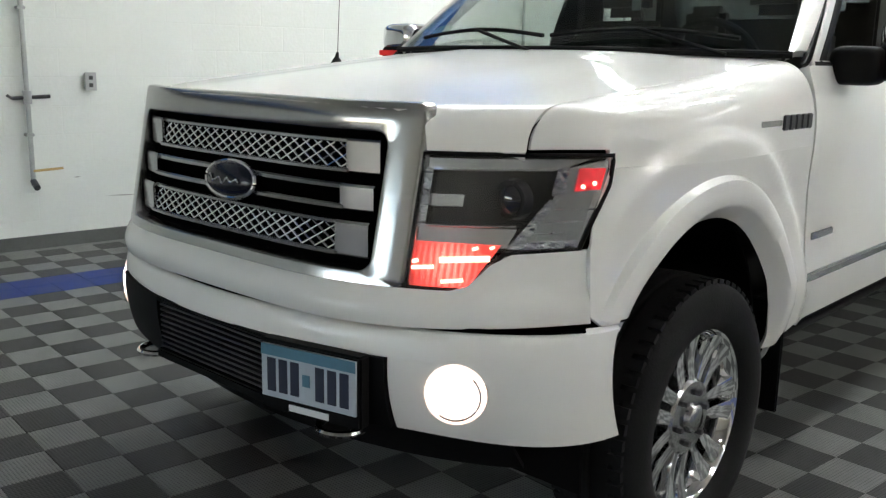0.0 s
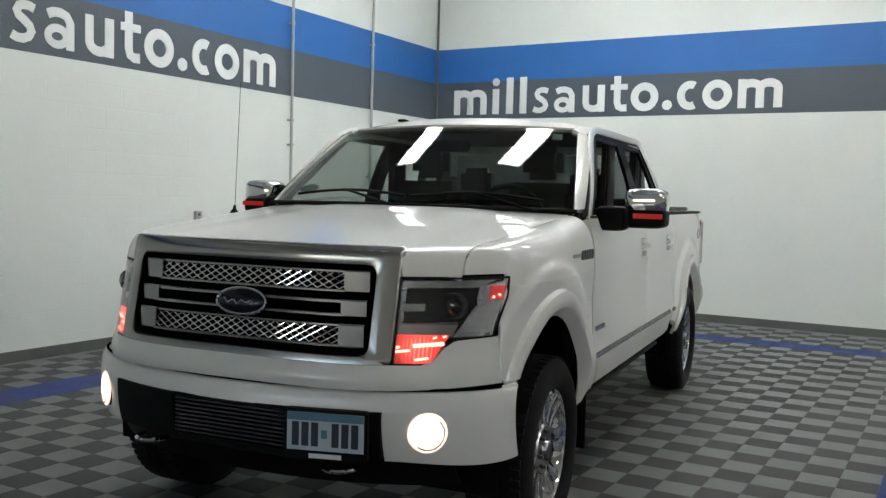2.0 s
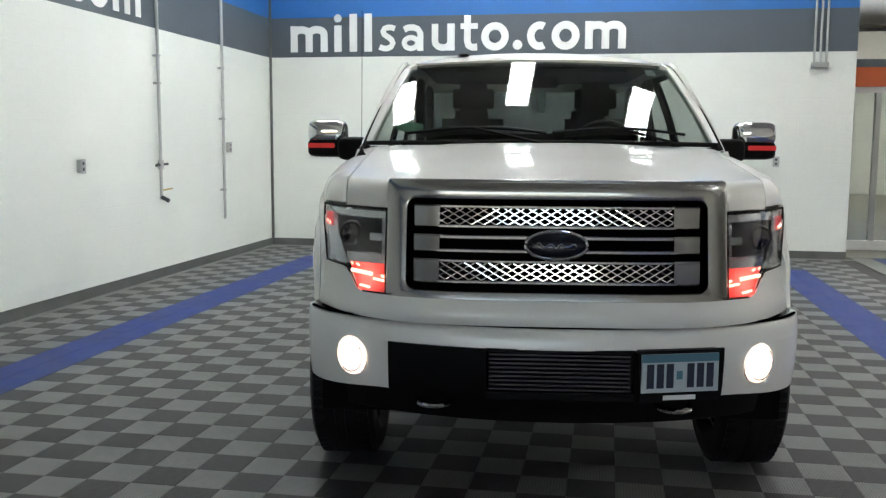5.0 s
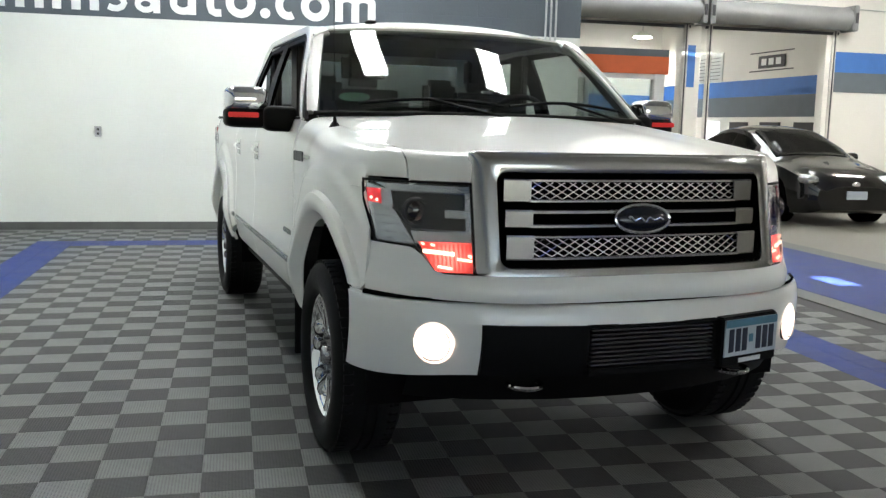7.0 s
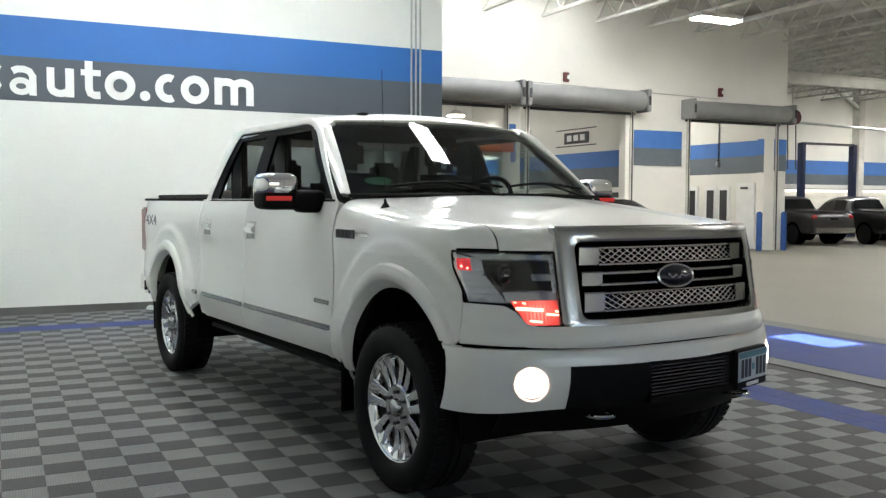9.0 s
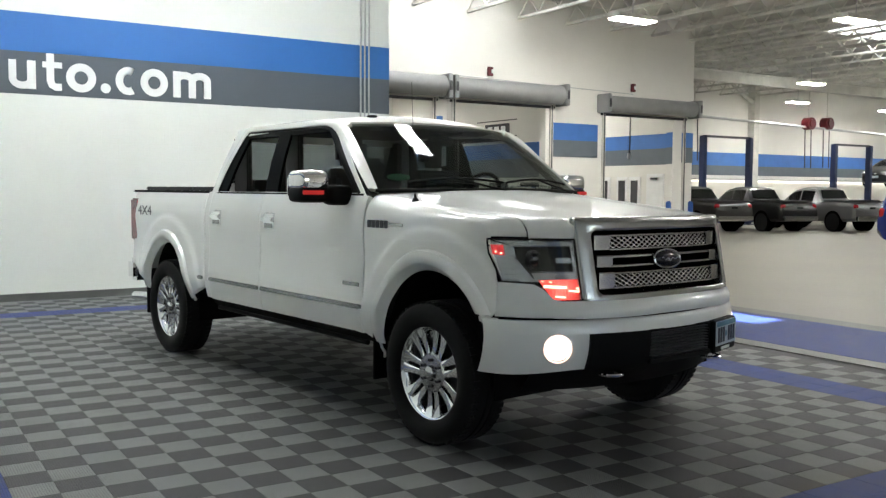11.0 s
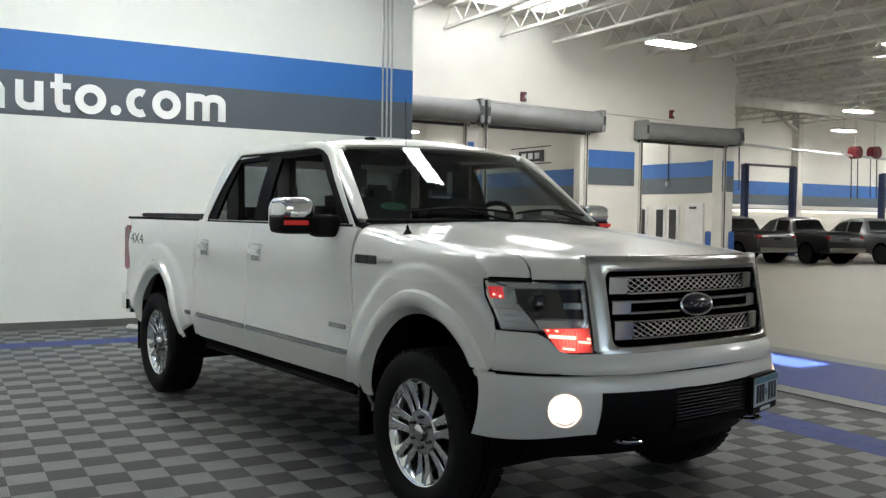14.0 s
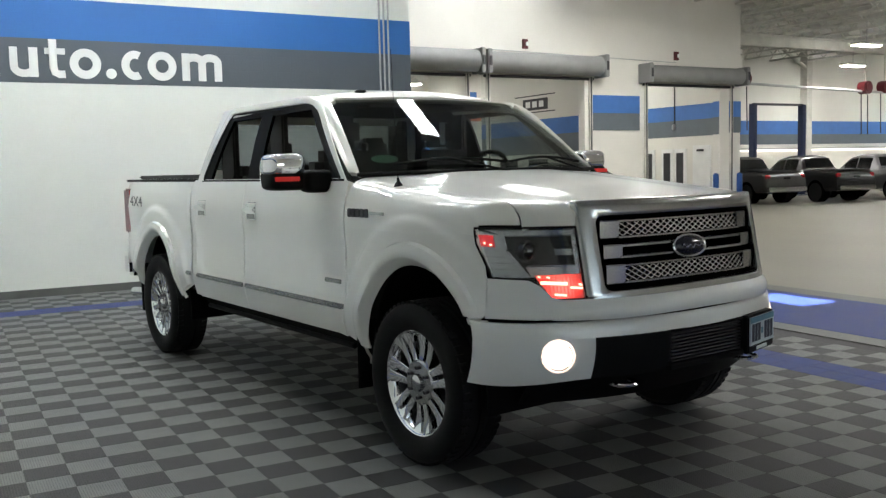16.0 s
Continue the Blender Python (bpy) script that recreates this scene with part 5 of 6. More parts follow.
def wheel_parts(parent):
    bm = bmesh.new()
    revolve(bm, [(0.262, 0.10), (0.275, 0.122), (0.30, 0.137), (0.345, 0.142), (0.38, 0.134), (0.400, 0.118), (0.412, 0.09), (0.404, 0.088), (0.404, 0.076), (0.415, 0.074), (0.417, 0.03), (0.406, 0.028), (0.406, 0.016), (0.418, 0.014), (0.418, -0.014), (0.406, -0.016), (0.406, -0.028), (0.417, -0.03), (0.415, -0.074), (0.404, -0.076), (0.404, -0.088), (0.412, -0.09), (0.40, -0.118), (0.38, -0.134), (0.30, -0.137), (0.262, -0.11)])
    bmesh.ops.scale(bm, vec=(1, 0.969, 0.969), verts=bm.verts)
    tyre = part("tyre", bm, RUBBER, parent, "black all-terrain tyre", smooth=True)
    bm = bmesh.new()
    for i in range(60):
        q = 2 * math.pi * i / 60
        for x0, x1, dq in ((0.078, 0.122, 0.0), (-0.122, -0.078, 0.05)):
            v = box(bm, x0 * 0.93, x1 * 0.93, -0.014, 0.014, 0.386, 0.4025)
            bmesh.ops.transform(bm, matrix=Matrix.Rotation(q + dq, 4, "X"), verts=v)
    tagged(part("tread_lug", bm, RUBBER, tyre), kind="stuff")
    bm = bmesh.new()
    revolve(bm, [(0.262, -0.10), (0.235, -0.09), (0.228, 0.02), (0.232, 0.075), (0.245, 0.098), (0.262, 0.112), (0.270, 0.114), (0.272, 0.106), (0.266, 0.098)])
    rim = part("rim", bm, CHROME, parent, "polished chrome rim", smooth=True)
    bm = bmesh.new()
    bar(bm, (-0.04, 0, 0), (0.0, 0, 0), 0.19, 40)
    part("brake_disc", bm, DARK_METAL, parent)
    for i in range(14):
        pair, side = divmod(i, 2)
        q = 2 * math.pi * pair / 7 + (0.175 if side else -0.175)
        bm = bmesh.new()
        rows = []
        for k in range(7):
            w = k / 6
            r = lerp(0.085, 0.252, w)
            wd = lerp(0.019, 0.029, w) + 0.013 * smooth01((w - 0.72) / 0.28)
            x = lerp(0.088, 0.100, w) + 0.010 * math.sin(math.pi * w) * -1
            sk = (0.020 if side else -0.020) * (w - 0.6) * 0.9
            rows.append([(x - 0.035, sk - wd, r), (x, sk - wd * 0.82, r), (x + 0.003, sk, r), (x, sk + wd * 0.82, r), (x - 0.035, sk + wd, r)])
        vs = [[bm.verts.new(p) for p in rw] for rw in rows]
        for a, b in zip(vs, vs[1:]):
            for j in range(4):
                bm.faces.new((a[j], a[j + 1], b[j + 1], b[j]))
        bmesh.ops.transform(bm, matrix=Matrix.Rotation(q, 4, "X"), verts=bm.verts)
        bmesh.ops.recalc_face_normals(bm, faces=bm.faces)
        part("spoke", bm, CHROME, rim, smooth=True)
    bm = bmesh.new()
    revolve(bm, [(0.116, 0.05), (0.114, 0.084), (0.104, 0.092), (0.046, 0.094), (0.040, 0.110), (0.030, 0.116), (0.002, 0.117)], 32)
    part("hub", bm, SATIN, rim, "bright hub plate with cap", smooth=True)
    for i in range(6):
        q = 2 * math.pi * i / 6
        bm = bmesh.new()
        bar(bm, (0.085, 0.074 * math.cos(q), 0.074 * math.sin(q)), (0.108, 0.074 * math.cos(q), 0.074 * math.sin(q)), 0.011, 6, 0.009)
        part("lug_nut", bm, DARK_METAL, rim)


wheel = thing("wheel", "", "")
wheel_parts(wheel)
wheel.parent = truck
wheel.matrix_basis = pose(0.866, 0.892, 0.405, 12)
for x, y, rz, rx in ((-0.866, 0.892, 180, 31), (0.874, 4.555, 0, 50), (-0.874, 4.555, 180, 8)):
    w2 = copy_thing(wheel, pose(x, y, 0.405, rx, 0, rz))
    w2.parent = truck
# 4x4 decal on each bed side
for s in (1, -1):
    cu = bpy.data.curves.new("decal", "FONT")
    cu.body, cu.size, cu.align_x, cu.extrude = "4X4", 0.122, "CENTER", 0.0008
    tmp = new("decal", cu)
    dg = bpy.context.evaluated_depsgraph_get()
    me = bpy.data.meshes.new_from_object(tmp.evaluated_get(dg))
    bpy.data.objects.remove(tmp)
    me.materials.append(DARK_METAL)
    ob = new("bed_decal", me)
    ob.parent = truck
    ob.matrix_basis = pose(s * 0.9945, 5.055, 1.185, 90, 0, 90 * s) @ Matrix.Diagonal((1.55, 1, 1, 1))
    tagged(ob, "grey four-wheel-drive lettering on the bed side")

# ---- fittings on the bay's walls ----
def outlet(x, y, z, face, label="grey metal outlet box on the wall"):
    ob = thing("wall_outlet", label, "outlet", "wall outlets", at=pose(x, y, z, 0, 0, face))
    bm = bmesh.new()
    box(bm, -0.036, 0.036, -0.045, 0.0, -0.06, 0.06)
    part("outlet_box", bm, CONDUIT, ob, bevel=0.006)
    bm = bmesh.new()
    box(bm, -0.039, 0.039, -0.049, -0.045, -0.064, 0.064)
    part("cover_plate", bm, GALV, ob, bevel=0.002)
    for z1 in (-0.026, 0.026):
        bm = bmesh.new()
        box(bm, -0.014, 0.014, -0.0505, -0.048, z1 - 0.014, z1 + 0.014)
        part("socket", bm, DARK_METAL, ob)


outlet(XA, 1.25, 1.17, 90)
outlet(XA, 4.18, 1.20, 90)
outlet(-3.047, YB, 1.205, 0)
outlet(2.245, YB, 1.22, 0)
outlet(XA, 7.40, 1.36, 90)


def pipe(y, z0, valve):
    ob = thing("water_pipe", "grey wall pipe with valve and hose tap", "pipe", "wall pipes", at=pose(XA, y, 0))
    bm = bmesh.new()
    bar(bm, (0.05, 0, z0), (0.05, 0, ROOF), 0.017, 12)
    part("pipe", bm, CONDUIT, ob, smooth=True)
    for z in (z0 + 0.35, z0 + 1.2, 2.3, 3.4, 4.5):
        bm = bmesh.new()
        box(bm, 0.0, 0.07, -0.026, 0.026, z - 0.011, z + 0.011)
        part("clamp", bm, GALV, ob, bevel=0.004)
    if valve:
        bm = bmesh.new()
        bar(bm, (0.05, -0.10, valve), (0.05, 0.15, valve + 0.01), 0.013, 10)
        bar(bm, (0.05, -0.10, valve), (0.10, -0.14, valve + 0.02), 0.010, 8)
        part("valve_handle", bm, DARK_METAL, ob, "dark valve levers", smooth=True)
        bm = bmesh.new()
        bar(bm, (0.05, 0, valve - 0.04), (0.05, 0, valve + 0.05), 0.030, 14)
        part("valve_body", bm, GALV, ob, smooth=True)
        bm = bmesh.new()
        bar(bm, (0.05, 0, z0 + 0.03), (0.13, 0.0, z0 - 0.01), 0.022, 12)
        part("tap", bm, DARK_METAL, ob, smooth=True)
        bm = bmesh.new()
        bar(bm, (0.06, 0.0, z0 + 0.10), (0.07, 0.20, z0 + 0.11), 0.009, 8)
        part("tap_lever", bm, BRASS, ob, "brass lever", smooth=True)


pipe(0.81, 0.46, 1.06)
pipe(5.60, 0.82, 1.18)
pipe(7.19, 0.50, 0.0)
for x in (2.64, 2.71, 2.78):
    bm = bmesh.new()
    bar(bm, (x, YB - 0.03, 2.44), (x, YB - 0.03, ROOF), 0.014, 10)
    tagged(part("wall_conduit", bm, CONDUIT, None, "painted steel conduit running up the wall", smooth=True), "", "conduit", "wall conduits")
slab("conduit_box", 2.61, 2.81, YB - 0.07, YB, 2.38, 2.45, CONDUIT, "small grey junction box under the conduits", "junction box", bevel=0.008, kind="")
bm = bmesh.new()
bar(bm, (XA + 0.02, YB - 0.02, 0.1), (XA + 0.02, YB - 0.02, ROOF), 0.018, 10)
tagged(part("corner_trim", bm, BASE, smooth=True), "dark joint filler in the wall corner", "trim", "", "structure")

SCUFF = material("scuff_dark", (0.22, 0.21, 0.19), 0.7, vary=0.3, scale=30)
for y0, z0, y1, z1 in ((1.33, 0.338, 1.58, 0.327), (1.68, 0.535, 1.93, 0.541), (1.83, 0.745, 2.05, 0.731), (1.10, 0.490, 1.15, 0.492)):
    bm = bmesh.new()
    v = [bm.verts.new((XA + d, y, z)) for d in (-0.001, 0.0012) for y, z in ((y0, z0), ((y0 + y1) / 2, (z0 + z1) / 2 - 0.004), (y1, z1), ((y0 + y1) / 2, (z0 + z1) / 2 + 0.003))]
    bm.faces.new(v[4:])
    bm.faces.new(v[3::-1])
    for k in range(4):
        bm.faces.new((v[k], v[(k + 1) % 4], v[4 + (k + 1) % 4], v[4 + k]))
    bmesh.ops.recalc_face_normals(bm, faces=bm.faces)
    part("scuff_mark", bm, SCUFF, wall_west, "dark rubbed streak")

HALL = True
# ---- wall C: partition with three roller doors ----
YC = 18.48
SIGN_BLUE = material("hall_blue", (0.05, 0.17, 0.50), 0.5, vary=0.05)
SIGN_GREY = material("hall_grey", (0.12, 0.145, 0.165), 0.5, vary=0.05)
HALL_LAMP = glow("hall_lamp_lens", (1.0, 0.98, 0.93), 155.0)
TUBE = glow("tube_light", (1.0, 0.95, 0.82), 2.2)
SCREEN = glow("lit_panel", (0.75, 0.85, 1.0), 2.2)
wall_c = slab("wall_partition", 11.96, 13.92, YC, YC + 0.3, -0.4, ROOF, WALL_HALL, "tall white partition wall with three roller door openings", "wall")
slab("pier", 2.62, 5.0, YC, YC + 0.3, -0.4, ROOF, WALL_HALL, parent=wall_c)
slab("pier", 16.63, 17.42, YC, YC + 0.3, -0.4, ROOF, WALL_HALL, parent=wall_c)
slab("lintel", 5.0, 11.96, YC, YC + 0.3, 3.56, ROOF, WALL_HALL, parent=wall_c)
slab("lintel", 13.92, 16.63, YC, YC + 0.3, 3.46, ROOF, WALL_HALL, parent=wall_c)
slab("door_post", 8.47, 8.90, YC - 0.02, YC + 0.3, -0.4, 3.56, WALL_HALL, "white post between the doors", parent=wall_c)
for x0, x1, z1, z2, z3 in ((12.08, 13.74, 2.15, 2.63, 3.12), (16.98, 17.424, 2.09, 2.56, 3.03), (8.60, 8.78, 2.15, 2.63, 3.12)):
    slab("blue_stripe", x0, x1, YC - 0.024, YC - 0.001, z2, z3, SIGN_BLUE, parent=wall_c)
    slab("grey_stripe", x0, x1, YC - 0.024, YC - 0.001, z1, z2, SIGN_GREY if x0 != 8.60 else SIGN_BLUE, parent=wall_c)


COIL = material("coil_steel", (0.27, 0.275, 0.275), 0.5, metal=0.25, vary=0.08, scale=2, grain=40, spec=0.35)


def roller_door(x0, x1, z0, z1, label):
    ob = thing("roller_door", label, "roller door", "roller doors", at=None)
    zc, r = (z0 + z1) / 2, (z1 - z0) / 2
    bm = bmesh.new()
    bar(bm, (x0 + 0.10, YC - 0.28, zc), (x1 - 0.10, YC - 0.28, zc), r, 28)
    part("door_coil", bm, COIL, ob, "grey steel coil housing", smooth=True)
    for x in (x0, x1 - 0.12):
        bm = bmesh.new()
        box(bm, x, x + 0.12, YC - 0.58, YC - 0.001, z0 - 0.03, z1 + 0.03)
        part("end_bracket", bm, COIL, ob, bevel=0.02)
        bm = bmesh.new()
        box(bm, x + 0.03, x + 0.09, YC - 0.60, YC - 0.58, zc - 0.12, zc + 0.12)
        part("bracket_plate", bm, DARK_METAL, ob)
    for x in (x0 + 0.20, x1 - 0.30):
        bm = bmesh.new()
        box(bm, x, x + 0.10, YC - 0.06, YC - 0.001 + 0.02, -0.2, z0)
        part("guide_rail", bm, STEEL_WHITE, ob, bevel=0.005)
        bm = bmesh.new()
        box(bm, x + 0.035, x + 0.065, YC - 0.075, YC - 0.058, -0.2, z0)
        part("rail_slot", bm, DARK_METAL, ob)
    bm = bmesh.new()
    box(bm, x0 + 0.15, x1 - 0.15, YC - 0.05, YC + 0.02, z0 - 0.09, z0 - 0.02)
    part("bottom_bar", bm, DARK_METAL, ob, bevel=0.008)
    return ob


roller_door(4.85, 8.78, 3.60, 4.16, "raised grey steel roller door in its coil")
roller_door(8.84, 12.38, 3.60, 4.14, "raised grey steel roller door in its coil")
roller_door(13.70, 17.30, 3.50, 3.98, "raised grey steel roller door in its coil")
RED_PAINT = material("red_paint", (0.09, 0.006, 0.010), 0.45, vary=0.1)
for x, z in ((10.16, 4.40), (15.0, 4.29)):
    ob = thing("fire_alarm", "red fire alarm strobe with white lens", "alarm", "fire alarms", at=pose(x, YC, z))
    bm = bmesh.new()
    box(bm, -0.08, 0.08, -0.07, 0, -0.12, 0.12)
    part("alarm_body", bm, RED_PAINT, ob, bevel=0.012)
    bm = bmesh.new()
    box(bm, 0.0, 0.07, -0.10, -0.07, -0.05, 0.05)
    part("strobe", bm, LETTER, ob, bevel=0.01)
bm = bmesh.new()
bar(bm, (9.0, YC - 0.04, 4.22), (15.0, YC - 0.04, 4.10), 0.012, 8)
tagged(part("alarm_conduit", bm, CONDUIT, None, "thin conduit along the partition wall"), "", "conduit")
BOLLARD = material("bollard_blue", (0.03, 0.10, 0.34), 0.45, vary=0.1)
for x in (16.28, 17.18):
    bm = bmesh.new()
    v = bar(bm, (x, YC - 0.25, hall_z(x)), (x, YC - 0.25, hall_z(x) + 0.98), 0.085, 18)
    v = bar(bm, (x, YC - 0.25, hall_z(x) + 0.98), (x, YC - 0.25, hall_z(x) + 1.02), 0.085, 18, 0.04)
    tagged(part("bollard", bm, BOLLARD, None, "blue steel bollard beside the roller door", smooth=True), "", "bollard", "bollards")

# rooms behind wall C
for nm, x, y0, y1 in (("wall_bay_side_1", 12.30, YC + 0.3, 29.0), ("wall_bay_side_2", 16.95, YC + 0.3, 29.0)):
    w = slab(nm, x, x + 0.2, y0, y1, -0.3, ROOF, WALL_HALL, "white bay wall with blue and grey stripe", "wall")
    zs = 2.14 if x < 13 else 2.56
    slab("blue_stripe", x - 0.006, x, y0, y1, zs, zs + 0.47, SIGN_BLUE, parent=w)
    slab("grey_stripe", x - 0.006, x, y0, y1, zs - 0.51, zs, SIGN_GREY, parent=w)
w = slab("wall_bay_rear", 2.62, 17.0, 29.0, 29.2, -0.3, ROOF, WALL_HALL, "white rear wall of the bays with stripe", "wall")
slab("blue_stripe", 9.9, 12.3, 28.994, 29.0, 1.80, 2.30, SIGN_BLUE, parent=w)
slab("grey_stripe", 9.9, 12.3, 28.994, 29.0, 1.28, 1.80, SIGN_GREY, parent=w)
slab("blue_stripe", 16.624, 16.63, YC + 0.02, YC + 0.3, 2.56, 3.03, SIGN_BLUE, parent=wall_c)
slab("grey_stripe", 16.624, 16.63, YC + 0.02, YC + 0.3, 2.05, 2.56, SIGN_GREY, parent=wall_c)
bm = bmesh.new()
bar(bm, (16.93, 20.95, 2.30), (16.93, 20.95, ROOF), 0.014, 8)
cord = tagged(part("pull_cord", bm, DARK_METAL, None, "dark hanging control cord with a switch"), "", "cord")
part("switch", pebble(bmesh.new(), (16.90, 20.95, 2.36), (0.05, 0.06, 0.10), 3), CONDUIT, cord, smooth=True)
# glazed doors and a plain door on the side wall of the third bay
for y0, y1 in ((20.36, 20.95), (21.01, 21.60), (21.95, 22.5)):
    ob = thing("glass_door", "white framed glazed door", "door", "glazed doors", at=None)
    bm = bmesh.new()
    box(bm, 16.91, 16.95, y0, y1, -0.15, 1.71)
    part("door_leaf", bm, LETTER, ob, bevel=0.01)
    bm = bmesh.new()
    box(bm, 16.895, 16.912, y0 + 0.13, y1 - 0.13, 0.1, 1.60)
    part("door_glass", bm, DARK_METAL, ob)
ob = thing("plain_door", "white flush door with dark closer", "door", at=None)
bm = bmesh.new()
box(bm, 16.90, 16.95, 19.2, 20.04, -0.15, 1.79)
part("door_leaf", bm, LETTER, ob, bevel=0.01)
bm = bmesh.new()
box(bm, 16.85, 16.90, 19.5, 19.8, 1.62, 1.68)
part("closer", bm, DARK_METAL, ob, bevel=0.008)
# notices on the side wall of the second bay
ob = thing("wall_notice", "framed grey notice board with illegible lines", "notice", at=None)
bm = bmesh.new()
box(bm, 12.27, 12.30, 24.4, 26.6, 2.62, 3.50)
part("board", bm, CONDUIT, ob, bevel=0.01)
for k in range(7):
    bm = bmesh.new()
    box(bm, 12.263, 12.271, 24.55, 26.45, 2.70 + k * 0.105, 2.72 + k * 0.105)
    part("text_bar", bm, DARK_METAL, ob)
ob = thing("wall_sign_dark", "dark sign plate with plain pale bars", "sign", at=None)
bm = bmesh.new()
box(bm, 12.27, 12.30, 20.9, 22.3, 2.90, 3.24)
part("sign_plate", bm, DARK_METAL, ob, bevel=0.01)
for k in range(3):
    bm = bmesh.new()
    box(bm, 12.26, 12.271, 21.1 + k * 0.38, 21.35 + k * 0.38, 2.98, 3.16)
    part("sign_bar", bm, LETTER, ob)
for z, y0, y1 in ((3.32, 20.5, 22.8), (2.82, 20.5, 22.8)):
    bm = bmesh.new()
    box(bm, 12.285, 12.30, y0, y1, z, z + 0.03)
    part("sign_rule", bm, DARK_METAL, ob)
for k in range(4):
    bm = bmesh.new()
    y = 19.2 + k * 1.75
    box(bm, 12.24, 12.30, y, y + 1.0, 0.95, 1.50)
    ob = tagged(part("lit_panel", bm, [DARK_METAL, SCREEN][k == 3], None, "dark display panel on the bay wall"), "", "display", "display panels")

# glazed storefront behind the bay
ob = thing("storefront", "white framed glass partition with orange band", "partition", at=None)
for x in (2.75, 5.00):
    bm = bmesh.new()
    box(bm, x, x + 0.16, 11.36, 11.52, 0, 2.02)
    part("post", bm, LETTER, ob, bevel=0.008)
bm = bmesh.new()
box(bm, 2.70, 5.20, 11.33, 11.55, 2.02, 2.27)
part("orange_band", bm, ORANGE, ob, "orange fascia band", bevel=0.004)
bm = bmesh.new()
box(bm, 2.70, 5.20, 11.34, 11.54, 2.27, 2.38)
part("grey_cap", bm, SIGN_GREY, ob)
for z0, z1 in ((0.0, 0.12), (1.95, 2.02)):
    bm = bmesh.new()
    box(bm, 2.91, 5.00, 11.39, 11.49, z0, z1)
    part("rail", bm, LETTER, ob, bevel=0.006)
bm = bmesh.new()
box(bm, 2.91, 5.00, 11.43, 11.44, 0.12, 1.95)
pn = part("pane", bm, thin_glass("storefront_glass", (0.8, 0.84, 0.82)), ob)
pn.visible_shadow = False
bm = bmesh.new()
box(bm, 3.95, 4.02, 11.40, 11.47, 0.12, 1.95)
part("mullion", bm, CONDUIT, ob, bevel=0.005)

# ---- wall D and the far service area ----
YD = 30.0
wall_d = slab("wall_far", 17.15, 46, YD, YD + 0.3, -1, ROOF, WALL_HALL, "long white far wall with a blue stripe", "wall")
slab("blue_stripe", 17.15, 46, YD - 0.006, YD, 2.46, 3.10, SIGN_BLUE, parent=wall_d)
slab("grey_stripe", 17.15, 46, YD - 0.006, YD, 2.00, 2.46, SIGN_GREY, parent=wall_d)
bm = bmesh.new()
box(bm, 18, 45, YD - 0.25, YD - 0.12, 1.70, 1.78)
ob = tagged(part("tube_light", bm, TUBE, None, "long fluorescent light along the far wall"), "", "light")
slab("shelf_band", 18, 45, YD - 0.3, YD - 0.02, 1.79, 1.84, CONDUIT, "grey shelf over the work counter", "shelf", kind="")
slab("work_counter", 18, 45, YD - 0.7, YD - 0.02, -0.5, 0.55, CONDUIT, "grey work counter along the wall", "counter", bevel=0.01, kind="")
bm = bmesh.new()
box(bm, 31.6, 31.95, YD - 0.45, YD - 0.001, -0.5, ROOF)
tagged(part("steel_column", bm, STEEL_WHITE, None, "white steel column against the far wall", bevel=0.01), "", "column")
bm = bmesh.new()
bar(bm, (31.75, YD - 0.3, 5.6), (30.2, YD - 0.3, 6.55), 0.11, 8)
tagged(part("column_brace", bm, STEEL_WHITE, None, "white diagonal brace under the roof"), "", "brace")
LIFT_BLUE = material("lift_blue", (0.005, 0.014, 0.055), 0.4, vary=0.12)


def lift(x0, x1, y, h):
    ob = thing("car_lift", "dark blue two-post car lift", "car lift", "car lifts", at=pose(x0, y, hall_z(x0)))
    for x in (0, x1 - x0):
        bm = bmesh.new()
        box(bm, x - 0.105, x + 0.105, -0.13, 0.13, 0.0, h)
        part("post", bm, LIFT_BLUE, ob, bevel=0.02)
        bm = bmesh.new()
        box(bm, x - 0.3, x + 0.3, -0.35, 0.35, 0.0, 0.03)
        part("base_plate", bm, LIFT_BLUE, ob)
        bm = bmesh.new()
        sx = 1 if x == 0 else -1
        box(bm, x + sx * 0.1, x + sx * 0.95, -0.5, -0.36, 0.12, 0.22)
        part("swing_arm", bm, LIFT_BLUE, ob, bevel=0.01)
    bm = bmesh.new()
    box(bm, 0, x1 - x0, -0.06, 0.06, h - 0.06, h + 0.03)
    part("top_beam", bm, DARK_METAL, ob, bevel=0.01)


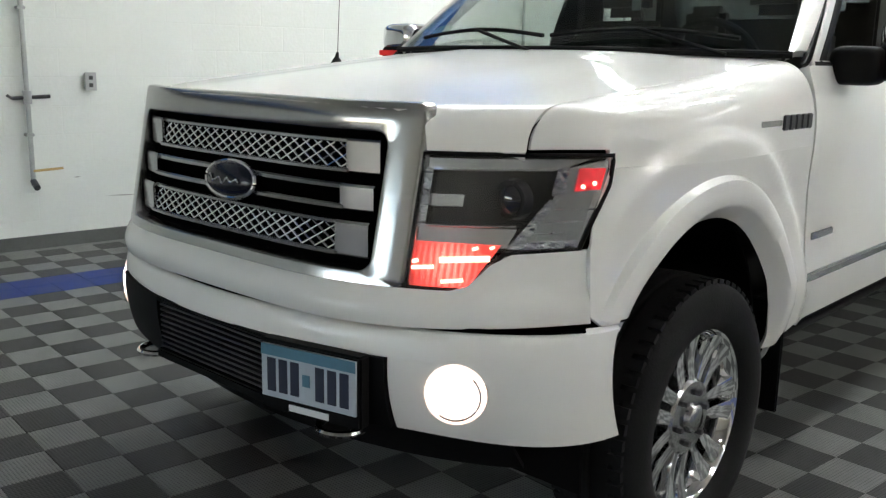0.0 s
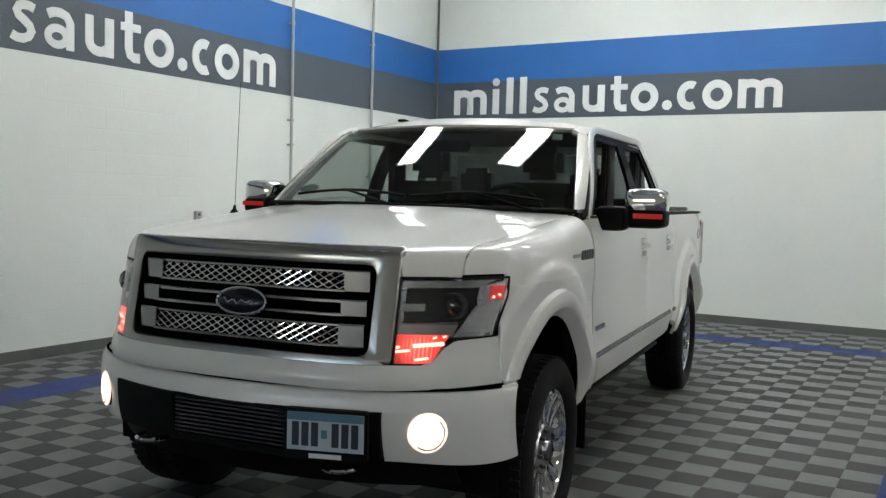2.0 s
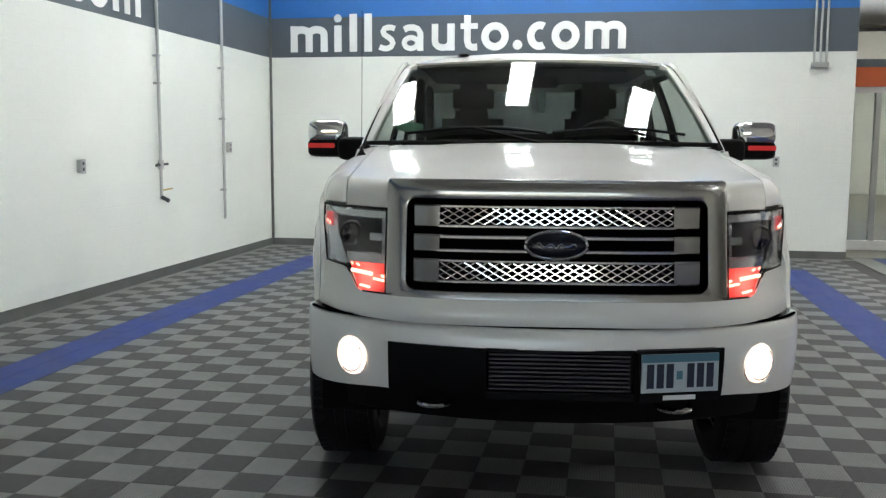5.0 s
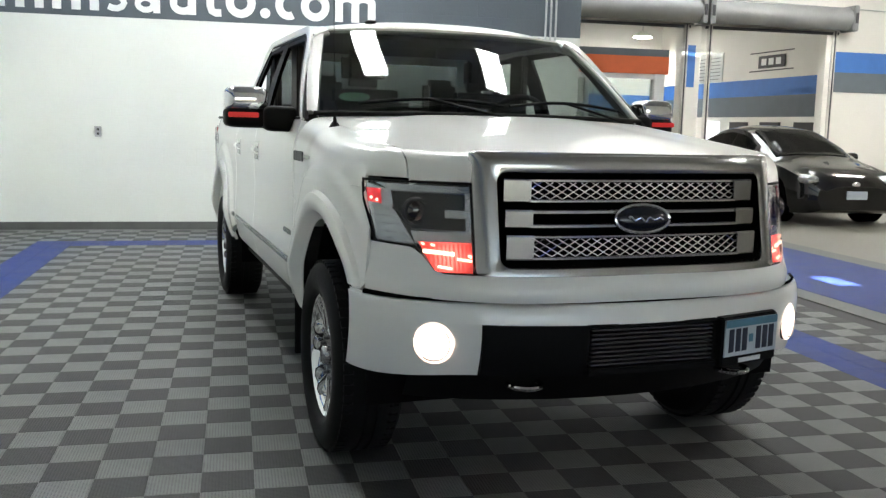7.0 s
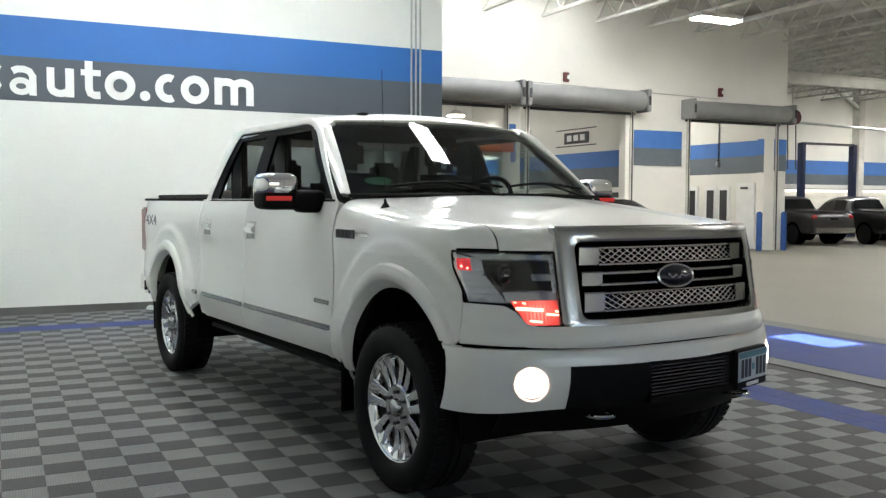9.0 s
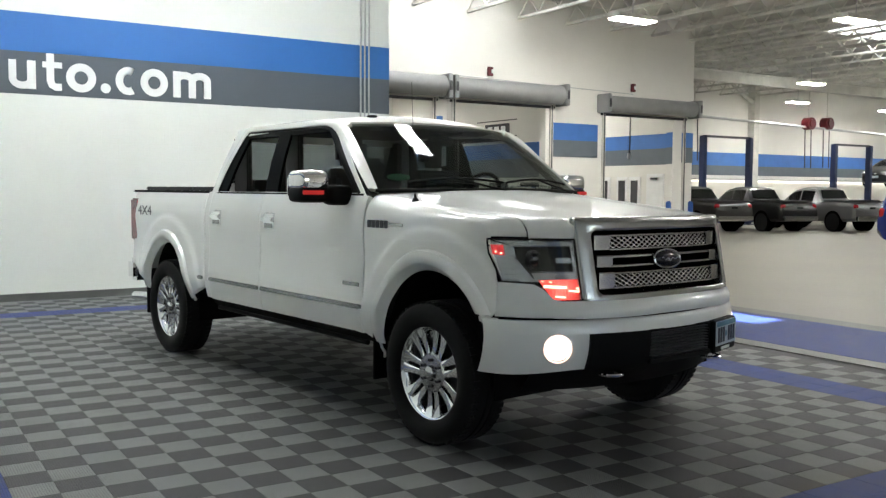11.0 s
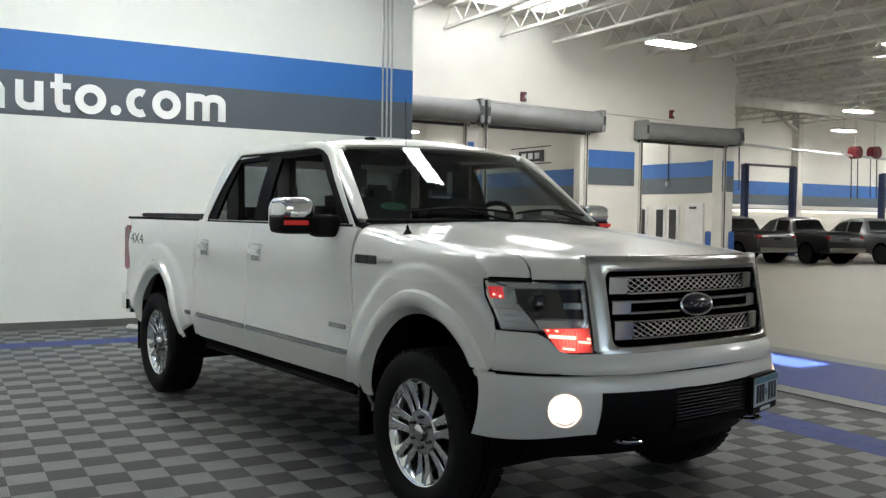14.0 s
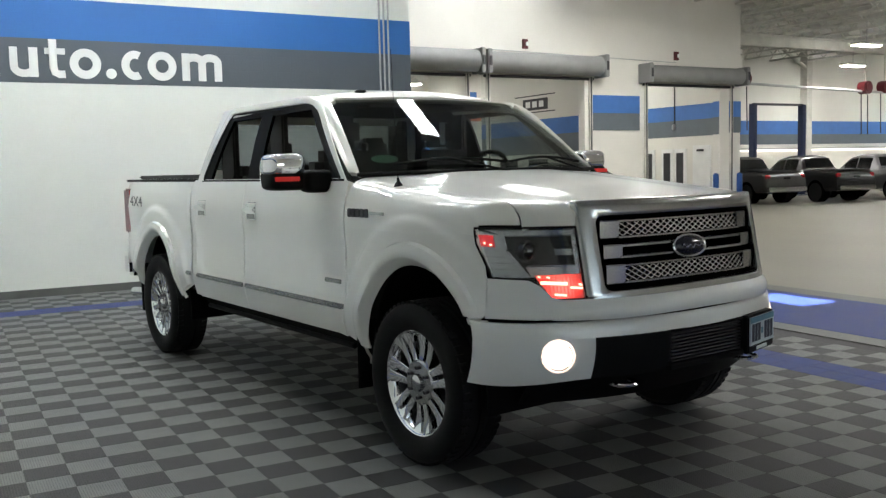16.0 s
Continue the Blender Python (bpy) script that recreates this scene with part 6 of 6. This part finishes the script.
lift(24.46, 27.3, 25.5, 3.70)
lift(32.7, 35.4, 25.5, 3.62)
lift(37.2, 40.0, 25.5, 3.62)
bm = bmesh.new()
bar(bm, (18.0, 27.0, 4.70), (45.0, 27.0, 4.02), 0.06, 10)
tagged(part("service_pipe", bm, CONDUIT, None, "long white overhead service pipe"), "", "pipe")
for x, z in ((25.3, 4.70), (32.6, 4.50), (33.9, 4.56)):
    ob = thing("hose_reel", "red overhead hose reel with hanging hoses", "hose reel", "hose reels", at=pose(x, 27.0, z))
    bm = bmesh.new()
    bar(bm, (0, -0.2, 0), (0, 0.2, 0), 0.29, 24)
    bar(bm, (0, -0.26, 0), (0, -0.2, 0), 0.20, 24)
    part("reel", bm, RED_PAINT, ob, smooth=True)
    for dx in (-0.25, 0.2):
        bm = bmesh.new()
        bar(bm, (dx, 0, -0.3), (dx + 0.05, 0, -2.1), 0.025, 6)
        part("hose", bm, DARK_METAL, ob)
    bm = bmesh.new()
    bar(bm, (0, 0, 0.3), (0, 0, ROOF - z), 0.03, 6)
    part("hanger", bm, STEEL_WHITE, ob)


FAR_GLASS = material("far_glass", (0.008, 0.009, 0.010), 0.06, vary=0.1, bump=0, spec=0.4)
SILVER = material("silver_paint", (0.15, 0.15, 0.15), 0.3, metal=0.5, vary=0.03, coat=0.8, bump=0)
CHARCOAL = material("charcoal_paint", (0.014, 0.0145, 0.015), 0.3, metal=0.3, vary=0.05, coat=0.8, bump=0)
STONE = material("stone_paint", (0.055, 0.054, 0.051), 0.3, metal=0.4, vary=0.04, coat=0.8, bump=0)
DKRED = material("maroon_paint", (0.022, 0.010, 0.010), 0.3, metal=0.2, vary=0.04, coat=0.8, bump=0)
BLUE_PAINT = material("blue_car_paint", (0.010, 0.022, 0.16), 0.25, metal=0.3, vary=0.03, coat=1.0, bump=0)
BLACK_PAINT = material("black_car_paint", (0.003, 0.003, 0.0035), 0.10, vary=0.05, coat=0.6, bump=0, spec=0.4)
def far_car(m, paint, label, stations, screen_x, door_x, length, name="parked_car", wheel_r=0.315, rear=0.88):
    """A parked car, nose at x = 0. stations: x, half width, sill, belt, roof, roof half width."""
    ob = thing(name, label, "car", at=m)
    S = np.array(stations)
    xs = np.linspace(0, length, 61)
    G = np.stack([np.interp(xs, S[:, 0], S[:, k]) for k in range(1, 6)], 1)
    for _ in range(2):
        G[1:-1] = (G[:-2] + 2 * G[1:-1] + G[2:]) / 4

    def at(x):
        return [float(np.interp(x, xs, G[:, k])) for k in range(5)]

    def side(x, u):
        """Glass house side: u = 0 belt, 1 roof edge."""
        w, z0, zb, zr, wr = at(x)
        return Vector((x, lerp(w * 0.955, wr, u) + 0.02 * math.sin(math.pi * u), lerp(zb, zr - 0.05, u)))

    def top(x, v):
        w, z0, zb, zr, wr = at(x)
        return Vector((x, v * wr, zr + 0.016 - 0.05 * abs(v) ** 3))

    rings = []
    for x in xs:
        w, z0, zb, zr, wr = at(x)
        half = [Vector((x, w * 0.88, z0)), Vector((x, w * 0.985, z0 + 0.12)), Vector((x, w, lerp(z0, zb, 0.45))), Vector((x, w * 0.99, lerp(z0, zb, 0.75))), Vector((x, w * 0.985, lerp(z0, zb, 0.85))), side(x, 0), side(x, 0.5), side(x, 1), top(x, 0.75), top(x, 0.4), top(x, 0.0)]
        rings.append(half + [Vector((p.x, -p.y, p.z)) for p in half[-2::-1]])
    bm = bmesh.new()
    vs = [[bm.verts.new(p) for p in r] for r in rings]
    for p, q in zip(vs, vs[1:]):
        for i in range(len(p) - 1):
            bm.faces.new((p[i], p[i + 1], q[i + 1], q[i]))
        bm.faces.new((p[-1], p[0], q[0], q[-1]))
    bm.faces.new(vs[0])
    bm.faces.new(vs[-1][::-1])
    bmesh.ops.recalc_face_normals(bm, faces=bm.faces)
    part("body", bm, paint, ob, smooth=True)

    def sheet(name, P, mat, label=""):
        bm = bmesh.new()
        g = [[bm.verts.new(p) for p in r] for r in P]
        for p, q in zip(g, g[1:]):
            for i in range(len(p) - 1):
                bm.faces.new((p[i], p[i + 1], q[i + 1], q[i]))
        r = bmesh.ops.solidify(bm, geom=bm.faces[:], thickness=0.004)
        bmesh.ops.recalc_face_normals(bm, faces=bm.faces)
        part(name, bm, mat, ob, label, smooth=True)

    x0, x1 = screen_x
    sheet("windscreen", [[top(lerp(x0, x1, i / 8), v) + Vector((-0.006, 0, 0.008)) for v in [-0.86 + 1.72 * j / 10 for j in range(11)]] for i in range(9)], FAR_GLASS)
    for s in (-1, 1):
        for a, b in zip(door_x, door_x[1:]):
            rows = []
            for i in range(9):
                x = lerp(a + 0.03, b - 0.03, i / 8)
                rows.append([Vector((p.x, s * (p.y + 0.006), p.z)) for p in (side(x, u) for u in (0.10, 0.35, 0.6, 0.86))])
            sheet("side_window", rows, FAR_GLASS)
        w, z0, zb, zr, wr = at(0.32)
        bm = pebble(bmesh.new(), (0.34, s * w * 0.80, zb - 0.05), (0.25, 0.14, 0.085), 2.4)
        part("headlamp", bm, REFLECTOR, ob, "clear headlamp", smooth=True)
        bm = pebble(bmesh.new(), (0.13, s * 0.60, 0.36), (0.05, 0.07, 0.06), 2.2)
        part("fog_lamp", bm, REFLECTOR, ob, smooth=True)
        w, z0, zb, zr, wr = at(length - 0.12)
        part("tail_lamp", pebble(bmesh.new(), (length - 0.12, s * w * 0.86, zb - 0.12), (0.10, 0.12, 0.13), 3), RED_REFLECT, ob, smooth=True)
        w, z0, zb, zr, wr = at(x0 + 0.35)
        part("door_mirror", pebble(bmesh.new(), (x0 + 0.42, s * (w + 0.06), zb + 0.06), (0.07, 0.10, 0.07), 2.6), paint, ob, smooth=True)
        for x in (0.90, length - rear):
            r = wheel_r
            # black drum in place of the shade in the wheel arch
            bm = bmesh.new()
            bar(bm, (x, s * 0.62, r + 0.045), (x, s * (at(x)[0] + 0.004), r + 0.045), r + 0.05, 32)
            part("wheel_opening", bm, HOLLOW_SHADE, ob, smooth=True)
            bm = bmesh.new()
            bar(bm, (x, s * 0.66, r), (x, s * (at(x)[0] + 0.008), r), r, 28)
            wh = part("wheel", bm, RUBBER, ob, smooth=True, bevel=0.02)
            bm = bmesh.new()
            bar(bm, (x, s * at(x)[0], r), (x, s * (at(x)[0] + 0.014), r), r * 0.56, 20, r * 0.40)
            part("rim", bm, CONDUIT, wh, smooth=True)
    part("lower_grille", pebble(bmesh.new(), (0.10, 0, 0.30), (0.06, 0.46, 0.07), 4), HOLLOW_SHADE, ob, smooth=True)
    bm = bmesh.new()
    box(bm, -0.03, 0.03, -0.16, 0.16, 0.42, 0.54)
    part("number_plate", bm, PLATE_WHITE, ob, "blank pale number plate", bevel=0.004)
    part("badge", pebble(bmesh.new(), (0.03, 0, 0.63), (0.03, 0.07, 0.05), 2), CHROME, ob, smooth=True)
    return ob


PICKUP = [(0.0, 0.80, 0.45, 0.95, 1.0, 0.70), (0.15, 0.92, 0.40, 1.06, 1.10, 0.80), (1.3, 0.98, 0.40, 1.16, 1.22, 0.86), (1.5, 0.98, 0.42, 1.17, 1.30, 0.84), (2.1, 0.98, 0.42, 1.18, 1.80, 0.72), (2.6, 0.98, 0.42, 1.19, 1.90, 0.70), (3.4, 0.98, 0.42, 1.20, 1.88, 0.70),
          (3.62, 0.98, 0.42, 1.22, 1.60, 0.76), (3.74, 0.98, 0.42, 1.24, 1.30, 0.86), (3.9, 0.98, 0.42, 1.25, 1.285, 0.88), (5.68, 0.97, 0.45, 1.25, 1.285, 0.88), (5.77, 0.95, 0.50, 1.20, 1.24, 0.86), (5.8, 0.93, 0.55, 1.0, 1.04, 0.84)]
for x, y, paint, lab in ((25.4, 19.2, SILVER, "silver crew cab pickup parked in the service hall"), (23.1, 20.5, CHARCOAL, "charcoal crew cab pickup parked in the service hall"),
                         (20.9, 21.5, STONE, "stone grey pickup parked in the service hall"), (18.7, 22.8, DKRED, "dark maroon pickup parked in the service hall"), (28.4, 21.6, CHARCOAL, "charcoal pickup parked near the lifts")):
    pk = far_car(pose(x, y, hall_z(x), 0, 0, -100) @ Matrix.Scale(0.84, 4) @ Matrix.Translation((-4.6, 0, 0)), paint, lab, PICKUP, (1.42, 2.12), (1.86, 2.62, 3.42), 5.8, "parked_pickup", 0.40, 1.2)
    tagged(pk, "", "truck", "parked pickups")
    bm = bmesh.new()
    box(bm, 5.74, 5.92, -0.90, 0.90, 0.50, 0.68)
    part("rear_bumper", bm, CHROME, pk, bevel=0.03, smooth=True)
    bm = bmesh.new()
    box(bm, 3.84, 5.66, -0.78, 0.78, 1.295, 1.325)
    part("bed_cover", bm, VINYL, pk, bevel=0.01)
    bm = bmesh.new()
    vs = [bm.verts.new(p) for p in ((3.745, -0.70, 1.40), (3.745, 0.70, 1.40), (3.535, 0.62, 1.76), (3.535, -0.62, 1.76))]
    r = bmesh.ops.extrude_face_region(bm, geom=[bm.faces.new(vs)])
    bmesh.ops.translate(bm, vec=(0.03, 0, 0.016), verts=[v for v in r["geom"] if isinstance(v, bmesh.types.BMVert)])
    bmesh.ops.recalc_face_normals(bm, faces=bm.faces)
    part("rear_window", bm, FAR_GLASS, pk)
    bm = bmesh.new()
    box(bm, 5.79, 5.812, -0.16, 0.16, 0.98, 1.06)
    part("tailgate_handle", bm, BLACK, pk, bevel=0.006)
HATCH = [(0.0, 0.62, 0.26, 0.56, 0.59, 0.48), (0.10, 0.72, 0.20, 0.66, 0.70, 0.58), (0.5, 0.84, 0.17, 0.80, 0.845, 0.70), (1.0, 0.865, 0.17, 0.90, 0.95, 0.76), (1.25, 0.87, 0.17, 0.93, 1.03, 0.75),
         (1.7, 0.87, 0.17, 0.95, 1.24, 0.69), (2.2, 0.87, 0.17, 0.96, 1.43, 0.63), (2.7, 0.87, 0.17, 0.97, 1.49, 0.60), (3.2, 0.87, 0.17, 0.98, 1.45, 0.60), (3.8, 0.86, 0.18, 1.0, 1.30, 0.60), (4.25, 0.82, 0.20, 1.02, 1.12, 0.62), (4.42, 0.76, 0.28, 0.98, 1.02, 0.60), (4.46, 0.70, 0.40, 0.75, 0.80, 0.55)]
far_car(pose(7.58, 9.95, hall_z(7), 0, 0, 86), BLACK_PAINT, "glossy black hatchback parked on the hall floor", HATCH, (1.22, 2.20), (1.72, 2.55, 3.35, 3.85), 4.46)
WAGON = [(0.0, 0.66, 0.32, 0.72, 0.75, 0.52), (0.10, 0.76, 0.26, 0.86, 0.90, 0.62), (0.5, 0.88, 0.22, 0.98, 1.03, 0.74), (1.25, 0.92, 0.22, 1.06, 1.12, 0.80), (1.6, 0.92, 0.22, 1.08, 1.36, 0.74), (2.1, 0.92, 0.22, 1.10, 1.62, 0.68), (3.0, 0.92, 0.22, 1.10, 1.67, 0.66), (4.2, 0.91, 0.22, 1.12, 1.62, 0.66), (4.55, 0.88, 0.26, 1.12, 1.40, 0.66), (4.68, 0.84, 0.32, 1.08, 1.14, 0.66), (4.72, 0.78, 0.45, 0.80, 0.84, 0.62)]
far_car(pose(19.5, 6.75, hall_z(18), 0, 0, 120), BLUE_PAINT, "bright blue wagon parked in the service hall", WAGON, (1.28, 2.02), (1.66, 2.5, 3.4, 4.3), 4.72, "parked_wagon")
far_car(pose(37.2, 26.6, 1.55, 0, 0, 10), CHARCOAL, "dark car raised on a two-post lift", HATCH, (1.22, 2.20), (1.72, 2.55, 3.35, 3.85), 4.46, "lifted_car")

# ---- roof joists, hall lamps ----
def joist(x, y0, y1, z0=5.95, z1=6.55):
    """An open-web joist along y."""
    bm = bmesh.new()
    box(bm, x - 0.05, x + 0.05, y0, y1, z0, z0 + 0.07)
    box(bm, x - 0.05, x + 0.05, y0, y1, z1 - 0.07, z1)
    n = int((y1 - y0) / 0.9)
    for i in range(n):
        ya, yb = y0 + (y1 - y0) * i / n, y0 + (y1 - y0) * (i + 1) / n
        ym = (ya + yb) / 2
        bar(bm, (x, ya, z0 + 0.05), (x, ym, z1 - 0.05), 0.022, 5)
        bar(bm, (x, ym, z1 - 0.05), (x, yb, z0 + 0.05), 0.022, 5)
    tagged(part("roof_joist", bm, STEEL_WHITE, None, "white painted open-web steel roof joist"), "", "joist", "roof joists")


for i in range(17):
    x = 6.4 + i * 1.55
    if x < 17.0:
        joist(x, -4.0, YC - 0.02)
    else:
        joist(x, 2.0, YD - 0.02)
for y in (8.0, 23.0):
    bm = bmesh.new()
    box(bm, 3.0 if y < 18 else 17.7, 45, y - 0.12, y + 0.12, 5.50, 5.56)
    box(bm, 3.0 if y < 18 else 17.7, 45, y - 0.12, y + 0.12, 5.88, 5.94)
    box(bm, 3.0 if y < 18 else 17.7, 45, y - 0.02, y + 0.02, 5.56, 5.88)
    tagged(part("roof_girder", bm, STEEL_WHITE, None, "white steel girder carrying the joists"), "", "girder", "roof girders")


def hall_lamp(x, y, z):
    ob = thing("hall_lamp", "bright rectangular high-bay lamp, lit", "light", "hall lamps", at=pose(x, y, z, 0, 0, 0))
    bm = bmesh.new()
    box(bm, -0.62, 0.62, -0.22, 0.22, 0.0, 0.10)
    part("housing", bm, STEEL_WHITE, ob, bevel=0.015)
    bm = bmesh.new()
    box(bm, -0.58, 0.58, -0.19, 0.19, -0.03, -0.002)
    part("lens", bm, HALL_LAMP, ob, "glowing white lens")
    bm = bmesh.new()
    bar(bm, (0, 0, 0.1), (0, 0, ROOF - z), 0.012, 6)
    part("hanger", bm, GALV, ob)


for x, y, z in ((11.6, 14.3, 5.4), (25.4, 20.7, 5.4), (30.9, 26.2, 5.4), (15.8, 11.1, 5.4), (9.5, 5.0, 5.4), (21.5, 5.0, 5.4), (35.0, 20.0, 5.4), (20.5, 27.0, 5.4), (7.0, 23.5, 5.0), (14.8, 24.0, 5.0), (9.5, -3.0, 5.4), (30, 10, 5.4), (38.0, 26.5, 5.4), (42.0, 22.0, 5.4)):
    hall_lamp(x, y, z)

HALL = False


def round_lamp(x, y, z):
    ob = thing("round_lamp", "round white room lamp, lit", "light", "hall lamps", at=pose(x, y, z))
    bm = bmesh.new()
    bar(bm, (0, 0, 0.02), (0, 0, 0.20), 0.30, 32, 0.12)
    part("housing", bm, STEEL_WHITE, ob, smooth=True)
    bm = bmesh.new()
    bar(bm, (0, 0, 0.0), (0, 0, 0.019), 0.27, 32)
    part("lens", bm, HALL_LAMP, ob, "glowing white lens")
    bm = bmesh.new()
    bar(bm, (0, 0, 0.2), (0, 0, ROOF - z), 0.012, 6)
    part("hanger", bm, GALV, ob)


round_lamp(11.03, 24.0, 4.22)
# ---- bay floor: interlocking tiles, the nearest as pieces of their own ----
PITCH, X0, Y0 = 0.2, -3.165, 0.97
XR = 3.235


def tile_kind(i, j):
    """0 light, 1 dark, 2 blue. i, j count squares from the grid's origin."""
    x, y = X0 + (i + 0.5) * PITCH, Y0 + (j + 0.5) * PITCH
    xr, yf, yb = X0 + 5.2, Y0 - 1.8, Y0 + 6.4
    if (X0 - 0.4 < x < X0 or xr < x < xr + 0.4) and yf - 0.4 < y < yb + 0.4:
        return 2
    if X0 - 0.4 < x < xr + 0.4 and (yb < y < yb + 0.4 or yf - 0.4 < y < yf):
        return 2
    return (i + j) % 2


def tile_mesh():
    me = bpy.data.meshes.new("tile")
    h, c, d = PITCH / 2 - 0.0005, 0.0022, 0.010
    v = [(sx * (h - c), sy * (h - c), 0) for sx, sy in ((-1, -1), (1, -1), (1, 1), (-1, 1))]
    v += [(sx * h, sy * h, -c * 0.7) for sx, sy in ((-1, -1), (1, -1), (1, 1), (-1, 1))]
    v += [(sx * h, sy * h, -d) for sx, sy in ((-1, -1), (1, -1), (1, 1), (-1, 1))]
    f = [(0, 1, 2, 3)] + [(a + 4, (a + 1) % 4 + 4, (a + 1) % 4, a) for a in range(4)] + [(a + 8, (a + 1) % 4 + 8, (a + 1) % 4 + 4, a + 4) for a in range(4)]
    return v, f


TV, TF = tile_mesh()
TILE_MATS = (TILE_LIGHT, TILE_DARK, TILE_BLUE)
near_mesh = []
for m in TILE_MATS:
    me = bpy.data.meshes.new("tile")
    me.from_pydata(TV, [], TF)
    me.materials.append(m)
    near_mesh.append(me)
joined = ([], [], [])
i0, i1 = math.floor((XA - X0) / PITCH), math.floor((XR - X0) / PITCH)
j0, j1 = math.floor((-6.5 - Y0) / PITCH), math.floor((YB - Y0) / PITCH)
rng = random.Random(4)
for i in range(i0, i1 + 1):
    for j in range(j0, j1 + 1):
        x, y = X0 + (i + 0.5) * PITCH, Y0 + (j + 0.5) * PITCH
        if x - 0.1 < XA or y + 0.1 > YB or x + 0.1 > XR:
            continue
        k = tile_kind(i, j)
        if -2.5 < x < -1.0 and -0.1 < y < 5.0 or 1.2 < x < 3.1 and -0.7 < y < 1.2:
            ob = new("tile", near_mesh[k])
            ob.parent = bay_floor
            ob.location = (x, y, rng.uniform(-0.0006, 0.0004))
        else:
            joined[k].append((x, y, rng.uniform(-0.0006, 0.0004)))
for k, name in enumerate(("light_tiles", "dark_tiles", "blue_tiles")):
    vs, fs = [], []
    for x, y, z in joined[k]:
        n = len(vs)
        vs += [(a + x, b + y, c + z) for a, b, c in TV]
        fs += [tuple(q + n for q in f) for f in TF]
    me = bpy.data.meshes.new(name)
    me.from_pydata(vs, [], fs)
    me.materials.append(TILE_MATS[k])
    ob = new(name, me)
    ob.parent = bay_floor
    tagged(ob, kind="stuff")
# plain strips that close the tiled field against the walls
for a in ((XA, X0 - 6 * PITCH, -9, YB), (X0 - 6 * PITCH, XR, Y0 + 39 * PITCH, YB)):
    slab("tile_margin", *a, -0.0115, -0.0015, TILE_LIGHT, parent=bay_floor)
# edging ramps and the blue walkway beside the field
def ramp(name, x0, x1, z0, z1, mat, label):
    bm = bmesh.new()
    v = [bm.verts.new(p) for p in ((x0, -9, -0.011), (x1, -9, -0.011), (x1, -9, z1), (x0, -9, z0), (x0, 11.2, -0.011), (x1, 11.2, -0.011), (x1, 11.2, z1), (x0, 11.2, z0))]
    for f in ((0, 1, 2, 3), (7, 6, 5, 4), (3, 2, 6, 7), (1, 5, 6, 2), (0, 3, 7, 4), (0, 4, 5, 1)):
        bm.faces.new([v[q] for q in f])
    bmesh.ops.recalc_face_normals(bm, faces=bm.faces)
    part(name, bm, mat, bay_floor, label)


ramp("edge_strip", XR, XR + 0.28, 0.0, -0.008, EDGING, "dark grey ramp edging of the tiled floor")
ramp("blue_walkway", XR + 0.28, XW - 0.30, -0.006, -0.006, TILE_BLUE, "blue tiled walkway")
ramp("edge_strip", XW - 0.30, XW, -0.006, 0.0, EDGING, "dark grey ramp edging of the tiled floor")
